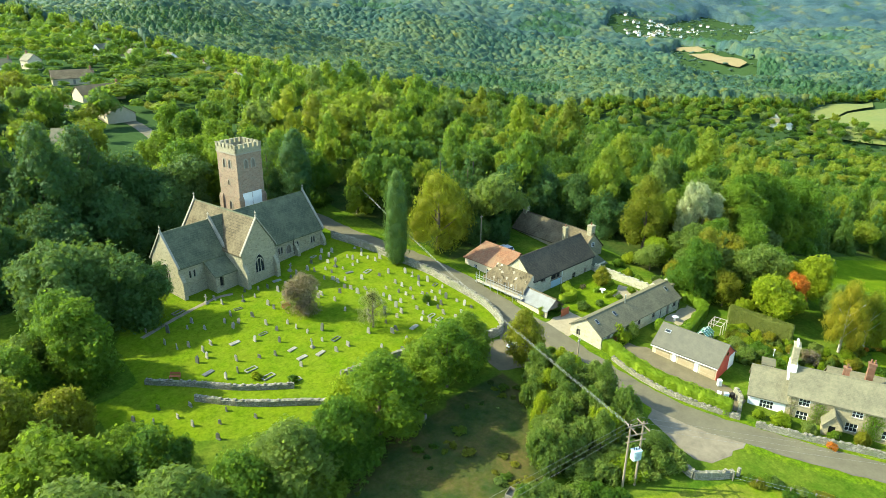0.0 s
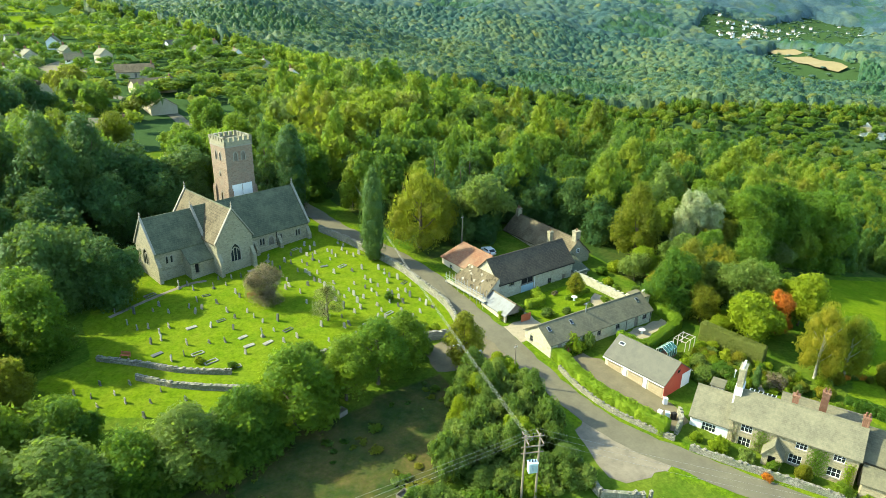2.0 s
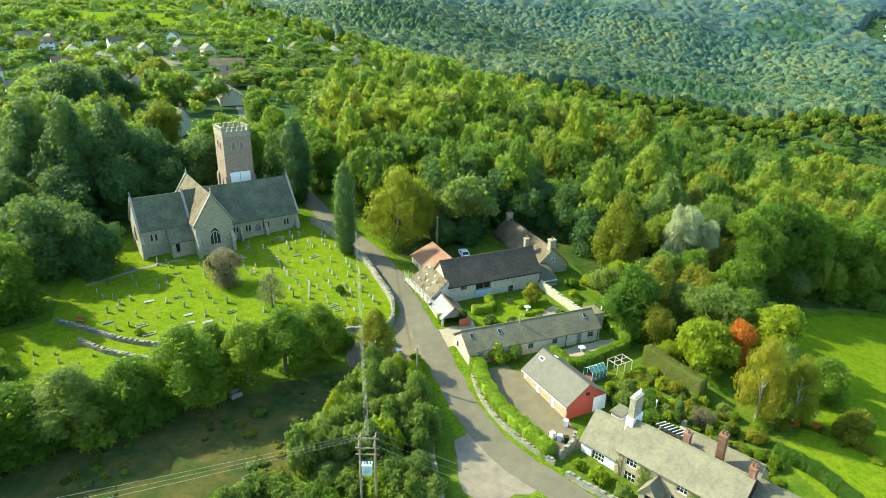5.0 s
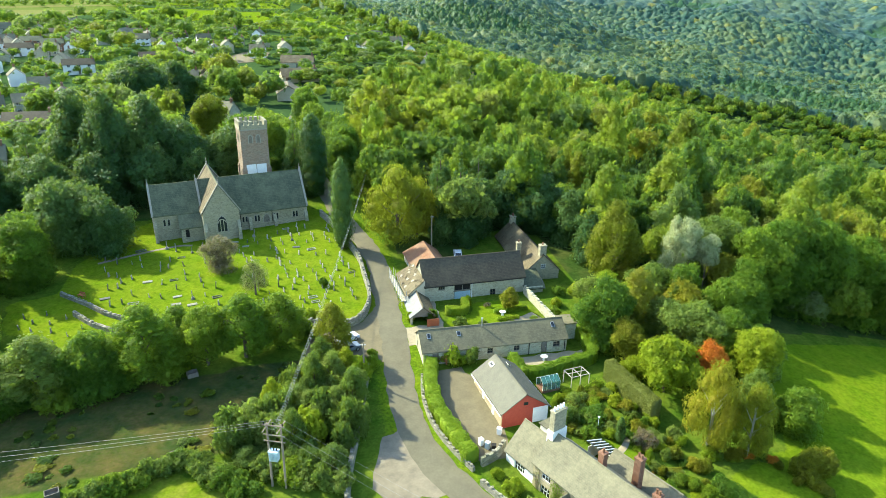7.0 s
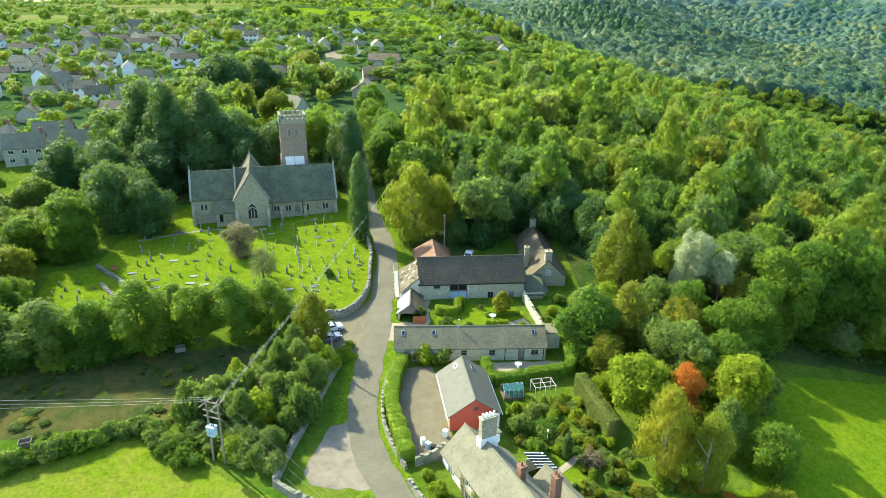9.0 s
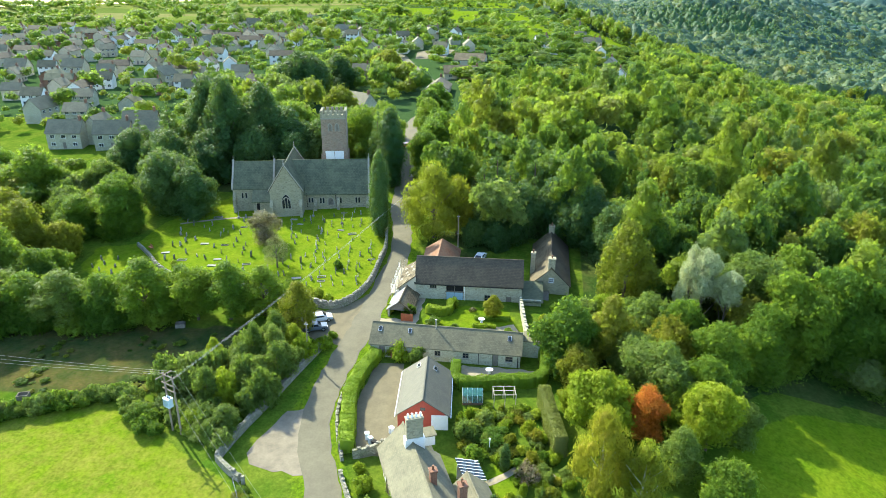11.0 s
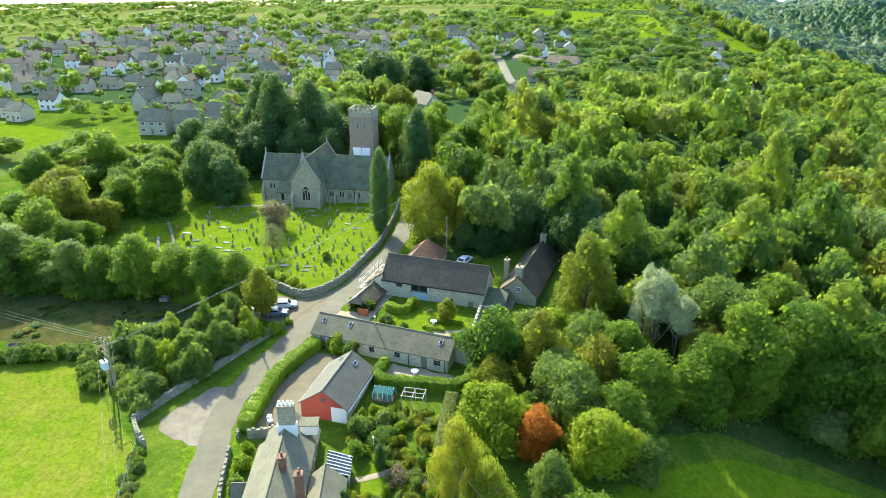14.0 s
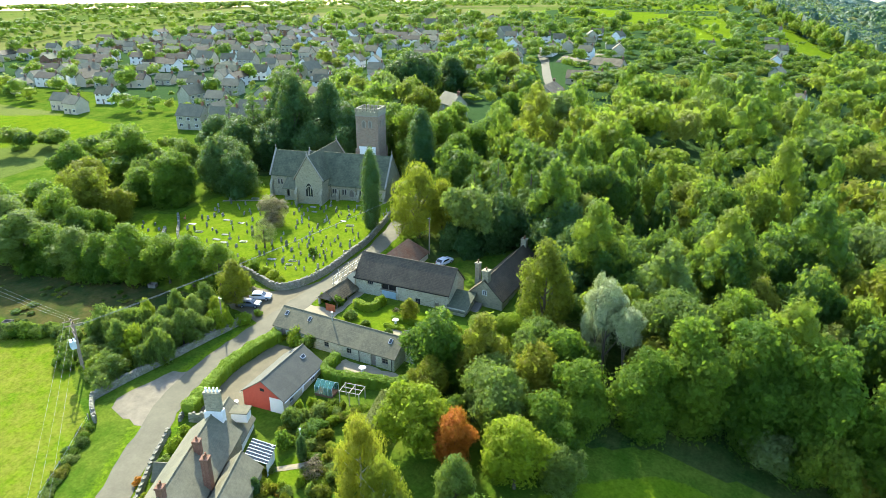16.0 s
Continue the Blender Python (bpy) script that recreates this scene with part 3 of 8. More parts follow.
def ribbon(name, line, width, lift, mat, label, category, edge=0.25):
    """A strip of surface laid over the land along a line."""
    rng = random.Random(len(line))
    v, q, cuts = [], [], 5
    for i, (x, y) in enumerate(line):
        ax, ay = line[max(i - 1, 0)]
        bx, by = line[min(i + 1, len(line) - 1)]
        n = math.hypot(bx - ax, by - ay)
        px, py = -(by - ay) / n, (bx - ax) / n
        w = (width[i] if isinstance(width, list) else width) / 2
        for k in range(cuts):
            s = -1 + 2 * k / (cuts - 1)
            o = s * w + (rng.uniform(-edge, edge) if k in (0, cuts - 1) else 0)
            gx, gy = x + px * o, y + py * o
            v.append((gx, gy, ground(gx, gy) + lift + 0.04 * (1 - s * s)))
    for i in range(len(line) - 1):
        for k in range(cuts - 1):
            a = i * cuts + k
            q.append((a, a + 1, a + cuts + 1, a + cuts))
    me = raw_mesh(name, np.array(v), np.array(q), smooth=True)
    me.materials.append(mat)
    return tagged(new(name, me), label, category, kind="structure")


def patch(name, ring, lift, mat, label, category, step=1.0):
    """A surface inside a ring of corners, laid over the land."""
    me = bpy.data.meshes.new(name)
    bm = bmesh.new()
    rng = random.Random(len(ring))
    line = []
    for (ax, ay), (bx, by) in zip(ring, ring[1:] + ring[:1]):
        n = max(1, int(math.hypot(bx - ax, by - ay) / (1.2 if max(abs(ax), abs(bx)) < 300 else 25)))
        line += [(ax + (bx - ax) * k / n + rng.uniform(-0.3, 0.3), ay + (by - ay) * k / n + rng.uniform(-0.3, 0.3)) for k in range(n)]
    bm.faces.new([bm.verts.new((x, y, 0)) for x, y in line])
    bmesh.ops.triangulate(bm, faces=bm.faces[:])
    longest = 2 if max(abs(x) for x, y in ring) < 300 else 30
    for _ in range(2 if longest == 2 else 4):
        bmesh.ops.subdivide_edges(bm, edges=[e for e in bm.edges if e.calc_length() > longest], cuts=1, use_grid_fill=True)
        bmesh.ops.triangulate(bm, faces=bm.faces[:])
    for v in bm.verts:
        v.co.z = ground(v.co.x, v.co.y) + lift
    bmesh.ops.recalc_face_normals(bm, faces=bm.faces)
    if sum(f.normal.z for f in bm.faces) < 0:
        bmesh.ops.reverse_faces(bm, faces=bm.faces)
    bm.to_mesh(me)
    bm.free()
    me.materials.append(mat)
    return tagged(new(name, me), label, category, kind="structure")


land()
ribbon("road", LANE, 4.4, 0.05, M_ASPHALT, "worn grey asphalt country lane winding past the church", "road")
patch("forecourt", [(85.6, 37), (84.9, 45), (85.3, 54.5), (89.5, 55), (91.5, 51), (92.5, 39), (91.5, 34.5), (87.5, 34)], 0.04, M_DRIVE, "brownish tarmac drive in front of the garage", "driveway")
patch("gravel_layby", [(77.8, 42.4), (75.4, 41.4), (74.2, 38.4), (73.3, 35.0), (73.0, 32.2), (74.2, 30.4), (77.4, 29.9), (80.4, 29.6), (83.0, 29.4), (81.4, 33), (80, 38), (79.2, 42)], 0.035, M_GRAVEL, "pale worn gravel layby beside the lane", "layby")
patch("junction", [(65.5, 62), (66, 69), (72, 69), (75.5, 71), (78.8, 77), (79.5, 68), (78.3, 58.5), (73.5, 59.5)], 0.035, M_DRIVE, "dusty tarmac parking area at the lane junction", "pavement")
patch("yard", [(82.4, 62.6), (82.6, 68), (88, 68.2), (88, 76), (89.5, 76), (89.5, 63.4), (86, 62.4)], 0.04, M_PAVING, "pale paved yard between barn and stone range", "yard")


for ring in PASTURES:
    patch("pasture", ring, 2.5, M_PASTURE, "pale yellow-green pasture on the valley floor", "field")
for ring in STUBBLE:
    patch("stubble_field", ring, 3.0, M_STUBBLE, "pale brown stubble field on the valley floor", "field")


# ---- buildings ----
def arch_line(w, rise, n=7):
    """Corners of a pointed arch of width w, from the left springing over the point to the right springing."""
    r = (w * w / 4 + rise * rise) / w
    left = [(-w / 2 + r - r * math.cos(a), r * math.sin(a)) for a in [k / n * math.asin(min(1, rise / r)) for k in range(n + 1)]]
    return left + [(-x, z) for x, z in left[-2::-1]]


ARCHED = ("gothic", "lancet", "churchdoor")


def panel(L, z0, z1, ops, thick):
    """A wall from x 0 to L with openings (centre, sill, width, height, style) cut right through it; its outside is at y 0."""
    holes = [(o[0] - o[2] / 2, o[0] + o[2] / 2, o[1], o[1] + o[3] + (0.15 if o[4] in ARCHED else 0)) for o in ops]
    xs = sorted({0.0, L, *[h[0] for h in holes], *[h[1] for h in holes]})
    zs = sorted({z0, z1, *[h[2] for h in holes if h[2] > z0], *[h[3] for h in holes]})
    solid = lambda i, k: 0 <= i < len(xs) - 1 and 0 <= k < len(zs) - 1 and not any(a < (xs[i] + xs[i + 1]) / 2 < b and c < (zs[k] + zs[k + 1]) / 2 < d for a, b, c, d in holes)
    s, seen = Shape(), {}

    def corner(x, y, z):
        if (x, y, z) not in seen:
            seen[x, y, z] = len(s.v)
            s.v.append((x, y, z))
        return seen[x, y, z]

    for i in range(len(xs) - 1):
        for k in range(len(zs) - 1):
            if solid(i, k):
                a, b, c, d = xs[i], xs[i + 1], zs[k], zs[k + 1]
                face = lambda *p: s.f.append(tuple(corner(*q) for q in p))
                face((a, 0, c), (b, 0, c), (b, 0, d), (a, 0, d))
                face((b, thick, c), (a, thick, c), (a, thick, d), (b, thick, d))
                if not solid(i - 1, k):
                    face((a, thick, c), (a, 0, c), (a, 0, d), (a, thick, d))
                if not solid(i + 1, k):
                    face((b, 0, c), (b, thick, c), (b, thick, d), (b, 0, d))
                if not solid(i, k - 1):
                    face((a, thick, c), (b, thick, c), (b, 0, c), (a, 0, c))
                if not solid(i, k + 1):
                    face((a, 0, d), (b, 0, d), (b, thick, d), (a, thick, d))
    return s


def arch_head(root, m, op, thick, mat):
    """The stone over a pointed opening."""
    x, z, w, h, style = op
    rise = min(w * 0.85, h * 0.6)
    base, top = z + h - rise, z + h + 0.148
    ring = [(x - w / 2, base), (x - w / 2, top), (x + w / 2, top), (x + w / 2, base)] + [(x + a, base + b) for a, b in arch_line(w, rise)[-2:0:-1]]
    part("arch_head", Shape().upright(ring, 0.002, thick - 0.002), mat, root, "", m)


def fill_opening(root, m, op, frame_mat, pane_mat=None):
    x, z, w, h, style = op
    t = 0.07
    if style == "void":
        # a near-black panel stands in for the unlit room behind
        part("opening", Shape().box(x - w / 2, 0.36, z, x + w / 2, 0.4, z + h), M_DARK, root, "doorway filled by a dark panel as inner shade", m)
        return
    if style == "churchdoor":
        d = part("door", Shape().box(x - w / 2, 0.3, z, x + w / 2, 0.38, z + h), M_OLDTIMBER, root, "dark planked oak door", m)
        s = Shape()
        for k in range(1, 5):
            s.box(x - w / 2 + k * w / 5 - 0.012, 0.285, z, x - w / 2 + k * w / 5 + 0.012, 0.3, z + h * 0.8)
        part("plank_joint", s, M_DARK, d)
        curve = arch_line(w + 0.5, min(w * 0.85, h * 0.6) + 0.28)
        inner = arch_line(w, min(w * 0.85, h * 0.6))
        b = z + h - min(w * 0.85, h * 0.6)
        ring = [(x - w / 2 - 0.25, z)] + [(x + p, b + q) for p, q in curve] + [(x + w / 2 + 0.25, z), (x + w / 2, z)] + [(x + p, b + q) for p, q in inner[::-1]] + [(x - w / 2, z)]
        part("surround", Shape().upright(ring, -0.06, 0.02), M_DRESSED, root, "pale dressed stone arch", m)
        return
    if style in ("door", "garagedoor"):
        d = part("door", Shape().box(x - w / 2 + t, 0.12, z, x + w / 2 - t, 0.17, z + h - t), frame_mat, root, "", m)
        s = Shape()
        for k in range(1, max(3, int(w / 0.35))):
            xx = x - w / 2 + k * w / max(3, int(w / 0.35))
            s.box(xx - 0.015, 0.1, z + 0.08, xx + 0.015, 0.12, z + h - 0.15)
        part("batten", s, frame_mat, d)
        part("handle", Shape().box(x + w * 0.3, 0.06, z + 1, x + w * 0.3 + 0.05, 0.1, z + 1.15), M_METAL, d)
        return
    s = Shape()
    gothic = style in ("gothic", "lancet")
    y0 = 0.14
    if gothic:
        rise = min(w * 0.85, h * 0.6)
        b = z + h - rise
        outer, inner = arch_line(w + 0.36, rise + 0.2), arch_line(w, rise)
        ring = [(x - w / 2 - 0.18, z - 0.12)] + [(x + p, b + q) for p, q in outer] + [(x + w / 2 + 0.18, z - 0.12), (x + w / 2, z)] + [(x + p, b + q) for p, q in inner[::-1]] + [(x - w / 2, z)]
        win = part("window", s.upright(ring, -0.04, 0.02), M_DRESSED, root, "", m)
        if style == "gothic":
            bars = Shape()
            for k in (1, 2):
                xx = x - w / 2 + k * w / 3
                bars.box(xx - 0.07, 0.12, z, xx + 0.07, 0.26, z + h * 0.75)
            bars.upright([(x + p * 0.95, b + 0.05 + q * 0.6) for p, q in inner] + [(x + p * 0.8, b - 0.02 + q * 0.5) for p, q in inner[::-1]], 0.12, 0.26)
            part("mullion", bars, M_DRESSED, win)
    else:
        s.box(x - w / 2, y0, z, x - w / 2 + t, y0 + 0.07, z + h).box(x + w / 2 - t, y0, z, x + w / 2, y0 + 0.07, z + h)
        s.box(x - w / 2 + t, y0, z, x + w / 2 - t, y0 + 0.07, z + t).box(x - w / 2 + t, y0, z + h - t, x + w / 2 - t, y0 + 0.07, z + h)
        n = max(1, round(w / 0.5))
        for k in range(1, n):
            xx = x - w / 2 + k * w / n
            s.box(xx - 0.03, y0 + 0.005, z + t, xx + 0.03, y0 + 0.065, z + h - t)
        if h > 0.8:
            s.box(x - w / 2 + t, y0 + 0.012, z + h / 2 - 0.025, x + w / 2 - t, y0 + 0.058, z + h / 2 + 0.025)
        win = part("window", s, frame_mat, root, "", m)
        part("sill", Shape().box(x - w / 2 - 0.08, -0.07, z - 0.09, x + w / 2 + 0.08, y0, z - 0.003), M_DRESSED, win)
    part("pane", Shape().box(x - w / 2 + 0.005, y0 + 0.03, z + 0.005, x + w / 2 - 0.005, y0 + 0.045, z + h - 0.005), pane_mat or M_GLASS, win)


def block(root, m, x0, x1, half, z0, eave, ridge, wall, roofs, ops=None, over=0.3, thick=0.45, ends=True, frame_mat=None, end_over=0.25, coping=False, walls="SNWE", sheet=0.12):
    """A pitched-roofed block along x. roofs: the materials of the slopes to -y and +y. ops: openings for the walls S, N, W and E."""
    ops, frame_mat = ops or {}, frame_mat or M_WHITEPAINT
    L, t = x1 - x0, thick
    walled = {"S": (pose(x0, -half, 0), L, 0), "N": (pose(x1, half, 0, 0, 0, 180), L, 0),
              "W": (pose(x0, half - t, 0, 0, 0, -90), 2 * half - 2 * t, 1), "E": (pose(x1, -half + t, 0, 0, 0, 90), 2 * half - 2 * t, 1)}
    for side in walls:
        mm, length, gable = walled[side]
        use = ops.get(side, [])
        low = [o for o in use if not gable or o[1] + o[3] < eave]
        part("wall", panel(length, z0, eave, low, t), wall, root, "", m @ mm)
        for o in low:
            if o[4] in ARCHED:
                arch_head(root, m @ mm, o, t, wall)
        if gable and ends:
            part("gable", Shape().upright([(-t, eave), (length + t, eave), (length / 2, ridge)], 0.004, t), wall, root, "", m @ mm)
            for o in use:
                if o not in low:
                    part("window_surround", Shape().box(o[0] - o[2] / 2 - 0.08, -0.05, o[1] - 0.08, o[0] + o[2] / 2 + 0.08, 0.02, o[1] + o[3] + 0.08), M_DRESSED, root, "", m @ mm)
        for o in use:
            fill_opening(root, m @ mm @ (pose(0, 0, 0) if o in low else pose(0, -0.24, 0)), o, frame_mat)
    e = 0 if coping else end_over
    for side, mat in zip((-1, 1), roofs):
        if mat is not None:
            part("roof_slope", Shape().roof(x0 - e, x1 + e, half, eave, ridge, over, sheet, side), mat, root, "", m)
    k = (ridge - eave) / half
    up = sheet * math.hypot(1, k)
    if roofs[0] is not None:
        part("ridge", Shape().upright([(-0.16, ridge + up - 0.12), (0.16, ridge + up - 0.12), (0.07, ridge + up + 0.07), (-0.07, ridge + up + 0.07)], 0, L + 2 * e, pose(x0 - e, 0, 0, 0, 0, -90)), roofs[0], root, "", m)
    if coping:
        for x in (x0, x1):
            s = Shape()
            out = [(-half - over - 0.1, eave - over * k + up), (0, ridge + up + 0.02), (half + over + 0.1, eave - over * k + up),
                   (half + over + 0.1, eave - over * k + up + 0.32), (0, ridge + up + 0.4), (-half - over - 0.1, eave - over * k + up + 0.32)]
            s.upright(out[:2] + [out[4], out[5]], -0.22, 0.22)
            s.upright([out[1], out[2], out[3], out[4]], -0.22, 0.22)
            part("coping", s, M_DRESSED, root, "", m @ pose(x, 0, 0, 0, 0, 90))


def cross(root, m, x, y, z, size=1.0):
    part("cross", Shape().box(x - 0.18 * size, y - 0.18 * size, z - 0.1, x + 0.18 * size, y + 0.18 * size, z + 0.3 * size).box(x - 0.07 * size, y - 0.07 * size, z + 0.3 * size, x + 0.07 * size, y + 0.07 * size, z + 1.3 * size)
         .box(x - 0.06 * size, y - 0.36 * size, z + 0.78 * size, x + 0.06 * size, y + 0.36 * size, z + 0.94 * size), M_DRESSED, root, "stone gable cross", m)


def chimney(root, m, x, y, z0, z1, w, d, mat, pots=2, along="x", clay=None):
    s = Shape().box(x - w / 2, y - d / 2, z0, x + w / 2, y + d / 2, z1 - 0.25).box(x - w / 2 - 0.08, y - d / 2 - 0.08, z1 - 0.25, x + w / 2 + 0.08, y + d / 2 + 0.08, z1)
    st = part("chimney", s, mat, root, "", m)
    for k in range(pots):
        o = (k + 0.5) / pots - 0.5
        px, py = (x + o * w, y) if along == "x" else (x, y + o * d)
        part("pot", Shape().tube([(px, py, z1 - 0.02), (px, py, z1 + 0.25), (px, py, z1 + 0.5), (px, py, z1 + 0.55)], [0.15, 0.13, 0.12, 0.15], 9), clay or M_PANTILE, st)


def church():
    m = pose(32.9, 117.1, 0, 0, 0, 13.2)
    root = thing("church", m, "grey stone church with slate roofs and pink battlemented tower", "church")
    i = Matrix()
    lan = lambda x, z, w=0.42, h=1.5: (x, z, w, h, "lancet")
    # chancel
    block(root, i, 0, 10.2, 4.2, 2, 10.1, 15.7, M_CHURCH, (M_SLATE, M_SLATE), {"S": [lan(2.3, 7.4), lan(3.2, 7.4), lan(7.0, 7.4)], "W": [(3.75, 6.6, 2.3, 3.4, "gothic")]}, coping=True, thick=0.6)
    # nave
    block(root, i, 10.2, 33.9, 5.6, 2, 8.9, 16.0, M_CHURCH, (M_SLATE, M_SLATE), {"S": [lan(8.8, 6.5, 0.4, 1.3), lan(9.5, 6.5, 0.4, 1.3), lan(11.6, 6.3), lan(12.3, 6.3), (14.1, 5.1, 1.35, 2.7, "churchdoor"), lan(15.9, 6.3), lan(16.6, 6.3), lan(20.5, 6.3), lan(21.2, 6.3)]}, coping=True, thick=0.6)
    # transept across them
    block(root, pose(13.85, 0, 0, 0, 0, 90), -9.5, 9.9, 3.85, 2, 10.9, 16.9, M_CHURCH, (M_SLATE, M_STONETILE), {"W": [(3.25, 6.3, 2.0, 3.6, "gothic")], "E": [(3.25, 6.3, 2.0, 3.6, "gothic")]}, coping=True, thick=0.6)
    for x, y, z in ((0.0, 0, 16.3), (13.85, -9.5, 17.6), (13.85, 9.9, 17.6), (33.9, 0, 16.7), (10.1, 0, 16.3)):
        cross(root, i, x, y, z, 0.8)
    # vestry in the corner of chancel and transept
    s = panel(4.6, 2, 7.4, [(1.2, 5.2, 0.8, 1.9, "void")], 0.4)
    part("wall", s, M_CHURCH, root, "", pose(5.4, -7.4, 0))
    part("wall", Shape().upright([(0, 2), (2.8, 2), (2.8, 9.3), (0, 7.4)], 0, 0.4), M_CHURCH, root, "", pose(5.4, -7.0, 0, 0, 0, 90) @ pose(0, -0.4, 0))
    fill_opening(root, pose(5.4, -7.4, 0), (1.2, 5.2, 0.8, 1.9, "void"), M_OLDTIMBER)
    part("vestry_roof", Shape().add([(5.1, -7.75, 7.3), (10.0, -7.75, 7.3), (10.0, -4.15, 9.75), (5.1, -4.15, 9.75), (5.1, -7.75, 7.5), (10.0, -7.75, 7.5), (10.0, -4.15, 9.95), (5.1, -4.15, 9.95)],
         [(3, 2, 1, 0), (4, 5, 6, 7), (0, 1, 5, 4), (1, 2, 6, 5), (2, 3, 7, 6), (3, 0, 4, 7)]), M_SLATE, root)
    # buttresses
    for x, y, z in ((0.35, -4.2, 9.0), (33.5, -5.6, 8.0), (10.3, -9.5, 8.6), (17.4, -9.5, 8.6), (26.2, -5.6, 7.6), (20.5, -5.6, 7.6)):
        part("buttress", Shape().upright([(0, 2), (1.1, 2), (1.1, z - 1.6), (0.55, z - 0.7), (0, z)], -0.35, 0.35), M_CHURCH, root, "", pose(x, y, 0, 0, 0, -90))
    part("plinth", Shape().box(0.2, -4.35, 2, 10, -4.2, 6.3), M_CHURCH, root)
    part("plinth", Shape().box(18, -5.75, 2, 33.9, -5.6, 5.9), M_CHURCH, root)
    for x in (18.4, 25.6):
        part("downpipe", Shape().tube([(x, -5.75, 5.4), (x, -5.75, 9)], [0.07, 0.07], 6), M_DARK, root)
    # tower
    tw = pose(24.95, 8.85, 0)
    a = 3.2
    for k, ang in enumerate((0, 90, 180, 270)):
        face = tw @ pose(0, 0, 0, 0, 0, ang)
        mm = face @ pose(-a, -a, 0)
        bell = [(2.3, 22.2, 0.8, 1.9, "lancet"), (4.1, 22.2, 0.8, 1.9, "lancet")]
        extra = {3: [(3.2, 18.6, 0.5, 1.1, "lancet"), (3.2, 13.2, 0.9, 1.8, "lancet")]}.get(k, [])
        ops = bell + extra
        off = 0.6 if ang in (90, 270) else 0
        sh = panel(2 * a - 2 * off, 2, 25.6, [(o[0] - off, *o[1:]) for o in ops], 0.6)
        part("tower_wall", sh, M_TOWER, root, "pinkish rubble stone tower wall", mm @ pose(off, 0, 0))
        for o in ops:
            arch_head(root, mm, o, 0.6, M_TOWER)
            fill_opening(root, mm, o, M_DRESSED, M_OLDTIMBER)
        part("string_course", Shape().box(-0.1, -0.1, 25.3, 2 * a + 0.1, 0.02, 25.6), M_DRESSED, root, "", mm)
        for zz in (15.9, 20.4):
            part("string_course", Shape().box(-0.06, -0.06, zz, 2 * a + 0.06, 0.02, zz + 0.2), M_TOWER, root, "", mm)
        par = Shape().box(-0.1, -0.1, 25.6, 2 * a + 0.1, 0.4, 26.5)
        part("parapet", par, M_CHURCH, root, "", mm)
        for q in range(6):
            x = -0.1 + q * (2 * a + 0.2) / 5.6
            part("merlon", Shape().box(x, -0.1, 26.5, x + 0.72, 0.4, 27.25).box(x - 0.04, -0.15, 27.25, x + 0.76, 0.45, 27.38), M_CHURCH, root, "", mm)
        part("clasping_buttress", Shape().box(-0.3, -0.3, 2, 0.9, 0.0, 15.8).upright([(-0.3, 15.8), (0.9, 15.8), (0.9, 16.3), (-0.3, 16.3)], -0.15, 0.0), M_TOWER, root, "", mm)
    part("tower_roof", Shape().box(-a + 0.4, -a + 0.4, 25.0, a - 0.4, a - 0.4, 25.9), M_SLATE, root, "", tw)
    for x in (-2.4, 0.05):
        part("board", Shape().box(x, -3.32, 13.9, x + 2.3, -3.22, 17.0), M_WHITE, root, "pale weathered board on the tower wall", tw)


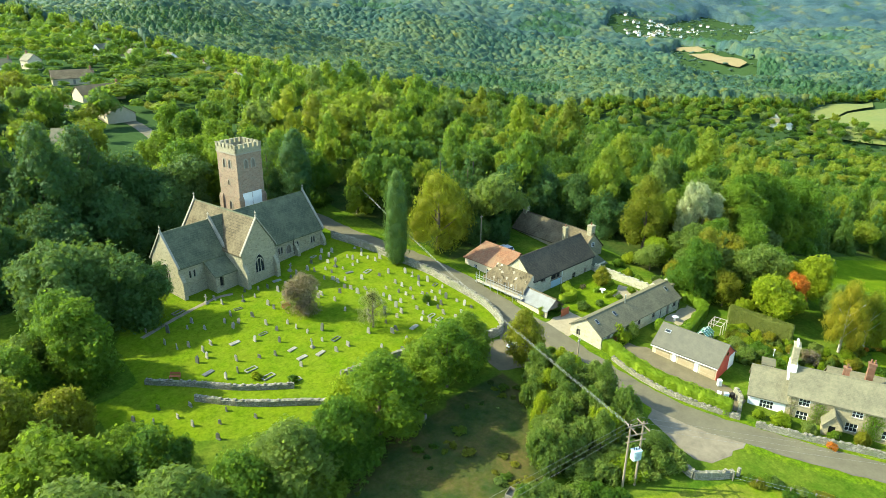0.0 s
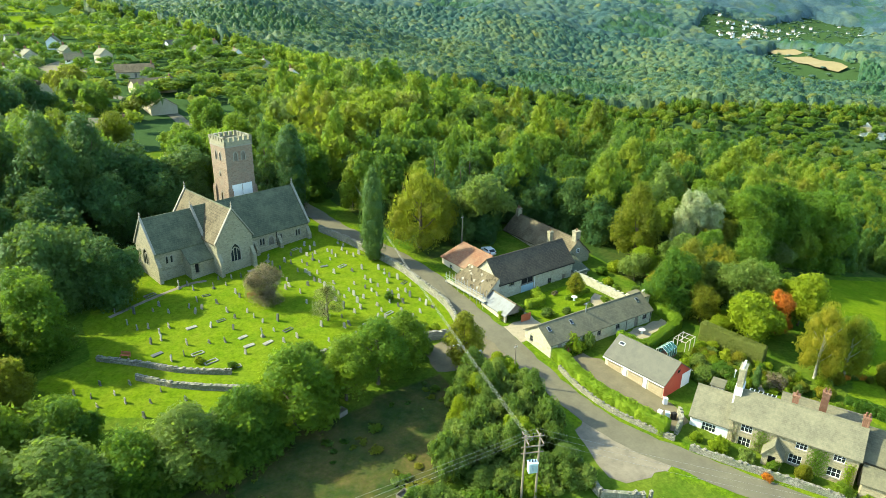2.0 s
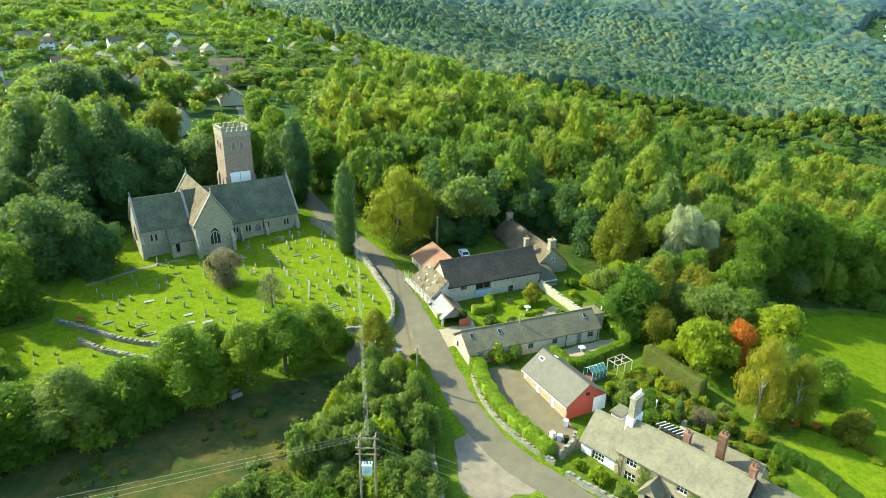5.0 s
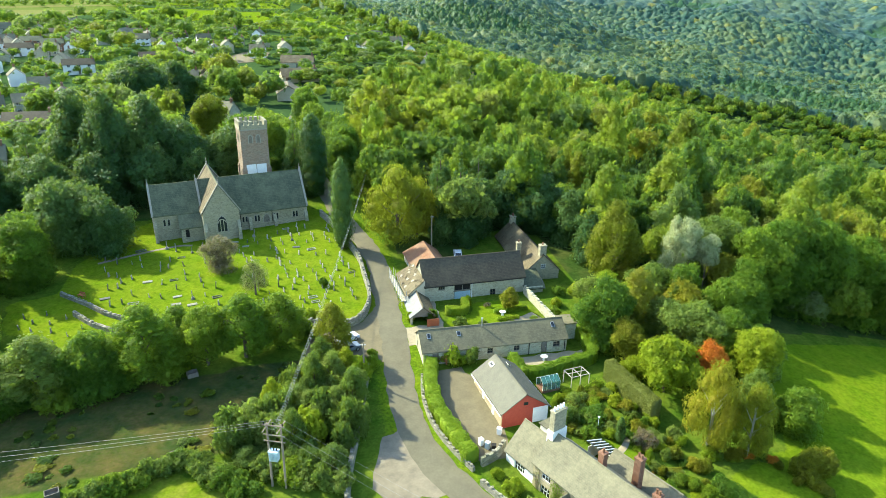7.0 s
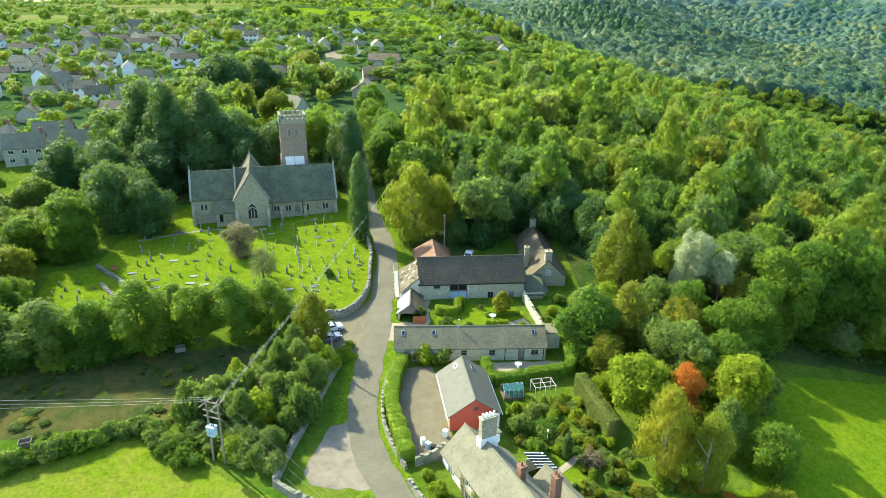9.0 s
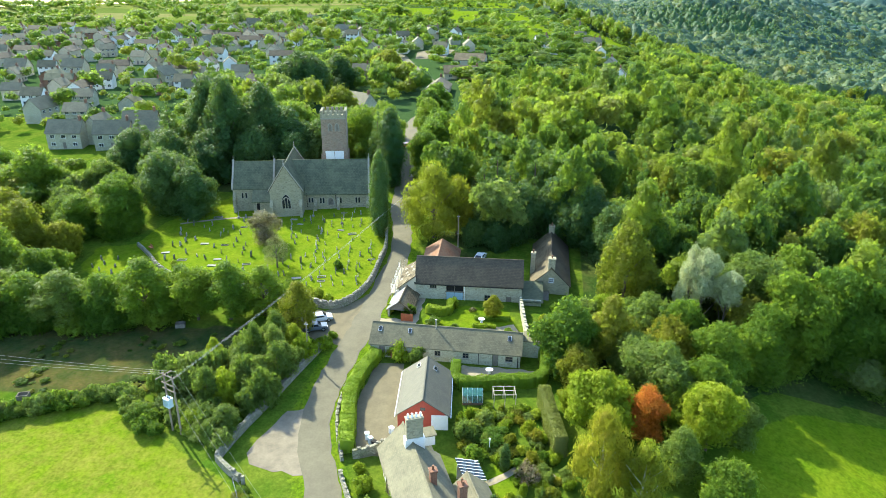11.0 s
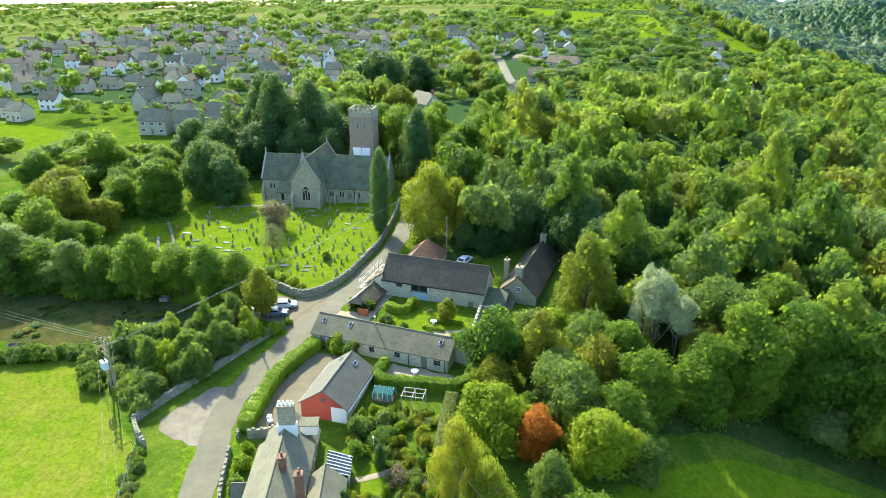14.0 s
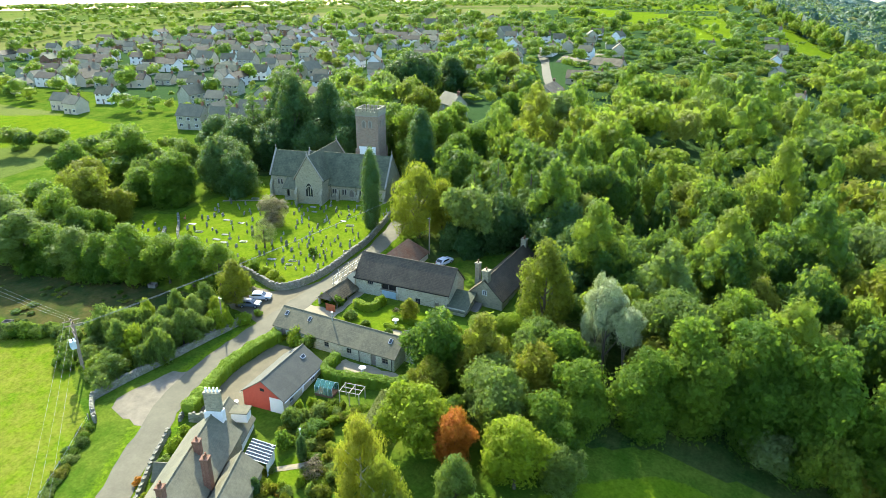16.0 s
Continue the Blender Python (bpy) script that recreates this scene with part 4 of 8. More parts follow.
def barn():
    z = 1.6
    m = pose(97.4, 80.2, 0, 0, 0, 3.5)
    root = thing("barn", m, "long stone barn with dark tiled roof and blue cart doors", "barn")
    win = lambda x, zz, w, h: (x, zz, w, h, "window")
    block(root, Matrix(), -10, 10, 3.7, 0, 5.9, 9.5, M_BARNSTONE, (M_BARNROOF, M_BARNROOF), {"S": [win(3.3, 4.6, 1.3, 0.8), (7.4, 1.6, 3.2, 4.1, "void"), win(13.6, 2.2, 1.1, 1.5), (17.6, 1.6, 1.0, 2.0, "door")]}, frame_mat=M_OLDTIMBER, thick=0.55, over=0.35)
    for x in (-4.15, -2.58):
        part("cart_door", Shape().box(x, -3.72, 1.6, x + 1.53, -3.64, 4.0), M_BLUEDOOR, root, "pale blue boarded cart door")
    part("lintel", Shape().box(-4.4, -3.78, 4.0, -0.8, -3.62, 4.25).box(-2.66, -3.74, 4.25, -2.54, -3.6, 5.7), M_OLDTIMBER, root)
    part("drainpipe", Shape().tube([(-0.75, -3.8, 1.6), (-0.75, -3.8, 5.8)], [0.07, 0.07], 6), M_WHITEPAINT, root)
    part("gutter", Shape().tube([(-10.2, -4.1, 5.55), (10.2, -4.1, 5.55)], [0.08, 0.08], 6), M_DARK, root)
    # orange-tiled wing with a hipped end, going north
    w = pose(-6.4, 9.0, 0, 0, 0, 90)
    block(root, w, -5.6, 5.6, 3.5, 0, 5.4, 8.6, M_CREAM, (None, None), {"N": [win(3, 3.2, 1.0, 1.2), win(6.5, 3.2, 1.0, 1.2)]}, ends=False, frame_mat=M_WHITEPAINT)
    for side, mat in ((1, M_PANTILE), (-1, M_PANTILE)):
        s = Shape()
        y, e, up = side * 3.8, 5.15, 0.15
        v = [(-6.5, 0, 8.6), (-6.5, y, e), (5.9, y, e), (3.0, 0, 8.6)]
        part("roof_slope", s.add(v + [(p, q, r + up) for p, q, r in v], [(0, 1, 2, 3), (7, 6, 5, 4), (0, 4, 5, 1), (1, 5, 6, 2), (2, 6, 7, 3), (3, 7, 4, 0)]), mat, root, "orange clay pantiles", w)
    v = [(3.0, 0, 8.6), (5.9, -3.8, 5.15), (5.9, 3.8, 5.15)]
    part("hip", Shape().add(v + [(p, q, r + 0.15) for p, q, r in v], [(0, 1, 2), (5, 4, 3), (0, 3, 4, 1), (1, 4, 5, 2), (2, 5, 3, 0)]), M_BARNROOF, root, "dark tiled hipped end", w)
    # broken stone-tiled lean-to under repair at the lane end
    v = [(-13.6, -4.3, 4.3), (-10.1, -3.7, 6.9), (-10.1, 4.8, 6.9), (-13.6, 6.2, 4.3)]
    part("lean_to_roof", Shape().add(v + [(p, q, r + 0.14) for p, q, r in v], [(0, 1, 2, 3), (7, 6, 5, 4), (0, 4, 5, 1), (1, 5, 6, 2), (2, 6, 7, 3), (3, 7, 4, 0)]), M_STONETILE, root, "pale patched stone tiles with slipped courses")
    part("lean_to_wall", Shape().box(-13.2, -3.9, 0, -12.8, 5.8, 4.3).upright([(-13.2, 0), (-10, 0), (-10, 6.8), (-13.2, 4.5)], -3.9, -3.5).upright([(-13.2, 0), (-10, 0), (-10, 6.8), (-13.2, 4.5)], 5.0, 5.4), M_CREAM, root)
    rng = random.Random(5)
    for k in range(26):
        x, y = rng.uniform(-13.3, -10.4), rng.uniform(-3.6, 5)
        zz = 4.3 + (x + 13.6) * 0.743 + 0.17
        part("slipped_tile", Shape().box(-0.3, -0.22, 0, 0.3, 0.22, 0.05), M_STONETILE if k % 3 else M_PALETIMBER, root, "", pose(x, y, zz, rng.uniform(-8, 8), -30 + rng.uniform(-10, 14), rng.uniform(0, 60)))
    # scaffold along the lane
    sc = thing("scaffold", m, "galvanised scaffold with pale boards along the barn end", "scaffold")
    for k in range(7):
        y = -4.6 + k * 1.9
        for x in (-14.6, -13.75):
            part("standard", Shape().tube([(x, y, 0.5), (x, y, 5.6 + 0.3 * (k % 2))], [0.05, 0.05], 6), M_METAL, sc)
        part("transom", Shape().tube([(-14.9, y, 3.6), (-13.5, y, 3.6)], [0.04, 0.04], 5), M_METAL, sc)
    for x, zz in ((-14.6, 3.7), (-14.6, 4.6), (-14.6, 5.1), (-13.75, 3.7), (-14.6, 1.8)):
        part("ledger", Shape().tube([(x, -4.9, zz), (x, 7.2, zz)], [0.045, 0.045], 5), M_METAL, sc)
    for k in range(3):
        for q in range(3):
            part("board", Shape().box(-14.55 + k * 0.27, -4.8 + q * 4, 3.72, -14.32 + k * 0.27, -0.85 + q * 4, 3.77), M_PALETIMBER, sc)


def shed():
    m = pose(86.0, 72.5, 0, 0, 0, 90)
    root = thing("open_shed", m, "small shed with white sheet roof beside the lane", "shed")
    block(root, Matrix(), -3.7, 3.7, 2.2, 0.4, 3.3, 5.0, M_CREAM, (M_STONETILE, M_WHITESHEET), {"W": [(1.8, 1.2, 2.2, 1.9, "void")]}, thick=0.3, over=0.25, walls="NE")
    part("gable_board", Shape().upright([(-2.2, 3.2), (2.2, 3.2), (0, 4.95)], 0, 0.06), M_OLDTIMBER, root, "", pose(-3.6, 0, 0, 0, 0, 90))
    part("back_wall", Shape().box(-3.6, -2.1, 0.4, 3.6, -1.9, 1.6), M_OLDTIMBER, root)
    for x in (-3.5, 0, 3.5):
        part("post", Shape().box(x - 0.1, -2.15, 0.4, x + 0.1, -1.95, 3.3), M_OLDTIMBER, root)
    g = thing("fence_panel", pose(86.6, 67.6, ground(86.6, 67.6)), "reddish boarded timber fence panel beside the shed", "fence")
    for k in range(11):
        part("board", Shape().box(k * 0.2 - 0.1, -0.02, 0, k * 0.2 + 0.085, 0.02, 1.5), M_REDTIMBER, g)
    part("rail", Shape().box(-0.1, 0.02, 1.2, 2.1, 0.07, 1.3), M_REDTIMBER, g)


def stone_range():
    m = pose(96, 59.9, 0, 0, 0, 0.6)
    root = thing("stone_range", m, "long low stone outbuilding with a pale slate roof and rooflights", "outbuilding")
    win = lambda x, w=1.0: (x, 1.9, w, 1.0, "window")
    block(root, Matrix(), -12.3, 12.3, 3.3, -0.6, 3.3, 5.5, M_BARNSTONE, (M_GREYSLATE, M_GREYSLATE), {"S": [(2.0, 0.9, 1.0, 2.1, "door"), win(8.0), win(11.2), win(15.8), (20.6, 0.95, 1.0, 2.2, "door"), win(22.8, 1.2)], "W": [(1.2, 1.7, 0.8, 1.2, "window")]},
          frame_mat=M_OLDTIMBER, over=0.2, thick=0.5)
    for x in (-11.0, -6.0, 10.4):
        k = 2.2 / 3.3
        part("rooflight", Shape().box(-0.3, -0.45, 0.16, 0.3, 0.45, 0.24), M_METAL, root, "", pose(x, -1.0, 5.5 - k * 1.0, math.degrees(math.atan(k))))
        part("rooflight_pane", Shape().box(-0.24, -0.39, 0.245, 0.24, 0.39, 0.255), M_GLASS, root, "", pose(x, -1.0, 5.5 - k * 1.0, math.degrees(math.atan(k))))
    part("flue", Shape().tube([(-1.8, -0.3, 5.3), (-1.8, -0.3, 6.9), (-1.8, -0.3, 7.0)], [0.11, 0.11, 0.18], 8), M_METAL, root, "steel flue pipe")
    for x in (5.6, 11.9):
        part("drainpipe", Shape().tube([(x, -3.42, 0.8), (x, -3.42, 3.2)], [0.06, 0.06], 6), M_DARK, root)
    part("flat_roof", Shape().box(12.6, -0.2, 4.1, 15.4, 3.2, 4.25), M_GREYSLATE, root)
    part("lobby_wall", Shape().box(12.4, -0.1, -0.6, 15.3, 3.1, 4.1), M_BARNSTONE, root)


def garage():
    m = pose(94.85, 45.9, 0, 0, 0, 96.5)
    root = thing("garage", m, "grey-roofed garage with white doors and a red boarded gable", "garage")
    gd = lambda x, w: (x, 0.0, w, 2.0, "garagedoor")
    block(root, Matrix(), -5.5, 5.5, 3.5, -1.2, 2.3, 4.75, M_CREAM, (M_SHEET, M_SHEET), {"S": [(2.2, 0.6, 1.0, 1.0, "window"), (5.4, 0.2, 0.9, 1.9, "door"), (8.3, 0.6, 1.2, 1.0, "window")]}, over=0.35, thick=0.25)
    part("gable_boarding", Shape().upright([(-3.55, -0.2), (3.55, -0.2), (3.55, 2.3), (0, 4.72), (-3.55, 2.3)], -0.06, 0.0), M_RED, root, "red painted boarded gable end", pose(-5.5, 0, 0, 0, 0, -90))
    part("render_panel", Shape().box(1.2, -0.085, -0.2, 3.57, -0.062, 2.28), M_WHITE, root, "white rendered lower gable", pose(-5.5, 0, 0, 0, 0, -90))
    # doors and boarded bays on the drive side
    for x, w, mat in ((-4.1, 2.5, M_TAN), (-0.4, 2.7, M_TAN), (3.6, 2.5, M_TAN)):
        d = part("garage_door", Shape().box(x - w / 2, 3.5, -0.3, x + w / 2, 3.56, 2.05), mat, root, "tan boarded garage door")
        part("ribs", Shape().box(x - w / 2 + 0.1, 3.56, 0.4, x + w / 2 - 0.1, 3.58, 0.44).box(x - w / 2 + 0.1, 3.56, 1.2, x + w / 2 - 0.1, 3.58, 1.24), M_PALETIMBER, d)
    for x in (-2.2, 1.6):
        part("white_pier", Shape().box(x - 0.32, 3.5, -0.4, x + 0.32, 3.6, 2.2), M_WHITEPAINT, root)
    k = 2.45 / 3.5
    for y, x in ((-1.2, 3.6), (1.1, 4.2)):
        sgn = 1 if y > 0 else -1
        part("rooflight", Shape().box(-0.5, -0.3, 0.17, 0.5, 0.3, 0.25), M_METAL, root, "", pose(x, y, 4.75 - k * abs(y), -sgn * math.degrees(math.atan(k))))
        part("rooflight_pane", Shape().box(-0.43, -0.23, 0.252, 0.43, 0.23, 0.262), M_GLASS, root, "", pose(x, y, 4.75 - k * abs(y), -sgn * math.degrees(math.atan(k))))
    part("gable_window", Shape().box(-0.35, -0.09, 3.0, 0.35, -0.065, 3.5), M_GLASS, root, "", pose(-5.5, 0, 0, 0, 0, -90))
    for y in (3.95, -3.95):
        part("gutter", Shape().tube([(-5.7, y, 1.98), (5.7, y, 1.98)], [0.07, 0.07], 6), M_WHITEPAINT, root)


def cottage():
    m = pose(95.9, 30.7, 0, 0, 0, -66)
    root = thing("cottage", m, "stone cottage with pale slate roof and tall chimneys", "house")
    win = lambda x, z, w=1.2, h=1.15: (x, z, w, h, "window")
    # here x runs along the ridge, and the lane is on the -y side
    block(root, Matrix(), 0.0, 15.6, 3.4, -3, 2.6, 5.5, M_COTSTONE, (M_COTROOF, M_COTROOF), {"S": [win(2.2, 1.0, 1.5, 1.3), win(2.2, -1.3, 1.6, 1.4), win(9.0, 1.15, 1.4, 1.15), win(8.6, -1.3, 1.6, 1.4), win(13.4, 1.15, 1.4, 1.15), win(13.2, -1.3, 1.6, 1.4)], "N": [win(4, 1.2)]}, over=0.3)
    block(root, Matrix(), -5.2, -0.05, 3.3, -3, 1.0, 4.2, M_WHITE, (M_COTROOF, M_COTROOF), {"S": [win(2.6, -0.9, 1.9, 1.3)], "W": [win(2.4, -0.6, 1.0, 1.1)]}, over=0.3, walls="SNW")
    chimney(root, Matrix(), 0.0, 0.3, 3.4, 9.0, 0.8, 2.1, M_CHURCH, 4, "y", M_WHITEPAINT)
    part("chimney_base", Shape().box(-0.52, -0.95, 3.4, 0.52, 1.55, 6.1), M_WHITE, root, "white rendered chimney foot")
    chimney(root, Matrix(), 7.0, 0.9, 4.2, 6.7, 0.8, 0.8, M_BRICK, 1)
    chimney(root, Matrix(), 15.3, 0.2, 4.2, 6.9, 0.8, 0.8, M_BRICK, 2)
    # porch
    pm = pose(6.0, -3.4, 0, 0, 0, 90)
    block(root, pm, -2.2, 0.0, 1.2, -2.6, 0.2, 1.8, M_COTSTONE, (M_COTROOF, M_COTROOF), {"W": [(0.95, -1.6, 0.9, 1.8, "void")]}, thick=0.25, walls="SNW", over=0.2)
    # parallel range behind
    block(root, pose(0, 5.6, 0), 5.4, 15.0, 2.4, -3, 1.5, 3.7, M_COTSTONE, (M_COTROOF, M_COTROOF), {"W": [win(2.0, 0.2, 1.0, 1.1)], "N": [win(3, 0.5), win(7, 0.5), win(3, -1.8), win(7, -1.8)]}, over=0.25)
    chimney(root, pose(0, 5.6, 0), 10.4, -2.2, 2.4, 7.0, 0.9, 0.9, M_BRICK, 2)
    part("dormer", Shape().box(-3.9, 1.4, 2.4, -2.3, 3.6, 3.9), M_WHITE, root)
    part("dormer_roof", Shape().box(-4.1, 1.2, 3.9, -2.1, 3.8, 4.03), M_GREYSLATE, root)
    # glazed lean-to at the back
    gl = part("conservatory", Shape().box(1.0, 8.2, -1.6, 4.2, 8.26, 1.2).box(1.0, 5.6, -1.6, 1.06, 8.2, 1.4), M_WHITEPAINT, root, "white glazed lean-to")
    for k in range(7):
        part("glazing_bar", Shape().add([(0.8 + k * 0.6, 5.4, 2.3), (0.88 + k * 0.6, 5.4, 2.3), (0.88 + k * 0.6, 8.5, 1.2), (0.8 + k * 0.6, 8.5, 1.2), (0.8 + k * 0.6, 5.4, 2.38), (0.88 + k * 0.6, 5.4, 2.38), (0.88 + k * 0.6, 8.5, 1.28), (0.8 + k * 0.6, 8.5, 1.28)],
             [(3, 2, 1, 0), (4, 5, 6, 7), (0, 1, 5, 4), (1, 2, 6, 5), (2, 3, 7, 6), (3, 0, 4, 7)]), M_WHITEPAINT, gl)
    part("roof_pane", Shape().add([(0.8, 5.4, 2.28), (4.5, 5.4, 2.28), (4.5, 8.5, 1.18), (0.8, 8.5, 1.18), (0.8, 5.4, 2.3), (4.5, 5.4, 2.3), (4.5, 8.5, 1.2), (0.8, 8.5, 1.2)],
         [(3, 2, 1, 0), (4, 5, 6, 7), (0, 1, 5, 4), (1, 2, 6, 5), (2, 3, 7, 6), (3, 0, 4, 7)]), M_GLASS, gl)
    # next house along
    n = thing("end_cottage", pose(95.9, 30.7, 0, 0, 0, -66) @ pose(15.9, 1.6, 0), "stone cottage with grey slate roof and brick gable chimney", "house")
    block(n, Matrix(), 0.2, 9.5, 3.6, -3.5, 1.9, 4.6, M_COTSTONE, (M_GREYSLATE, M_GREYSLATE), {"S": [win(2.5, -0.6), win(6.5, -0.6)]}, over=0.3)
    block(n, pose(0, -4.8, 0), 0.4, 4.5, 1.8, -3.5, 0.4, 1.8, M_COTSTONE, (M_GREYSLATE, M_GREYSLATE), over=0.2)
    chimney(n, Matrix(), 9.2, 0, 3.6, 6.8, 0.8, 1.2, M_BRICK, 2, "y")


def far_house():
    m = pose(112.9, 91.8, 0, 0, 0, 90)
    root = thing("farmhouse", m, "old stone farmhouse with a mossy stone-tiled roof and gable chimneys", "house")
    win = lambda x, z, w=1.1, h=1.0: (x, z, w, h, "window")
    block(root, Matrix(), -10.4, 10.4, 3.6, -1, 4.7, 8.1, M_CHURCH, (M_BARNROOF, M_STONETILE), {"W": [win(3.2, 5.2, 0.9, 0.9), win(1.6, 2.2)], "S": [win(4, 2.4), win(8, 2.4), win(12, 2.4), win(16, 2.4)], "N": [win(5, 2.4), win(11, 2.4), win(15, 2.4)]}, over=0.3, thick=0.5)
    chimney(root, Matrix(), -9.7, 0.0, 6, 10.0, 1.2, 1.3, M_CHURCH, 1)
    chimney(root, Matrix(), 9.7, 0.0, 6, 9.6, 1.0, 1.2, M_CHURCH, 2)
    chimney(root, Matrix(), -5.5, 3.6, 3, 9.2, 0.9, 0.9, M_CHURCH, 1)
    part("lean_to", Shape().upright([(-3.4, -1), (-0.2, -1), (-0.2, 3.4), (-3.4, 2.3)], 0, 4.2), M_OLDTIMBER, root, "dark timber lean-to", pose(-10.4, 0.2, 0))
    n = thing("slate_store", pose(107.6, 78.6, 0, 0, 0, 3), "low store with a sloping slate roof between barn and farmhouse", "shed")
    part("wall", Shape().box(-0.2, -2.4, 0, 3.6, 2.2, 3.6), M_BARNSTONE, n)
    part("roof", Shape().add([(-0.3, -2.7, 3.2), (4.0, -2.7, 3.2), (4.0, 2.4, 5.2), (-0.3, 2.4, 5.2), (-0.3, -2.7, 3.35), (4.0, -2.7, 3.35), (4.0, 2.4, 5.35), (-0.3, 2.4, 5.35)],
         [(3, 2, 1, 0), (4, 5, 6, 7), (0, 1, 5, 4), (1, 2, 6, 5), (2, 3, 7, 6), (3, 0, 4, 7)]), M_SLATE, n)


church(), barn(), shed(), stone_range(), garage(), cottage(), far_house()


# ---- plants ----
def ball(sub):
    bm = bmesh.new()
    bmesh.ops.create_icosphere(bm, subdivisions=sub, radius=1)
    v, f = np.array([p.co[:] for p in bm.verts]), np.array([[q.index for q in p.verts] for p in bm.faces])
    bm.free()
    return v, f


BALL1 = ball(1)


def sprays(rng, lobes, n, size, stretch=(1, 1, 1), hang=0.0, skirt=-0.75):
    """Leaf sprays: small bent four-cornered pieces that lie over the outside of a crown's lobes."""
    lob = np.asarray(lobes, dtype=float)
    pick = rng.choice(len(lob), n * 2, p=lob[:, 3] ** 2 / (lob[:, 3] ** 2).sum())
    d = rng.normal(size=(n * 2, 3))
    d /= np.linalg.norm(d, axis=1, keepdims=True)
    d[:, 2] = np.where(d[:, 2] < skirt, -d[:, 2], d[:, 2])
    p = lob[pick, :3] + d * (lob[pick, 3] * rng.uniform(0.76, 1.0, n * 2) * np.where(rng.random(n * 2) < 0.35, rng.uniform(1.05, 1.4, n * 2), 1.06))[:, None] * np.array(stretch)
    gap = np.linalg.norm((p[:, None] - lob[None, :, :3]) / np.array(stretch), axis=2) / lob[None, :, 3]
    keep = np.where((gap < 0.78).sum(1) == 0)[0][:n]
    p, d = p[keep], d[keep]
    nn = d + rng.normal(size=d.shape) * 0.55
    nn[:, 2] += 0.15
    nn /= np.linalg.norm(nn, axis=1, keepdims=True)
    t = np.cross(nn, rng.normal(size=nn.shape))
    if hang:
        t = t * (1 - hang) + np.array([0, 0, 1.0]) * hang * 1.5
    t /= np.linalg.norm(t, axis=1, keepdims=True)
    b = np.cross(nn, t)
    s = size * rng.uniform(0.55, 1.35, (len(p), 1))
    w = s * (0.45 if hang else 0.8)
    q = [p - t * s * rng.uniform(0.7, 1.2, (len(p), 1)), p + b * w * rng.uniform(0.6, 1.2, (len(p), 1)) - nn * s * 0.22,
         p + t * s * rng.uniform(0.7, 1.2, (len(p), 1)), p - b * w * rng.uniform(0.6, 1.2, (len(p), 1)) - nn * s * 0.22]
    return np.stack(q, 1)


def lump(rng, lobes, shape, scale=0.84, stretch=(1, 1, 1), rough=0.12):
    """The shaded inside of a crown: one uneven ball for each lobe."""
    bv, bf = shape
    vs, fs = [], []
    for k, (x, y, z, r) in enumerate(lobes):
        wob = 1 + rng.uniform(-rough, rough, (len(bv), 1))
        vs.append(bv * r * scale * wob * np.array(stretch) + np.array([x, y, z]))
        fs.append(bf + k * len(bv))
    return np.concatenate(vs), np.concatenate(fs)


def crown_arrays(rng, lobes, n, size, shape=None, stretch=(1, 1, 1), hang=0.0, scale=0.84, skirt=-0.75):
    q = sprays(rng, lobes, n, size, stretch, hang, skirt)
    v, f = lump(rng, lobes, shape or BALL1, scale, stretch)
    verts = np.concatenate([q.reshape(-1, 3), v])
    return verts, np.arange(len(q) * 4).reshape(-1, 4), f + len(q) * 4


def lobes_round(rng, n=16, flat=0.8, lo=-0.45, tall=1.0):
    """A broad uneven crown of radius about 1 round the origin: a few large masses with smaller ones on them; tall pulls the masses apart upwards."""
    big = [(0, 0, 0.05, 0.6)]
    for k in range(5):
        a = k * math.tau / 5 + rng.uniform(-0.5, 0.5)
        g = rng.uniform(0.3, 0.66)
        big.append((g * math.cos(a), g * math.sin(a), rng.uniform(-0.26, 0.4) * flat * tall, rng.uniform(0.26, 0.47)))
    if tall > 1.15:
        end = 0.75 * tall - 0.5
        for k in range(int(6 * (tall - 0.6))):
            a = k * 2.4 + rng.uniform(-0.5, 0.5)
            z = -end + 2 * end * (k + rng.uniform(0.2, 0.8)) / int(6 * (tall - 0.6))
            g = rng.uniform(0.2, 0.5) * (1 - 0.45 * max(0, z) / (end + 0.01))
            big.append((g * math.cos(a), g * math.sin(a), z, rng.uniform(0.36, 0.52)))
        big += [(rng.uniform(-0.12, 0.12), rng.uniform(-0.12, 0.12), end, 0.46), (0.1, -0.1, -end * 0.8, 0.55)]
    out = list(big)
    for k in range(int(n * max(1, tall))):
        x, y, z, r = big[int(rng.integers(len(big)))]
        d = rng.normal(size=3)
        d[2] = abs(d[2]) if lo > -0.3 or rng.random() < 0.75 else d[2]
        d /= np.linalg.norm(d)
        out.append((x + d[0] * r * 0.92, y + d[1] * r * 0.92, z + d[2] * r * 0.92 * flat, rng.uniform(0.1, 0.25)))
    return out


def lobes_cone(rng, tiers=9, wide=0.3):
    """A conifer one unit high, with its foot at the origin."""
    out = []
    for k in range(tiers):
        h = 0.08 + 0.86 * k / (tiers - 1)
        rad = wide * (1 - h) ** 0.85
        n = max(1, round(7 * (1 - h)))
        for q in range(n):
            a = q * math.tau / n + k * 1.1 + rng.uniform(-0.3, 0.3)
            g = rad * rng.uniform(0.55, 0.85) if n > 1 else 0
            out.append((g * math.cos(a), g * math.sin(a), h + rng.uniform(-0.03, 0.03), max(0.035, rad * rng.uniform(0.45, 0.6))))
    return out


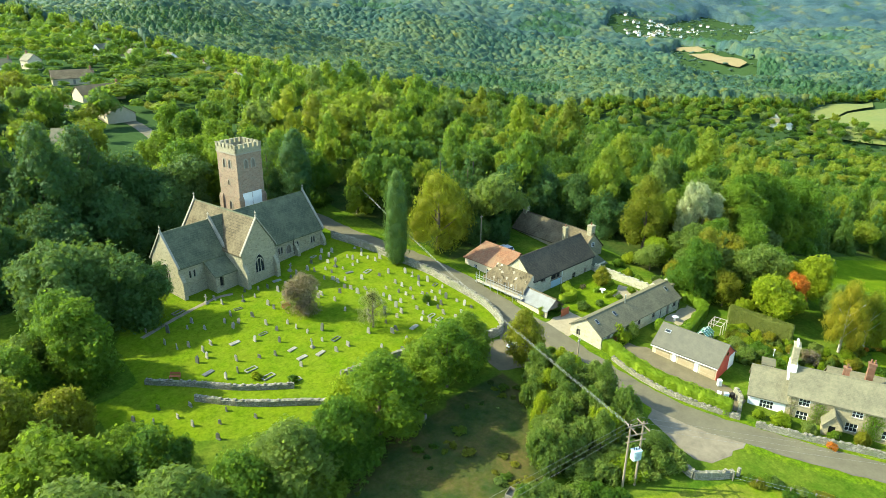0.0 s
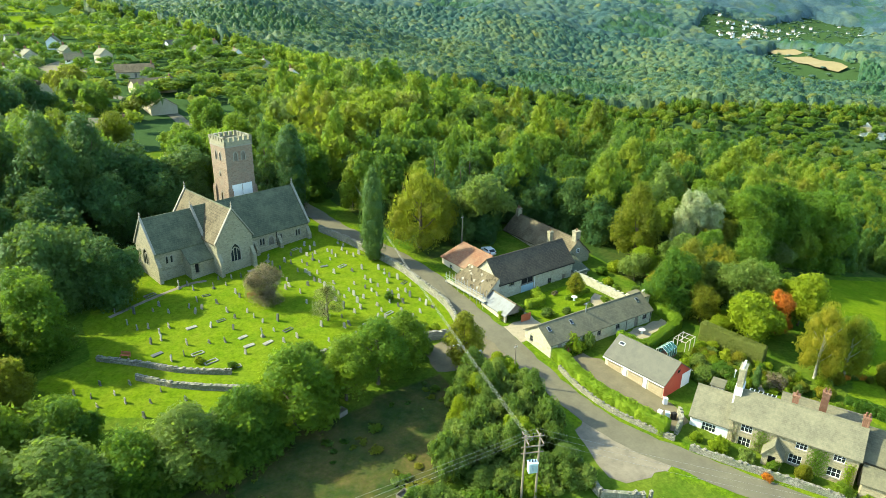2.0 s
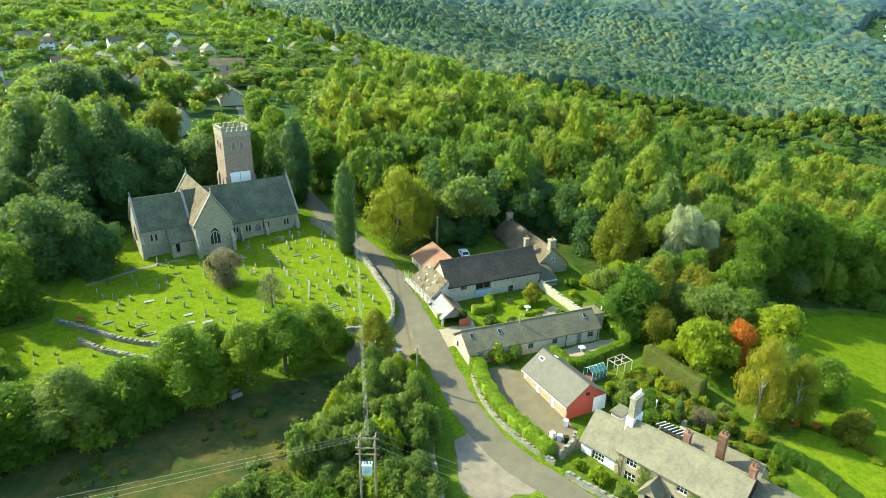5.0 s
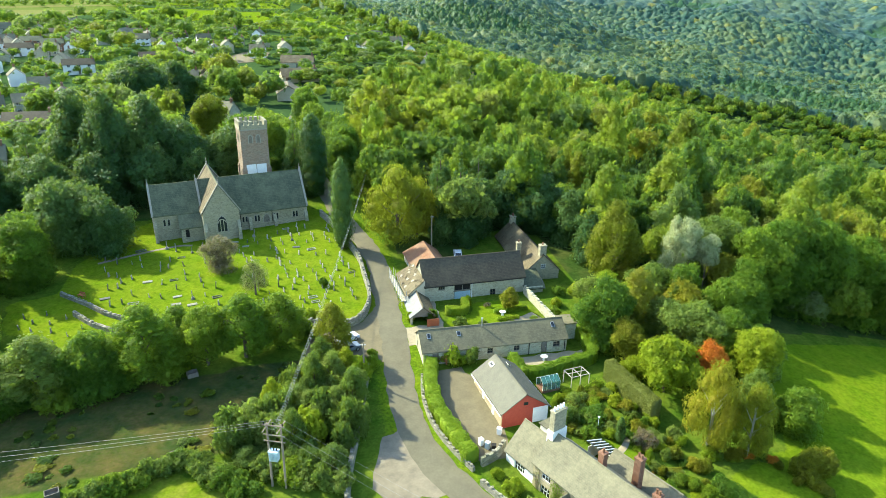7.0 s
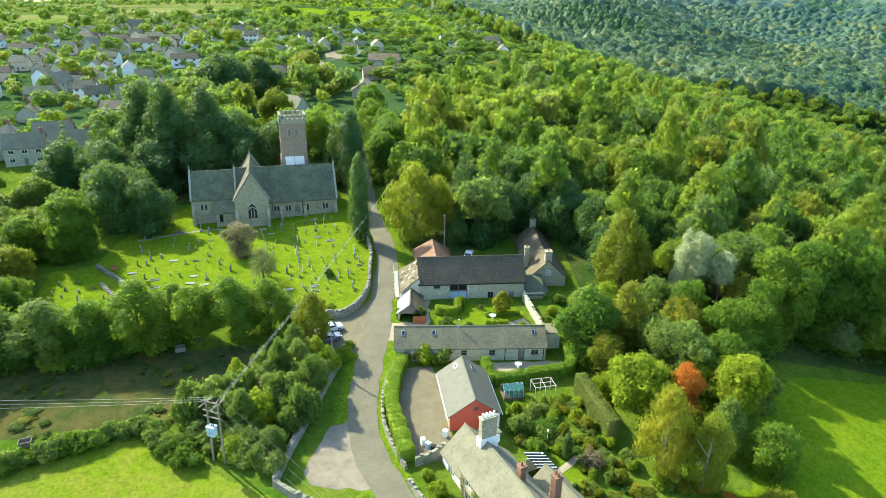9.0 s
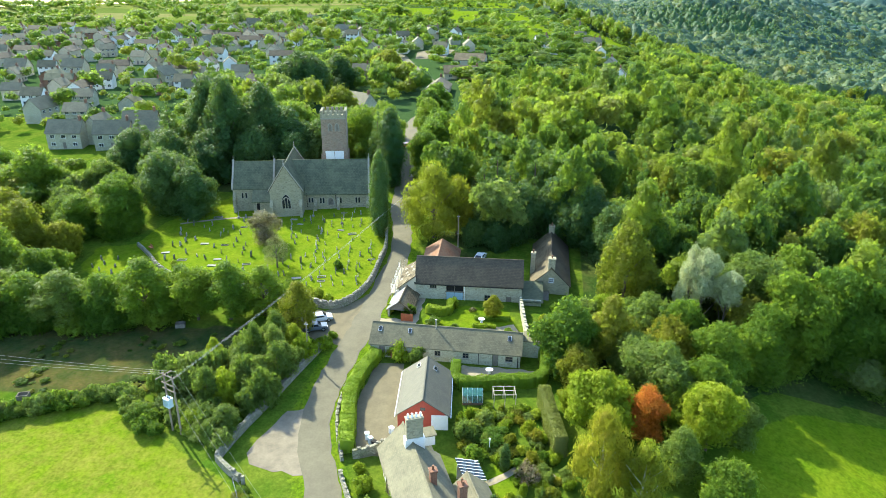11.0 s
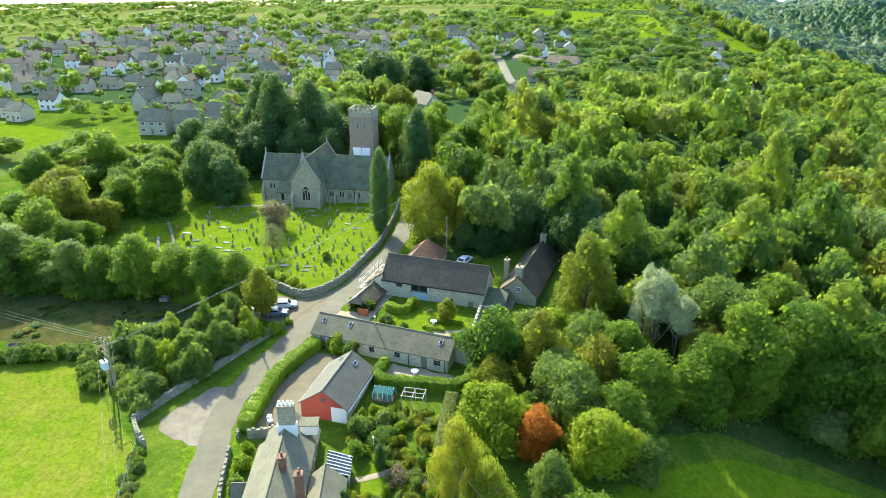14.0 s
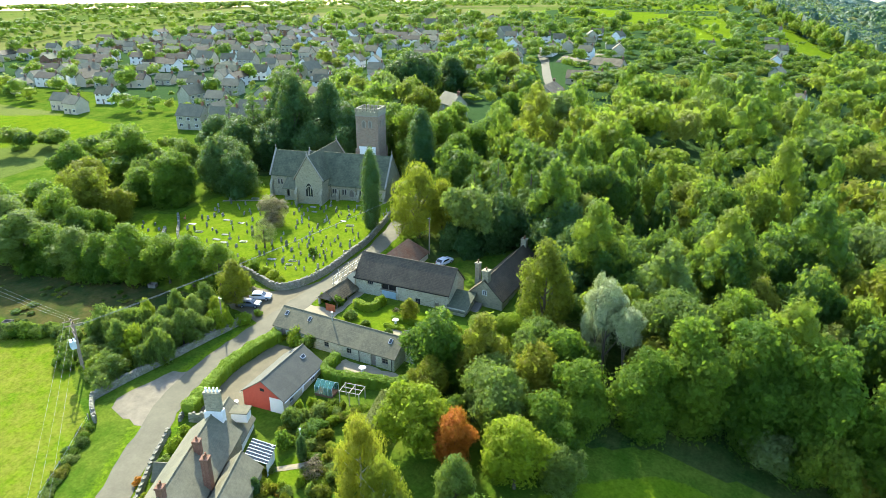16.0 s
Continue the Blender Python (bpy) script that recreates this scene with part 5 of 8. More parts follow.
def lobes_column(rng, wide=0.11):
    out = []
    for k in range(20):
        h = 0.06 + 0.9 * k / 19
        rad = wide * min(1, 0.55 + 2.2 * h) * min(1, (1.04 - h) * 3.0) ** 0.7
        for q in range(2):
            a = k * 1.9 + q * math.pi + rng.uniform(-0.5, 0.5)
            out.append((rad * 0.35 * math.cos(a), rad * 0.35 * math.sin(a), h, rad * rng.uniform(0.65, 0.9)))
    return out


def lobes_tall(rng):
    """A tall loose crown, one unit high, of separate rising masses."""
    out = []
    for k in range(24):
        h = 0.16 + 0.8 * (k + 0.5) / 24
        rad = 0.27 * math.sin(min(1, (h - 0.05) * 1.25) * math.pi) ** 0.6 + 0.03
        a = k * 2.4 + rng.uniform(-0.5, 0.5)
        out.append((rad * 0.75 * math.cos(a), rad * 0.75 * math.sin(a), h, rng.uniform(0.085, 0.135)))
    return out


CROWNS = {}


def crown_mesh(kind, variant, tall=1.0):
    key = (kind, variant, tall)
    if key in CROWNS:
        return CROWNS[key]
    rng = np.random.default_rng(100 + variant * 7 + len(kind) + int(tall * 50))
    if kind == "round":
        arr = crown_arrays(rng, lobes_round(rng, 40, tall=tall), int(5200 * tall ** 0.6), 0.052, scale=0.8)
    elif kind == "shrub":
        arr = crown_arrays(rng, lobes_round(rng, 20, 0.9, -0.2), 1100, 0.095, scale=0.8)
    elif kind == "cone":
        arr = crown_arrays(rng, lobes_cone(rng, 13), 4200, 0.0165, stretch=(1, 1, 0.8), hang=0.3, scale=0.78)
    elif kind == "column":
        arr = crown_arrays(rng, lobes_column(rng), 5000, 0.0105, hang=0.45, stretch=(1, 1, 1.6))
    elif kind == "weeping":
        arr = crown_arrays(rng, lobes_tall(rng), 6200, 0.0185, hang=0.75, stretch=(1, 1, 1.25), scale=0.74)
    else:
        arr = crown_arrays(rng, lobes_tall(rng), 5200, 0.02, stretch=(1, 1, 1.1), scale=0.76)
    me = raw_mesh("crown", arr[0], arr[1], arr[2])
    CROWNS[key] = me
    return me


def trunk_shape(seed, h, r, limbs=6, start=0.3):
    """A tapered trunk with rising limbs; h is where the leaves' middle lies."""
    rng = random.Random(seed)
    lean = rng.uniform(-0.04, 0.04) * h
    s = Shape().tube([(0, 0, -0.5), (0, 0, 0.25), (lean * 0.4, 0, h * 0.45), (lean, lean * 0.5, h)], [r * 1.5, r * 1.15, r * 0.85, r * 0.35], 8)
    for k in range(limbs):
        z = h * (start + 0.5 * k / limbs)
        a = k * 2.4 + rng.uniform(-0.4, 0.4)
        L = h * rng.uniform(0.35, 0.5)
        s.tube([(0, 0, z), (math.cos(a) * L * 0.5, math.sin(a) * L * 0.5, z + L * 0.4), (math.cos(a) * L, math.sin(a) * L, z + L * 0.85)], [r * 0.45, r * 0.3, r * 0.1], 5)
    return s


TRUNKS = {}
TREE_WORDS = {"round": ("tree", "broadleaf tree with {} crown"), "shrub": ("shrub", "bushy {} shrub"), "cone": ("conifer", "pointed {} conifer"),
              "column": ("cypress", "slender {} cypress"), "weeping": ("tree", "weeping tree with {} sprays"), "tall": ("tree", "tall loose-crowned {} tree")}


def tree(kind, x, y, h, r, mat, word, where="", variant=None, bark=None, foot=0.28, group="", base=None):
    """A tree or shrub h metres high with a crown of radius r."""
    z = ground(x, y) if base is None else base
    v = int(x * 7 + y * 3) % 3 if variant is None else variant
    name, text = TREE_WORDS[kind]
    name = {"weeping": "weeping_tree", "round": "broadleaf_tree", "tall": "tall_tree"}.get(kind, name)
    root = thing(name, pose(x, y, z, 0, 0, (x * 57 + y * 91) % 360), (text.format(word) + (" " + where if where else "")), TREE_WORDS[kind][0], group)
    key = (kind, v)
    if kind in ("round", "shrub"):
        hang = foot if kind == "round" and foot > 0.08 else -0.12
        crown_h = h * (1 - hang)
        sc = (r, r, crown_h / 1.45)
        cz = h * hang + crown_h * 0.42
        th = cz
        ratio = sc[2] / r
        tall = min((0.8, 1.0, 1.3, 1.7, 2.2), key=lambda q: abs(q - ratio)) if kind == "round" else 1.0
        part("crown", crown_mesh(kind, v, tall), None, root, "", Matrix.Translation((0, 0, cz)) @ Matrix.Diagonal((r, r, sc[2] / tall, 1)))
    else:
        wide = {"cone": 0.3, "column": 0.115, "weeping": 0.3, "tall": 0.3}[kind]
        part("crown", crown_mesh(kind, v), None, root, "", Matrix.Diagonal((r / wide, r / wide, h * 0.98, 1)))
        th = h * 0.75
    if kind != "shrub":
        tk = ("t", v, kind in ("cone", "column"))
        if tk not in TRUNKS:
            TRUNKS[tk] = trunk_shape(v + 5, 1.0, 0.035, 0 if tk[2] else 6).mesh("trunk")
        wide_t = min(th, 1.7 * r)
        part("trunk", TRUNKS[tk], None, root, "", Matrix.Diagonal((wide_t, wide_t, th, 1)))
    for ob in root.children:
        me = ob.data
        if not me.materials:
            me.materials.append(None)
        ob.material_slots[0].link = "OBJECT"
        ob.material_slots[0].material = mat if ob.name.startswith("crown") else (bark or M_BARK)
    return root


# trees with a place of their own: (kind, x, y, height, radius, leaves, word)
def named_trees():
    T = tree
    # graveyard and church
    T("column", 74.4, 101.8, 20.6, 2.5, M_NEEDLE, "dark green", "at the graveyard edge", 0)
    T("column", 69.6, 134.5, 22, 4.0, M_NEEDLE, "broad deep green", "behind the church", 2)
    T("cone", 65.0, 139.5, 22, 4.6, M_NEEDLE, "deep green", "behind the church", 1)
    T("round", 48.8, 95.9, 8.6, 4.2, M_LEAFPURPLE, "dull purple", "among the gravestones", 1, foot=0.06)
    T("tall", 56.5, 84.5, 7.0, 2.7, M_LEAFTHIN, "thin grey-brown", "among the gravestones", 0)
    T("shrub", 69.3, 85.6, 2.0, 1.1, M_LEAF, "clipped green", "among the gravestones", 1)
    T("round", 16.0, 112.5, 16.5, 8.6, M_NEEDLE, "dark", "beside the chancel", 0, foot=0.05)
    T("round", 25.2, 110.0, 13.5, 6.0, M_NEEDLE, "dark", "beside the chancel", 1, foot=0.05)
    for x, y, h, r in ((9, 146, 27, 7.5), (18.5, 147, 25, 6.5), (13, 139, 17, 5), (1, 143, 23, 6.5), (-7, 140, 19, 6)):
        T("cone", x, y, h, r, M_NEEDLE, "dark green", "behind the church")
    for x, y, h, r in ((26, 145, 21, 8.5), (37, 146, 20, 8.5), (47, 144, 18, 7), (31, 137, 16, 7), (41, 138, 14, 6), (19, 133, 16, 7.5), (7, 130, 17, 8), (-4, 131, 16, 7)):
        T("round", x, y, h, r, M_NEEDLE, "dark green", "behind the church", foot=0.03)
    for x, y, h, r in ((58, 149, 20, 8), (50, 152, 19, 8), (62, 143, 13, 5)):
        T("round", x, y, h, r, M_LEAF, "green", "behind the church", foot=0.03)
    for x, y, h, r in ((77.6, 141, 15, 5.5), (79, 150, 16, 6), (63, 158, 16, 6), (60, 170, 14, 6), (78, 160, 15, 6), (76, 171, 14, 6), (55, 184, 13, 6), (71, 185, 14, 6), (69, 200, 14, 6), (69, 216, 13, 6)):
        T("round", x, y, h, r, M_LEAF, "green", "beside the upper lane", foot=0.05)
    for x, y, h, r in ((20, 141, 26, 6.5), (28, 148, 24, 6.5), (11, 148, 25, 6.5)):
        T("tall", x, y, h, r, M_NEEDLE, "dark green", "behind the church")
    T("round", 31, 164, 17, 8, M_LEAF, "green", "behind the church", 2)
    T("round", 38, 190, 17, 7.2, M_LEAFGOLD, "yellow-green", "in front of the stone house", 1, foot=0.04)
    T("round", 10, 234, 22, 12, M_NEEDLE, "dark green", "in the village", 2, foot=0.02)
    T("round", 20, 250, 18, 9, M_NEEDLE, "dark green", "in the village", 0, foot=0.02)
    T("round", 36, 276, 17, 8, M_LEAFGOLD, "pale", "in the village", 0)
    # row between graveyard and paddock
    for x, y, h, r in ((61.5, 66, 9.5, 3.6), (55.8, 64, 11, 4.0), (50, 63, 11, 4.4), (41.5, 61, 12, 4.8), (34.5, 59, 11, 4.6), (27, 58.5, 10.5, 4.8), (20.5, 58, 11, 5), (13, 56, 13, 6), (5, 58, 14, 6.5), (45.5, 66.5, 8.5, 3.2)):
        T("tall" if int(x) % 2 else "round", x, y, h, r * 1.08, M_LEAFSILVER if x < 36 and int(x) % 2 else M_LEAF, "mid-green", "in the row below the graveyard", foot=0.16 if x > 43 else 0.02)
        if x < 43:
            T("shrub", x + 2.4, y - 0.6, h * 0.5, r * 0.85, M_LEAF, "dense green", "under the row below the graveyard")
    T("shrub", 41.5, 68.5, 6.5, 3.2, M_LEAFLIGHT, "light green", "below the graveyard wall")
    # west of the graveyard
    for x, y, h, r, mat, w in ((13.5, 95.5, 13, 5.4, M_LEAF, "green"), (7, 99, 8.5, 4.2, M_LEAFSILVER, "grey-green"), (8.5, 83, 8, 4.6, M_LEAFGOLD, "yellowing"), (2, 81, 13, 6, M_LEAFGOLD, "yellowing"),
                               (5.5, 70, 12, 6.8, M_LEAF, "green"), (15, 67.5, 9.5, 4.6, M_LEAF, "green"), (12.5, 74, 6.5, 4, M_LEAF, "green"), (-10.5, 88, 12, 7.5, M_LEAFGOLD, "yellowing"), (-18, 110, 14.5, 7.5, M_LEAF, "green"),
                               (5, 94, 9.5, 5, M_LEAF, "green"), (12.6, 100, 13, 5, M_LEAF, "green"), (-3, 100, 9, 5, M_LEAFSILVER, "grey-green"), (-30, 98, 12, 6, M_LEAF, "green"), (-38, 120, 11, 6, M_LEAF, "green"),
                               (-7, 74, 11, 6, M_LEAF, "green"), (-16, 66, 12, 7, M_LEAF, "green"), (-5, 118, 10, 5, M_LEAFSILVER, "grey-green")):
        T("round", x, y, h * 1.15, r * 1.08, mat, w, "west of the graveyard", foot=0.04)
    # by the lane and barns
    T("tall", 69.8, 61.5, 9.5, 3.0, M_LEAFGOLD, "yellow-green", "at the lane junction", 1)
    T("shrub", 65.5, 67.8, 4, 2.2, M_LEAF, "green", "under the graveyard wall")
    T("weeping", 86.6, 103, 16.5, 6.8, M_LEAFGOLD, "golden-green", "beside the lane", 0, foot=0.1)
    T("weeping", 91.5, 105, 13.5, 4.6, M_LEAFGOLD, "golden-green", "beside the lane", 1)
    for x, y, h, r in ((97, 110, 19, 4.5), (103, 112, 18, 4.5), (108.5, 116, 19, 5), (99.5, 118, 20, 4.5)):
        T("cone", x, y, h, r, M_NEEDLE, "dark green", "behind the barn")
    # the shade behind the barn is put into these crowns as dark leaf colour
    for x, y, h, r in ((101, 99, 7, 3.6), (96, 101, 6.5, 3.4), (106, 105, 14, 6), (114, 108, 15, 6.5), (121, 104, 15, 6.5), (126, 97, 14, 6), (99, 106, 12, 5), (127, 89, 12, 5.5)):
        T("round", x, y, h, r, M_NEEDLE, "shaded dark", "behind the barn", foot=0.05)
    T("round", 115.6, 57.8, 13, 5.6, M_LEAF, "deep green", "beside the stone range", 0, foot=0.05)
    T("round", 117, 52.5, 8, 3.6, M_LEAFGOLD, "yellowing", "beside the stone range", 1, foot=0.1)
    T("round", 119.4, 44, 9.8, 5.6, M_LEAFLIGHT, "bright yellow-green", "in the cottage garden", 2, foot=0.1)
    T("round", 126, 43.2, 9.2, 3.3, M_LEAFRED, "orange-red", "in the cottage garden", 0, foot=0.1)
    T("weeping", 119.2, 31.6, 13, 3.4, M_LEAFGOLD, "golden-green", "in the cottage garden", 2, bark=M_PALEBARK)
    T("weeping", 123.8, 29.3, 11, 3.0, M_LEAFGOLD, "golden-green", "in the cottage garden", 0, bark=M_PALEBARK)
    T("round", 134.5, 43.5, 11.5, 5.2, M_LEAFLIGHT, "fresh green", "at the meadow edge", 1, foot=0.12)
    T("round", 128.5, 51.5, 11.5, 5.5, M_LEAFSILVER, "grey-green", "at the meadow edge", 0, foot=0.12)
    T("round", 134.5, 33.5, 7.5, 4.6, M_LEAF, "green", "at the meadow edge", 2, foot=0.08)
    T("tall", 129.5, 36.5, 8, 2.6, M_LEAFSILVER, "grey-green", "at the meadow edge", 2)
    T("round", 131, 25, 4.5, 3.2, M_LEAFGOLD, "russet", "at the meadow edge", 1, foot=0.05)
    T("round", 138, 71.5, 17.5, 3.4, M_LEAFWHITE, "whitish silver", "standing above the other trees", 0, foot=0.5)
    T("round", 141.5, 69.5, 15.5, 2.8, M_LEAFWHITE, "whitish silver", "standing above the other trees", 1, foot=0.55)
    T("tall", 136.2, 73, 16.5, 2.4, M_LEAFWHITE, "whitish silver", "standing above the other trees", 1)
    T("tall", 126, 77, 17, 4.8, M_LEAFGOLD, "yellow-green", "behind the farmhouse", 2)
    T("round", 148, 76, 17, 7, M_LEAFSILVER, "grey-green", "in the wood's edge", 2)
    for x, y, h, r, mat, w in ((125.5, 57, 9, 4.6, M_LEAFSILVER, "grey-green"), (131, 60, 11, 5, M_LEAFGOLD, "yellow-green"), (128.5, 66.5, 11, 5, M_LEAFSILVER, "olive"), (134, 64.5, 12, 5, M_LEAF, "green"), (122.5, 48.5, 6, 3.6, M_LEAF, "green"),
                               (136, 52, 10, 4.8, M_LEAF, "green"), (138.5, 58.5, 12, 5.5, M_LEAF, "green"), (131.5, 47, 8, 3.8, M_LEAF, "green"), (119, 64, 5, 3, M_LEAFGOLD, "yellowing"), (139, 47, 7, 3.6, M_LEAFSILVER, "grey-green"), (116.5, 48, 4, 2.4, M_LEAFLIGHT, "fresh green")):
        T("round", x, y, h, r, mat, w, "between garden and wood", foot=0.03)
    T("round", 118.5, 70, 6.5, 3.6, M_LEAFSILVER, "grey-green", "in the orchard", 2, foot=0.1)
    T("round", 121.5, 63, 8, 4.0, M_LEAFSILVER, "grey-green", "in the orchard", 1, foot=0.1)
    T("round", 122, 70.5, 7, 3.4, M_LEAFLIGHT, "fresh green", "in the orchard", 0, foot=0.1)
    for x, y, h, r in ((146, 63, 14, 5.5), (152, 68, 19, 6.5), (160, 70, 21, 7), (168, 70, 22, 7), (177, 69, 21, 7), (187, 68, 22, 7.5), (148, 79, 16, 6), (156, 82, 18, 6.5)):
        T("round", x, y, h, r, M_LEAF, "green", "at the meadow's wooded edge", foot=0.03)
    T("tall", 102.8, 71, 4.4, 1.7, M_LEAFGOLD, "orange-brown", "in the barn garden", 1)


named_trees()


# ---- woods ----
WEST_HOUSES = [(-80, 191), (-79, 215), (-102, 215), (-119, 161), (-132, 164), (-123, 180), (-187, 212), (-229, 258), (-193, 221), (-208, 201), (-195, 199), (-192, 182), (-181, 274), (-161, 278), (-147, 282), (-169, 256),
               (-303, 397), (-256, 350), (-282, 344), (-276, 327), (-303, 426), (-323, 474), (-218, 371), (-213, 382), (-241, 441), (-177, 390), (-156, 347), (-221, 445), (-307, 573), (-174, 317), (-155, 330), (-130, 280), (-109, 275), (-87, 281)]
NORTH_HOUSES = [(-87, 300), (-106, 328), (-73, 304), (-79, 336), (-56, 302), (-154, 421), (-107, 379), (-133, 470), (-138, 521), (-70, 397), (-43, 238), (-33, 243), (40, 211), (-117, 526), (-59, 401), (-110, 595), (-44, 463), (-9, 395), (16, 336),
                (23, 478), (43, 460), (68, 338), (46, 372), (63, 258), (112, 404), (140, 484), (145, 436), (148, 389), (150, 348), (159, 328), (162, 300), (135, 640), (-95, 252), (-70, 262)]


MORE_HOUSES = [(-192, 188), (-199, 202), (-175, 210), (-167, 223), (-217, 284), (-191, 288), (-124, 273), (-114, 290), (-85, 299), (-175, 257), (-279, 333), (-321, 360), (-135, 224), (-120, 225), (-106, 236), (-172, 317), (-177, 340),
               (-179, 377), (-269, 372), (-307, 430), (-297, 446), (-126, 391), (-86, 342), (-155, 424), (-176, 465), (-147, 475), (-94, 419), (-67, 391), (-162, 560), (-53, 250), (-135, 554), (-61, 412), (-28, 438), (1, 381), (10, 431),
               (30, 431), (47, 425), (61, 388), (105, 431), (136, 553), (145, 497), (-125, 622)]


def clear_of_things(x, y):
    """Where trees of the woods may stand."""
    ok = (near_line(x, y, LANE) > 5.5) & ~inside(x, y, EAST_MEADOW)
    for ring in GARDENS:
        ok &= ~inside(x, y, ring)
    for cx, cy, r in ((112.9, 91.8, 12), (89, 98, 9), (97, 80, 14), (138, 71, 4), (126, 77, 5), (115.6, 57.8, 6), (128, 48, 8), (93, 104, 9), (102, 113, 8), (119, 78, 10), (122, 87, 9), (118, 98, 7), (140, 62, 8), (143, 54, 6), (135, 67, 7), (127, 68, 7), (164, 318, 16), (150, 345, 20)):
        ok &= np.hypot(x - cx, y - cy) > r
    return ok


def scatter(rng, x0, x1, y0, y1, step):
    gx, gy = np.meshgrid(np.arange(x0, x1, step), np.arange(y0, y1, step))
    gx, gy = gx.ravel() + rng.uniform(-0.45, 0.45, gx.size) * step, gy.ravel() + rng.uniform(-0.45, 0.45, gy.size) * step
    return gx, gy


def plant_mass(name, rng, x, y, h, r, temps, conifer, mat, label, autumn=0.12, tone_mid=0.48):
    """Many plants joined in one mesh; temps are unit crowns, broadleaf then conifer ones."""
    broad, cone = temps
    V, Q, F, C, k = [], [], [], [], 0
    z = height(x, y)
    patchy = np.sin(x * 0.021 + 3) * np.sin(y * 0.019 + 1) * 0.5 + np.sin(x * 0.071) * np.sin(y * 0.083) * 0.35
    for i in range(len(x)):
        con = conifer[i]
        t = cone[rng.integers(len(cone))] if con else broad[rng.integers(len(broad))]
        a = rng.uniform(0, math.tau)
        ca, sa = math.cos(a), math.sin(a)
        v = t[0]
        if con:
            sx, sz, oz = r[i] / 0.3 * 0.75, h[i], 0
        else:
            sx, sz, oz = r[i], h[i] * 0.42, h[i] * 0.55
        w = np.empty_like(v)
        w[:, 0] = (v[:, 0] * ca - v[:, 1] * sa) * sx + x[i]
        w[:, 1] = (v[:, 0] * sa + v[:, 1] * ca) * sx + y[i]
        w[:, 2] = v[:, 2] * sz + oz + z[i] - 0.3
        V.append(w)
        if len(t[1]):
            Q.append(t[1] + k)
        F.append(t[2] + k)
        k += len(v)
        tone = np.clip(tone_mid + 0.45 * patchy[i] + rng.normal() * 0.32, 0, 1)
        aut = rng.uniform(0.3, 0.9) if rng.random() < autumn else 0
        c = np.empty((len(v), 4), dtype=np.float32)
        c[:] = (tone, aut, 0.75 if con else 0.0, rng.uniform(0.3, 0.9) if rng.random() < 0.1 else 0)
        C.append(c)
    me = raw_mesh(name, np.concatenate(V), np.concatenate(Q) if Q else None, np.concatenate(F), smooth=True)
    at = me.color_attributes.new("tint", "FLOAT_COLOR", "POINT")
    at.data.foreach_set("color", np.concatenate(C).ravel())
    me.materials.append(mat)
    return tagged(new(name, me), label, "woodland", kind="stuff")


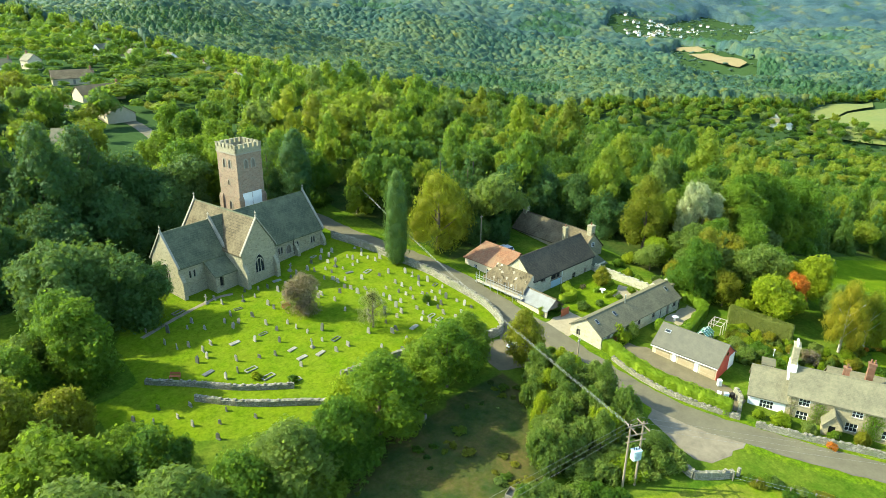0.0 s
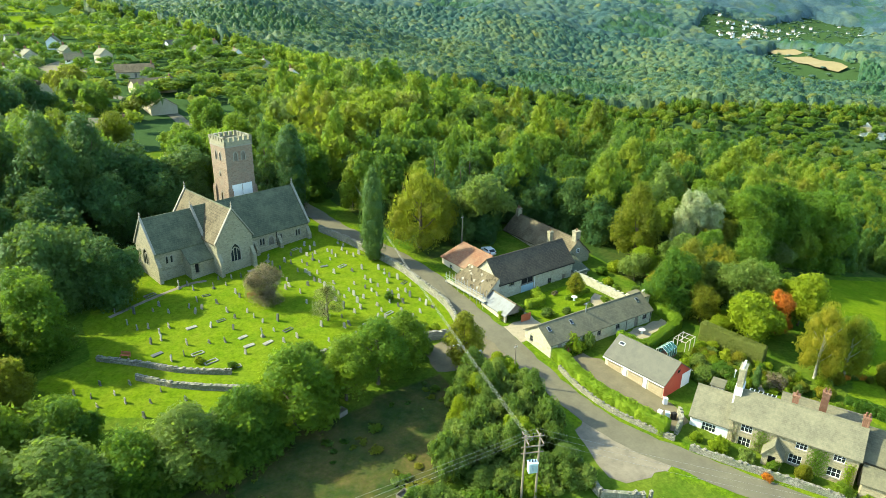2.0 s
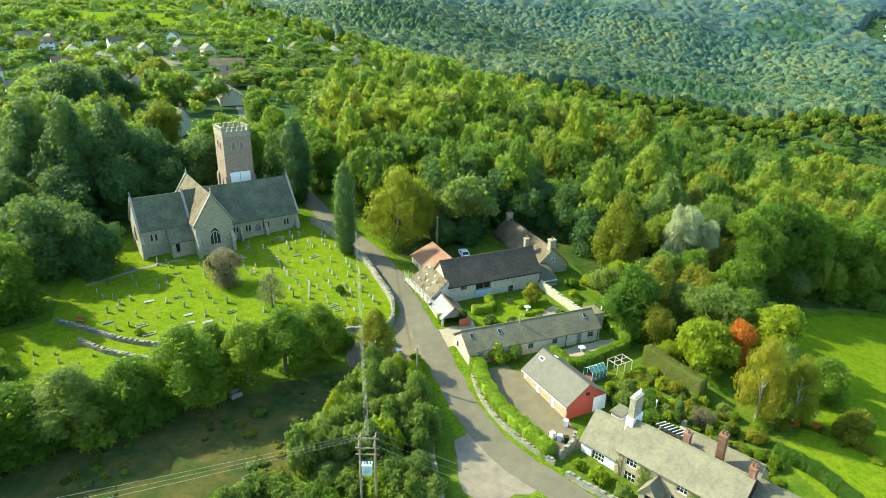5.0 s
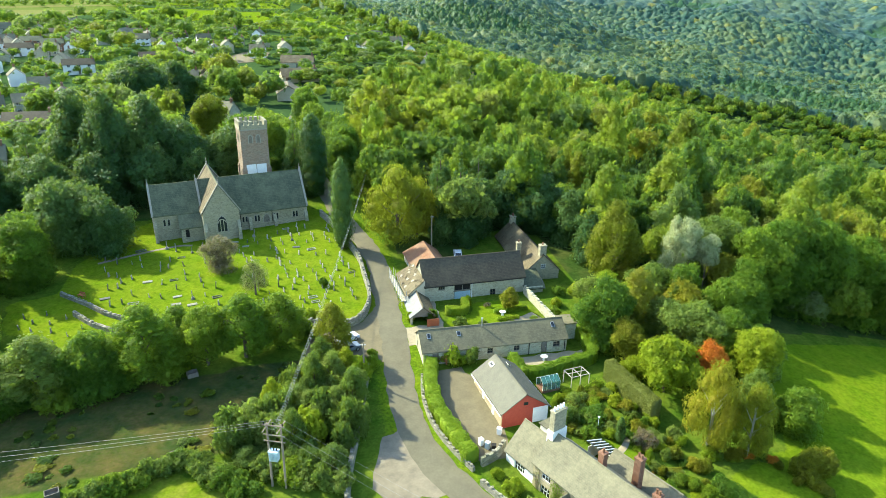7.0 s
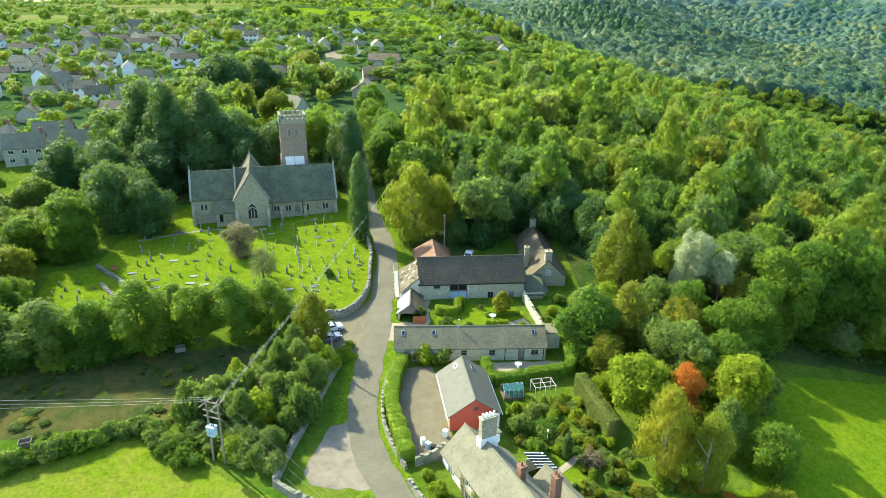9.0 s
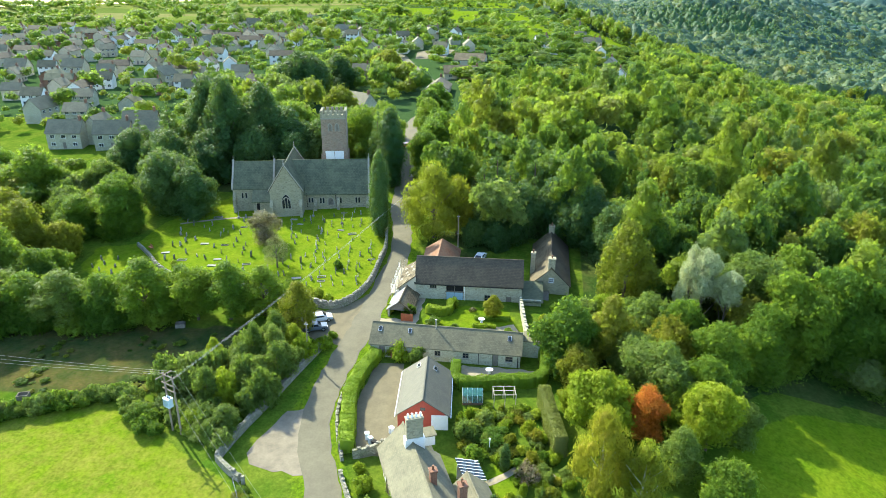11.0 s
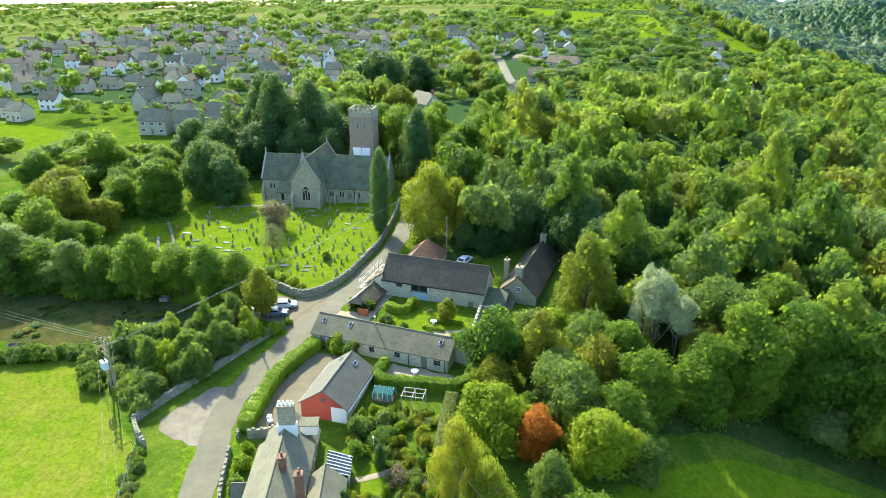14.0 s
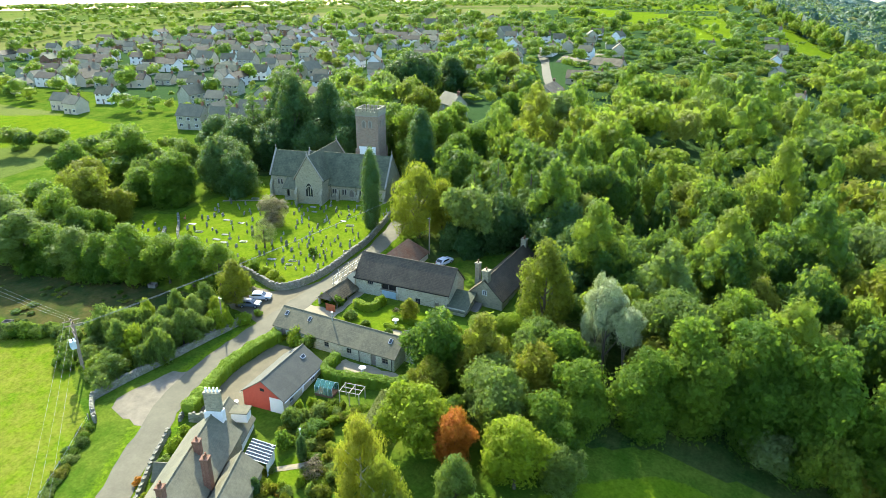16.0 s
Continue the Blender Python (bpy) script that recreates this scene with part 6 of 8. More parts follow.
def canopy(name, rng, x0, x1, y0, y1, res, gap, test, h, pines, mat, label, sprigs=0, reach=0):
    """A closed wood far off: one sheet of overlapping domed and pointed treetops over the land."""
    tx, ty = scatter(rng, x0, x1, y0, y1, gap)
    ok = test(tx, ty)
    tx, ty = tx[ok], ty[ok]
    nx, ny = int((x1 - x0) / res), int((y1 - y0) / res)
    gx, gy = np.meshgrid(x0 + np.arange(nx) * res, y0 + np.arange(ny) * res, indexing="ij")
    gx, gy = gx + rng.uniform(-0.42, 0.42, gx.shape) * res, gy + rng.uniform(-0.42, 0.42, gy.shape) * res
    top, tint = np.zeros((nx, ny)), np.zeros((nx, ny, 4), dtype=np.float32)
    tint[:] = (0.3, 0, 0, 0)
    con = pines(tx, ty)
    for i in range(len(tx)):
        r = gap * rng.uniform(0.55, 1.1) * (0.7 if con[i] else 1)
        hh = h * rng.uniform(0.72, 1.18)
        c = (np.clip(0.5 + 0.35 * math.sin(tx[i] * 0.012) * math.sin(ty[i] * 0.015) + rng.normal() * 0.25, 0, 1), rng.uniform(0.15, 0.6) if rng.random() < 0.05 else 0, 0.8 if con[i] else 0, rng.uniform(0.2, 0.6) if rng.random() < 0.12 else 0)
        heads = [(tx[i], ty[i], r, hh)]
        if not con[i]:
            for _ in range(3):
                a, g = rng.uniform(0, math.tau), r * rng.uniform(0.3, 0.65)
                heads.append((tx[i] + g * math.cos(a), ty[i] + g * math.sin(a), r * rng.uniform(0.35, 0.55), hh * rng.uniform(0.85, 1.06)))
        for cx, cy, cr, ch in heads:
            a0, a1 = max(0, int((cx - cr - x0) / res)), min(nx, int((cx + cr - x0) / res) + 2)
            b0, b1 = max(0, int((cy - cr - y0) / res)), min(ny, int((cy + cr - y0) / res) + 2)
            d = np.hypot(gx[a0:a1, b0:b1] - cx, gy[a0:a1, b0:b1] - cy) / cr
            z = ch - cr * 1.6 * d if con[i] else ch - cr * (1 - np.sqrt(np.clip(1 - d * d, 0, 1))) * 1.1
            z = np.where(d < 1, z, 0)
            win = z > top[a0:a1, b0:b1]
            top[a0:a1, b0:b1][win] = z[win]
            tint[a0:a1, b0:b1][win] = c
    used = test(gx, gy)
    gz = height(gx.ravel(), gy.ravel()).reshape(nx, ny) + np.where(used, np.maximum(top, h * 0.5), -1.5) + rng.uniform(-0.04, 0.04, top.shape) * h
    cell = used[:-1, :-1] | used[1:, :-1] | used[:-1, 1:] | used[1:, 1:]
    idx = np.arange(nx * ny).reshape(nx, ny)
    quads = np.stack([idx[:-1, :-1][cell], idx[1:, :-1][cell], idx[1:, 1:][cell], idx[:-1, 1:][cell]], 1)
    keep = np.unique(quads)
    back = np.zeros(nx * ny, dtype=int)
    back[keep] = np.arange(len(keep))
    co = np.stack([gx.ravel(), gy.ravel(), gz.ravel()], 1)[keep]
    faces, tone = back[quads], tint.reshape(-1, 4)[keep]
    if sprigs:
        # leaf clumps that stand out of the nearer treetops
        d = np.hypot(co[:, 0] - 80, co[:, 1] + 20)
        ok = np.where((d < reach) & used.ravel()[keep] & (top.ravel()[keep] > h * 0.55))[0]
        p = 1 / d[ok]
        at = rng.choice(ok, sprigs, p=p / p.sum())
        mid = co[at] + rng.uniform(-0.5, 0.5, (sprigs, 3)) * np.array([res, res, 1.2]) + np.array([0, 0, 0.3])
        nn = rng.normal(size=(sprigs, 3)) * 0.6 + np.array([0, 0, 0.8])
        nn /= np.linalg.norm(nn, axis=1, keepdims=True)
        t = np.cross(nn, rng.normal(size=nn.shape))
        t /= np.linalg.norm(t, axis=1, keepdims=True)
        b = np.cross(nn, t)
        k = rng.uniform(0.55, 1.3, (sprigs, 1)) * (0.7 + d[at][:, None] / 1400)
        q = np.stack([mid - t * k, mid + b * k * 0.8 - nn * k * 0.25, mid + t * k, mid - b * k * 0.8 - nn * k * 0.25], 1).reshape(-1, 3)
        faces = np.concatenate([faces, np.arange(sprigs * 4).reshape(-1, 4) + len(co)])
        co = np.concatenate([co, q])
        tone = np.concatenate([tone, np.repeat(np.clip(tone[at] + rng.normal(size=(sprigs, 1)) * np.array([0.16, 0, 0, 0]), 0, 1), 4, axis=0)])
    me = raw_mesh(name, co, faces, None)
    at = me.color_attributes.new("tint", "FLOAT_COLOR", "POINT")
    at.data.foreach_set("color", tone.astype(np.float32).ravel())
    me.materials.append(mat)
    return tagged(new(name, me), label, "woodland", kind="stuff")


def woods():
    rng = np.random.default_rng(11)
    unit = lambda n, k, size, sub: [crown_arrays(rng, lobes_round(rng, k), n, size, sub) for _ in range(5)]
    cones = lambda n, tiers, size, sub: [crown_arrays(rng, lobes_cone(rng, tiers), n, size, sub, stretch=(1, 1, 0.9), hang=0.3) for _ in range(3)]
    near = (unit(1450, 26, 0.078, BALL1) + [crown_arrays(rng, [(a * 3, b * 3, c * 2.9 - 1.45, d * 3) for a, b, c, d in lobes_tall(rng)], 1250, 0.086, BALL1) for _ in range(2)], cones(1000, 8, 0.026, BALL1))
    part_way = (unit(320, 7, 0.13, BALL1) + [crown_arrays(rng, [(a * 3, b * 3, c * 2.9 - 1.45, d * 3) for a, b, c, d in lobes_tall(rng)][::2], 340, 0.13, BALL1) for _ in range(2)], cones(280, 5, 0.045, BALL1))
    mid = (unit(70, 0, 0.18, BALL1), cones(60, 3, 0.085, BALL1))
    plain_lobes = lambda: [(0, 0, 0.05, 0.72), (rng.uniform(-0.5, 0.5), rng.uniform(-0.5, 0.5), 0.2, 0.5)]
    far = ([crown_arrays(rng, plain_lobes(), 8, 0.25, BALL1) for _ in range(4)], cones(4, 2, 0.08, BALL1))

    def run(name, x0, x1, y0, y1, step, test, temps, mat, label, hh, con, autumn):
        x, y = scatter(rng, x0, x1, y0, y1, step)
        keep = test(x, y)
        x, y = x[keep], y[keep]
        n = len(x)
        c = rng.random(n) < con(x, y)
        h = hh(x, y) * rng.uniform(0.55, 1.25, n)
        r = np.where(c, h * rng.uniform(0.2, 0.26, n), np.maximum(step * (0.62 if step < 12 else 0.66), h * 0.3) * rng.uniform(0.75, 1.3, n))
        plant_mass(name, rng, x, y, h, r, temps, c, mat, label, autumn)

    eye = np.array((80.0, -20.0))
    south = [(0, 0), (60, -30), (110, -34), (157, -20), (185, 0)]
    dist = lambda x, y: near_line(x, y, south)
    in_wood = lambda x, y: (inside(x, y, WOODS[0]) | inside(x, y, WOODS[1]) & (y > 150)) & clear_of_things(x, y)
    hn = lambda x, y: 15.5 + 3.0 * sstep(145, 165, x) - 5 * sstep(30, 0, np.minimum(dist(x, y) - 60, 30)) + 0 * x
    some = lambda p: (lambda x, y: np.where(np.sin(x * 0.045 + 1) * np.sin(y * 0.04 + 2) > 0.35, 0.65, p))
    run("near_wood", 60, 360, 30, 330, 7.2, lambda x, y: in_wood(x, y) & (dist(x, y) < 152), near, M_WOODS, "dense mixed wood of green broadleaf trees and conifers", hn, some(0.12), 0.17)
    run("edge_wood", 20, 480, 20, 420, 8.4, lambda x, y: in_wood(x, y) & (dist(x, y) >= 152) & (dist(x, y) < 320), part_way, M_WOODS, "dense mixed wood at the plateau edge", lambda x, y: 16 + 0 * x, some(0.14), 0.17)
    run("slope_wood", 60, 900, 20, 760, 10.5, lambda x, y: in_wood(x, y) & (dist(x, y) >= 320) & (dist(x, y) < 690), mid, M_WOODS, "dense broadleaf wood falling to the valley", lambda x, y: 16 + 0 * x, some(0.06), 0.1)
    open_land = lambda x, y: in_any(x, y, CLEARINGS) | in_any(x, y, FIELDS)
    wooded = lambda x, y: (dist(x, y) < 690) & (inside(x, y, WOODS[0]) | inside(x, y, WOODS[1]) & (y > 150))
    side = lambda x, y: (x > 190 + 0.08 * y - 0.5 * np.clip(y - 520, 0, 260) + 18 * np.sin(y * 0.035) + 9 * np.sin(y * 0.11 + x * 0.05)) & (y > 0.2 * x) & ~open_land(x, y)
    pines = lambda x, y: np.sin(x * 0.009 + 2) * np.sin(y * 0.012) > 0.6
    nearest = lambda x, y: side(x, y) & (dist(x, y) > 330) & (dist(x, y) < 1550) & ~wooded(x, y)
    def front(x, y):
        d = dist(x, y)
        ux, uy = (x - eye[0]) / d * 16, (y - eye[1]) / d * 16
        return (nearest(x + ux, y + uy) & ~nearest(x - ux * 0.4, y - uy * 0.4)) | (nearest(x + 16, y) & ~nearest(x - 8, y))
    run("edge_wood", 60, 1200, 100, 1600, 7.5, lambda x, y: front(x, y) & (dist(x, y) < 1500) & (dist(x, y) > 320), mid, M_WOODS, "trees along the front of the valley wood", lambda x, y: 19 + 0 * x, some(0.1), 0.1)
    canopy("valley_wood", rng, 80, 1600, 200, 1700, 2.3, 8.6, nearest, 19, pines, M_HAZYWOODS, "far wooded valley side of rounded treetops", 80000, 1150)
    canopy("valley_wood", rng, 60, 3000, 300, 3000, 6.0, 15, lambda x, y: side(x, y) & (dist(x, y) > 1540) & (dist(x, y) < 2950), 22, pines, M_HAZYMIDHILL, "farther wooded hillsides with haze-tinted treetops")
    canopy("far_hill_wood", rng, 1000, 4600, 300, 4400, 17, 36, lambda x, y: side(x, y) & (dist(x, y) > 2930) & (dist(x, y) < 4700), 24, pines, M_HAZYHILLS, "distant wooded hills tinted blue for haze")
    x, y = scatter(rng, 1240, 3000, 590, 1660, 24)
    keep = in_any(x, y, CLEARINGS[1:]) & ~in_any(x, y, STUBBLE) & (rng.random(len(x)) < 0.75)
    x, y = x[keep], y[keep]
    h = rng.uniform(5, 11, len(x))
    plant_mass("valley_trees", rng, x, y, h, h * rng.uniform(0.6, 1.1, len(x)), far, rng.random(len(x)) < 0.1, M_HAZYMIDHILL, "low trees and hedges round the far valley houses", 0.05)
    houses = WEST_HOUSES + NORTH_HOUSES + MORE_HOUSES

    def off_houses(x, y, d):
        ok = np.ones(len(x), dtype=bool)
        for hx, hy in houses:
            ok &= np.hypot(x - hx, y - hy) > d
        return ok

    upper = [(34, 236), (60, 246), (78, 236), (118, 262), (150, 300), (196, 540), (150, 520), (120, 470), (92, 440), (78, 400), (74, 320), (40, 300), (30, 262)]
    upper_west = [(-22, 152), (26, 153), (30, 176), (24, 214), (22, 262), (30, 300), (10, 330), (-14, 290), (-24, 210)]
    run("upper_wood", -30, 210, 150, 560, 9.5, lambda x, y: (inside(x, y, upper) | inside(x, y, upper_west)) & off_houses(x, y, 11) & (near_line(x, y, LANE) > 8) & ~in_any(x, y, FIELDS) & (rng.random(len(x)) < 0.86), (unit(280, 8, 0.14, BALL1), part_way[1]), M_WOODS, "trees standing round the upper village houses", lambda x, y: 15 - 7 * sstep(240, 300, y) * sstep(20, 50, x), some(0.15), 0.12)
    # trees and hedges among the village houses and fields
    x, y = scatter(rng, -420, 190, 150, 720, 9.6)
    grove = (x > -150) & (y > 430) & (np.sin(x * 0.03 + y * 0.011) + np.sin(y * 0.027) > -0.5)
    keep = (inside(x, y, VILLAGE) | grove | (rng.random(len(x)) < 0.03)) & ~in_any(x, y, FIELDS) & off_houses(x, y, 7.5) & (rng.random(len(x)) < np.where(grove, 0.92, np.where(x < -110, 0.55, 0.8))) & (near_line(x, y, LANE) > 7) & ~((x > -70) & (x < 60) & (y < 160)) & ~((x < -60) & (y < 158))
    x, y = x[keep], y[keep]
    n = len(x)
    h = rng.uniform(3.5, 9, n) * np.where(rng.random(n) < 0.2, 1.8, 1) * np.where((x > 30) & (y > 260), 0.9, np.where(y > 430, 1.2, 1))
    plant_mass("village_trees", rng, x, y, h, np.maximum(h * rng.uniform(0.36, 0.55, n), np.where((x > -20) & (y > 230), rng.uniform(2.8, 4.4, n), 0)), mid, rng.random(n) < 0.1, M_WOODS, "garden trees and hedges between the village houses", 0.1, 0.22)
    # hedgerow trees and scrub west of the graveyard
    x, y = scatter(rng, -150, 20, 40, 152, 7.5)
    keep = (np.sin(x * 0.09 + y * 0.03) + np.sin(y * 0.13 - 0.8) + rng.normal(size=len(x)) * 0.35 > 0.15) & ~inside(x, y, CHURCHYARD) & ~inside(x, y, LOWER_LAWN) & ~inside(x, y, PADDOCK) & ~inside(x, y, WEST_FIELD) & ~((x > 10) & (y < 100)) & ~((y > 118) & (x > -12)) & ~((x > -40) & (y > 134)) & ~in_any(x, y, FIELDS[4:6]) & ~((x < -75) & (y > 128))
    x, y = x[keep], y[keep]
    n = len(x)
    h = rng.uniform(5, 11.5, n)
    plant_mass("hedgerow_scrub", rng, x, y, h, h * rng.uniform(0.4, 0.56, n), (unit(420, 11, 0.13, BALL1), part_way[1]), rng.random(n) < 0.06, M_WOODS, "hedgerow trees and scrub west of the graveyard", 0.1)
    # brambles and tussocks in the paddock
    x, y = scatter(rng, 4, 66, 41, 60, 2.1)
    keep = inside(x, y, PADDOCK) & (np.sin(x * 0.35 + y * 0.2) + np.sin(y * 0.6 - x * 0.13) + rng.normal(size=len(x)) * 0.6 > 0.7)
    x, y = x[keep], y[keep]
    n = len(x)
    h = rng.uniform(0.35, 1.1, n)
    plant_mass("paddock_scrub", rng, x, y, h, h * rng.uniform(0.8, 1.5, n), (unit(70, 2, 0.2, BALL1), mid[1]), rng.random(n) < 0, M_WOODS, "low brambles and tussocks in the rough paddock", 0.3)
    # field hedges and copses on the plain
    xs, ys = [], []
    for (ax, ay), (bx, by) in (((-420, 250), (-700, 560)), ((-340, 530), (-900, 620)), ((-130, 640), (-420, 900)), ((30, 580), (190, 620)), ((20, 680), (190, 740)), ((-330, 520), (-560, 900)), ((-560, 380), (-1000, 430)), ((-700, 560), (-620, 860)),
                               ((-1000, 430), (-1500, 900)), ((-900, 620), (-1500, 1250)), ((-160, 165), (-420, 250)), ((-180, 95), (-520, 180)), ((190, 560), (230, 900)), ((110, 500), (40, 700)), ((-600, 1200), (-1500, 1400))):
        L = math.hypot(bx - ax, by - ay)
        for t in np.arange(0, 1, 3.4 / L):
            if rng.random() < 0.9:
                xs.append(ax + (bx - ax) * t + rng.normal() * 1.2)
                ys.append(ay + (by - ay) * t + rng.normal() * 1.2)
    for ring in FIELDS[:4] + FIELDS[6:]:
        for (ax, ay), (bx, by) in zip(ring, ring[1:] + ring[:1]):
            for t in np.arange(0, 1, 3.6 / math.hypot(bx - ax, by - ay)):
                xs.append(ax + (bx - ax) * t + rng.normal() * 1.5)
                ys.append(ay + (by - ay) * t + rng.normal() * 1.5)
    for _ in range(34):
        cx, cy = rng.uniform(-1000, -250), rng.uniform(520, 1100)
        if in_any(np.array([cx]), np.array([cy]), FIELDS)[0]:
            continue
        for _ in range(rng.integers(6, 30)):
            xs.append(cx + rng.normal() * 18)
            ys.append(cy + rng.normal() * 9)
    for _ in range(900):
        a, d = rng.uniform(1.45, 2.75), rng.uniform(1010, 1180)
        xs.append(d * math.cos(a))
        ys.append(d * math.sin(a))
    x, y = np.array(xs), np.array(ys)
    n = len(x)
    h = np.where(rng.random(n) < 0.22, rng.uniform(8, 14, n), rng.uniform(3.0, 5.5, n))
    h = np.where(np.hypot(x, y) > 950, rng.uniform(7, 13, n), h)
    plant_mass("field_hedges", rng, x, y, h, np.maximum(2.4, h * 0.52), far, rng.random(n) < 0.03, M_WOODS, "hedgerows and copses between the far fields", 0.05, 0.25)


woods()


# ---- village ----
def house_template(x, y, turn, L, W, eave, ridge, wall, roofmat, label, name="house", rows=2, stack=M_BRICK, porch=True):
    root = thing(name, pose(x, y, ground(x, y), 0, 0, turn), label, "house", "village houses")
    half, h0 = W / 2, -1.5
    s = Shape().upright([(-half, h0), (half, h0), (half, eave), (0, ridge), (-half, eave)], -L / 2, L / 2, pose(0, 0, 0, 0, 0, 90))
    part("wall", s, wall, root)
    for side in (-1, 1):
        part("roof_slope", Shape().roof(-L / 2 - 0.3, L / 2 + 0.3, half, eave + 0.02, ridge + 0.02, 0.4, 0.14, side), roofmat, root)
    if rows == 0:
        return root
    chimney(root, Matrix(), L / 2 - 0.8, 0.0, ridge - 1.2, ridge + 1.3, 0.7, 0.9, stack, 1)
    for side in (-1, 1):
        for r in range(rows):
            z = 0.9 + 2.5 * r
            for k in range(3):
                if r == 0 and k == 1 and porch:
                    if side < 0:
                        d = part("door", Shape().box(-0.5, -0.05, 0, 0.5, 0.0, 2.05), M_OLDTIMBER, root, "", pose(0, side * half, 0))
                    continue
                w, h = 1.5, 1.15
                fx = (k - 1) * L * 0.32
                f = Shape().box(-w / 2, -0.06, z, -w / 2 + 0.09, 0.06, z + h).box(w / 2 - 0.09, -0.06, z, w / 2, 0.06, z + h).box(-w / 2 + 0.09, -0.06, z, w / 2 - 0.09, 0.06, z + 0.09)
                f.box(-w / 2 + 0.09, -0.06, z + h - 0.09, w / 2 - 0.09, 0.06, z + h).box(-0.04, -0.06, z + 0.09, 0.04, 0.06, z + h - 0.09)
                win = part("window", f, M_WHITEPAINT, root, "", pose(fx, side * half, 0))
                part("pane", Shape().box(-w / 2 + 0.05, -0.03, z + 0.05, w / 2 - 0.05, 0.03, z + h - 0.05), M_GLASS, win)
    return root


def village():
    tail = "on the village slope"
    kinds = [
        house_template(-30, 161, 20, 11, 7, 5.2, 8.8, M_BARNSTONE, M_COTROOF, "large pale stone house with slate roof " + tail),
        house_template(-66, 300, 100, 8.5, 6.5, 4.6, 7.4, M_WHITE, M_GREYSLATE, "white rendered house with grey slate roof " + tail),
        house_template(-64, 190, 15, 8.5, 6.6, 4.6, 7.2, M_BARNSTONE, M_COTROOF, "grey rendered house with pale slate roof " + tail),
        house_template(68, 296, 10, 17, 9.5, 2.7, 5.8, M_CREAM, M_STONETILE, "low bungalow with brown tiled roof above the wood", rows=1),
        house_template(-210, 271, 12, 14, 6.6, 4.7, 7.0, M_WHITE, M_BARNROOF, "white terrace row with dark tiled roof " + tail),
        house_template(-250, 330, 10, 12, 6.6, 4.6, 7.0, M_BRICK, M_SLATE, "red brick terrace row with slate roof " + tail),
    ]
    kinds += [
        house_template(-230, 300, 12, 9.5, 6.8, 2.8, 5.4, M_BARNSTONE, M_SLATE, "grey bungalow with dark slate roof " + tail, rows=1),
        house_template(-205, 340, 12, 15, 6.8, 4.4, 6.8, M_CREAM, M_BARNROOF, "cream terrace row with brown tiled roof " + tail, rows=1),
        house_template(-150, 262, 100, 8, 6.6, 4.4, 7.2, M_CREAM, M_COTROOF, "cream gabled house with pale slate roof " + tail, rows=1),
    ]
    rng = random.Random(31)
    put = [(-30, 161), (-66, 300), (-64, 190), (68, 296), (-210, 271), (-250, 330), (-230, 300), (-205, 340), (-150, 262)]

    def place(x, y, kind, turn):
        put.append((x, y))
        copy_thing(kinds[kind], pose(x, y, ground(x, y), 0, 0, turn))

    for x, y, turn in ((-18, 164, 15), (-40, 168, 100), (-28, 174, 20), (-46, 160, 10)):
        place(x, y, 0, turn)
    for x, y in WEST_HOUSES:
        k = rng.choice((0, 1, 2, 2, 2, 8)) if x > -150 else rng.choice((2, 2, 1, 4, 4, 5, 0))
        place(x, y, k, 12 + rng.choice((0, 90)) + rng.uniform(-12, 12))
    for x, y in NORTH_HOUSES:
        k = 3 if (x, y) in ((68, 338), (63, 258)) else rng.choice((1, 1, 1, 2, 0)) if x > -20 else rng.choice((1, 2, 2, 0, 1))
        k = 0 if (x, y) == (40, 211) else k
        place(x, y, k, -32 if (x, y) == (40, 211) else rng.choice((0, 90)) + rng.uniform(-25, 25))
    for x, y in MORE_HOUSES:
        if min(math.hypot(x - a, y - b) for a, b in put) > 11:
            place(x, y, rng.choice((6, 6, 7, 8, 8)) if x < -60 else rng.choice((1, 6, 8)), 12 + rng.choice((0, 0, 90)) + rng.uniform(-10, 10))
    # streets between them
    for _ in range(2500):
        x, y = rng.uniform(-345, 30), rng.uniform(205, 500)
        if x > -60 and y > 330 and rng.random() < 0.5:
            continue
        if not bool(inside(x, y, VILLAGE)) or min(math.hypot(x - a, y - b) for a, b in put) < 12.8 or float(near_line(x, y, LANE)) < 14 or math.hypot(x - 20, y - 222) < 27:
            continue
        place(x, y, rng.choice((2, 4, 5, 6, 6, 7, 7, 8, 8, 8)), 12 + rng.choice((0, 0, 90)) + rng.uniform(-10, 10))
        if len(put) > 240:
            break
    # white houses far off in the valley
    far = []
    for k in range(90):
        u = rng.random()
        far.append((1960 + 900 * u * u + rng.gauss(0, 70), 1270 + 240 * u + rng.gauss(0, 70)))
    tiny = house_template(2130, 1350, 30, 11, 8, 5, 8.5, M_WHITE, M_GREYSLATE, "white house with grey roof far down the valley", rows=0)
    farm = [(742, 313), (752, 302), (757, 318)]
    for x, y in far + farm:
        copy_thing(tiny, pose(x, y, ground(x, y), 0, 0, rng.uniform(0, 180)))


village()
ribbon("upper_road", smooth_line([(28, 352), (0, 420), (-40, 520), (-90, 640)], 4), 5.5, 0.12, M_ASPHALT, "pale asphalt road climbing through the village", "road")
patch("cul_de_sac", [(34, 352), (30, 380), (40, 400), (52, 392), (50, 356)], 0.15, M_DRIVE, "pale tarmac turning place between white houses", "road")


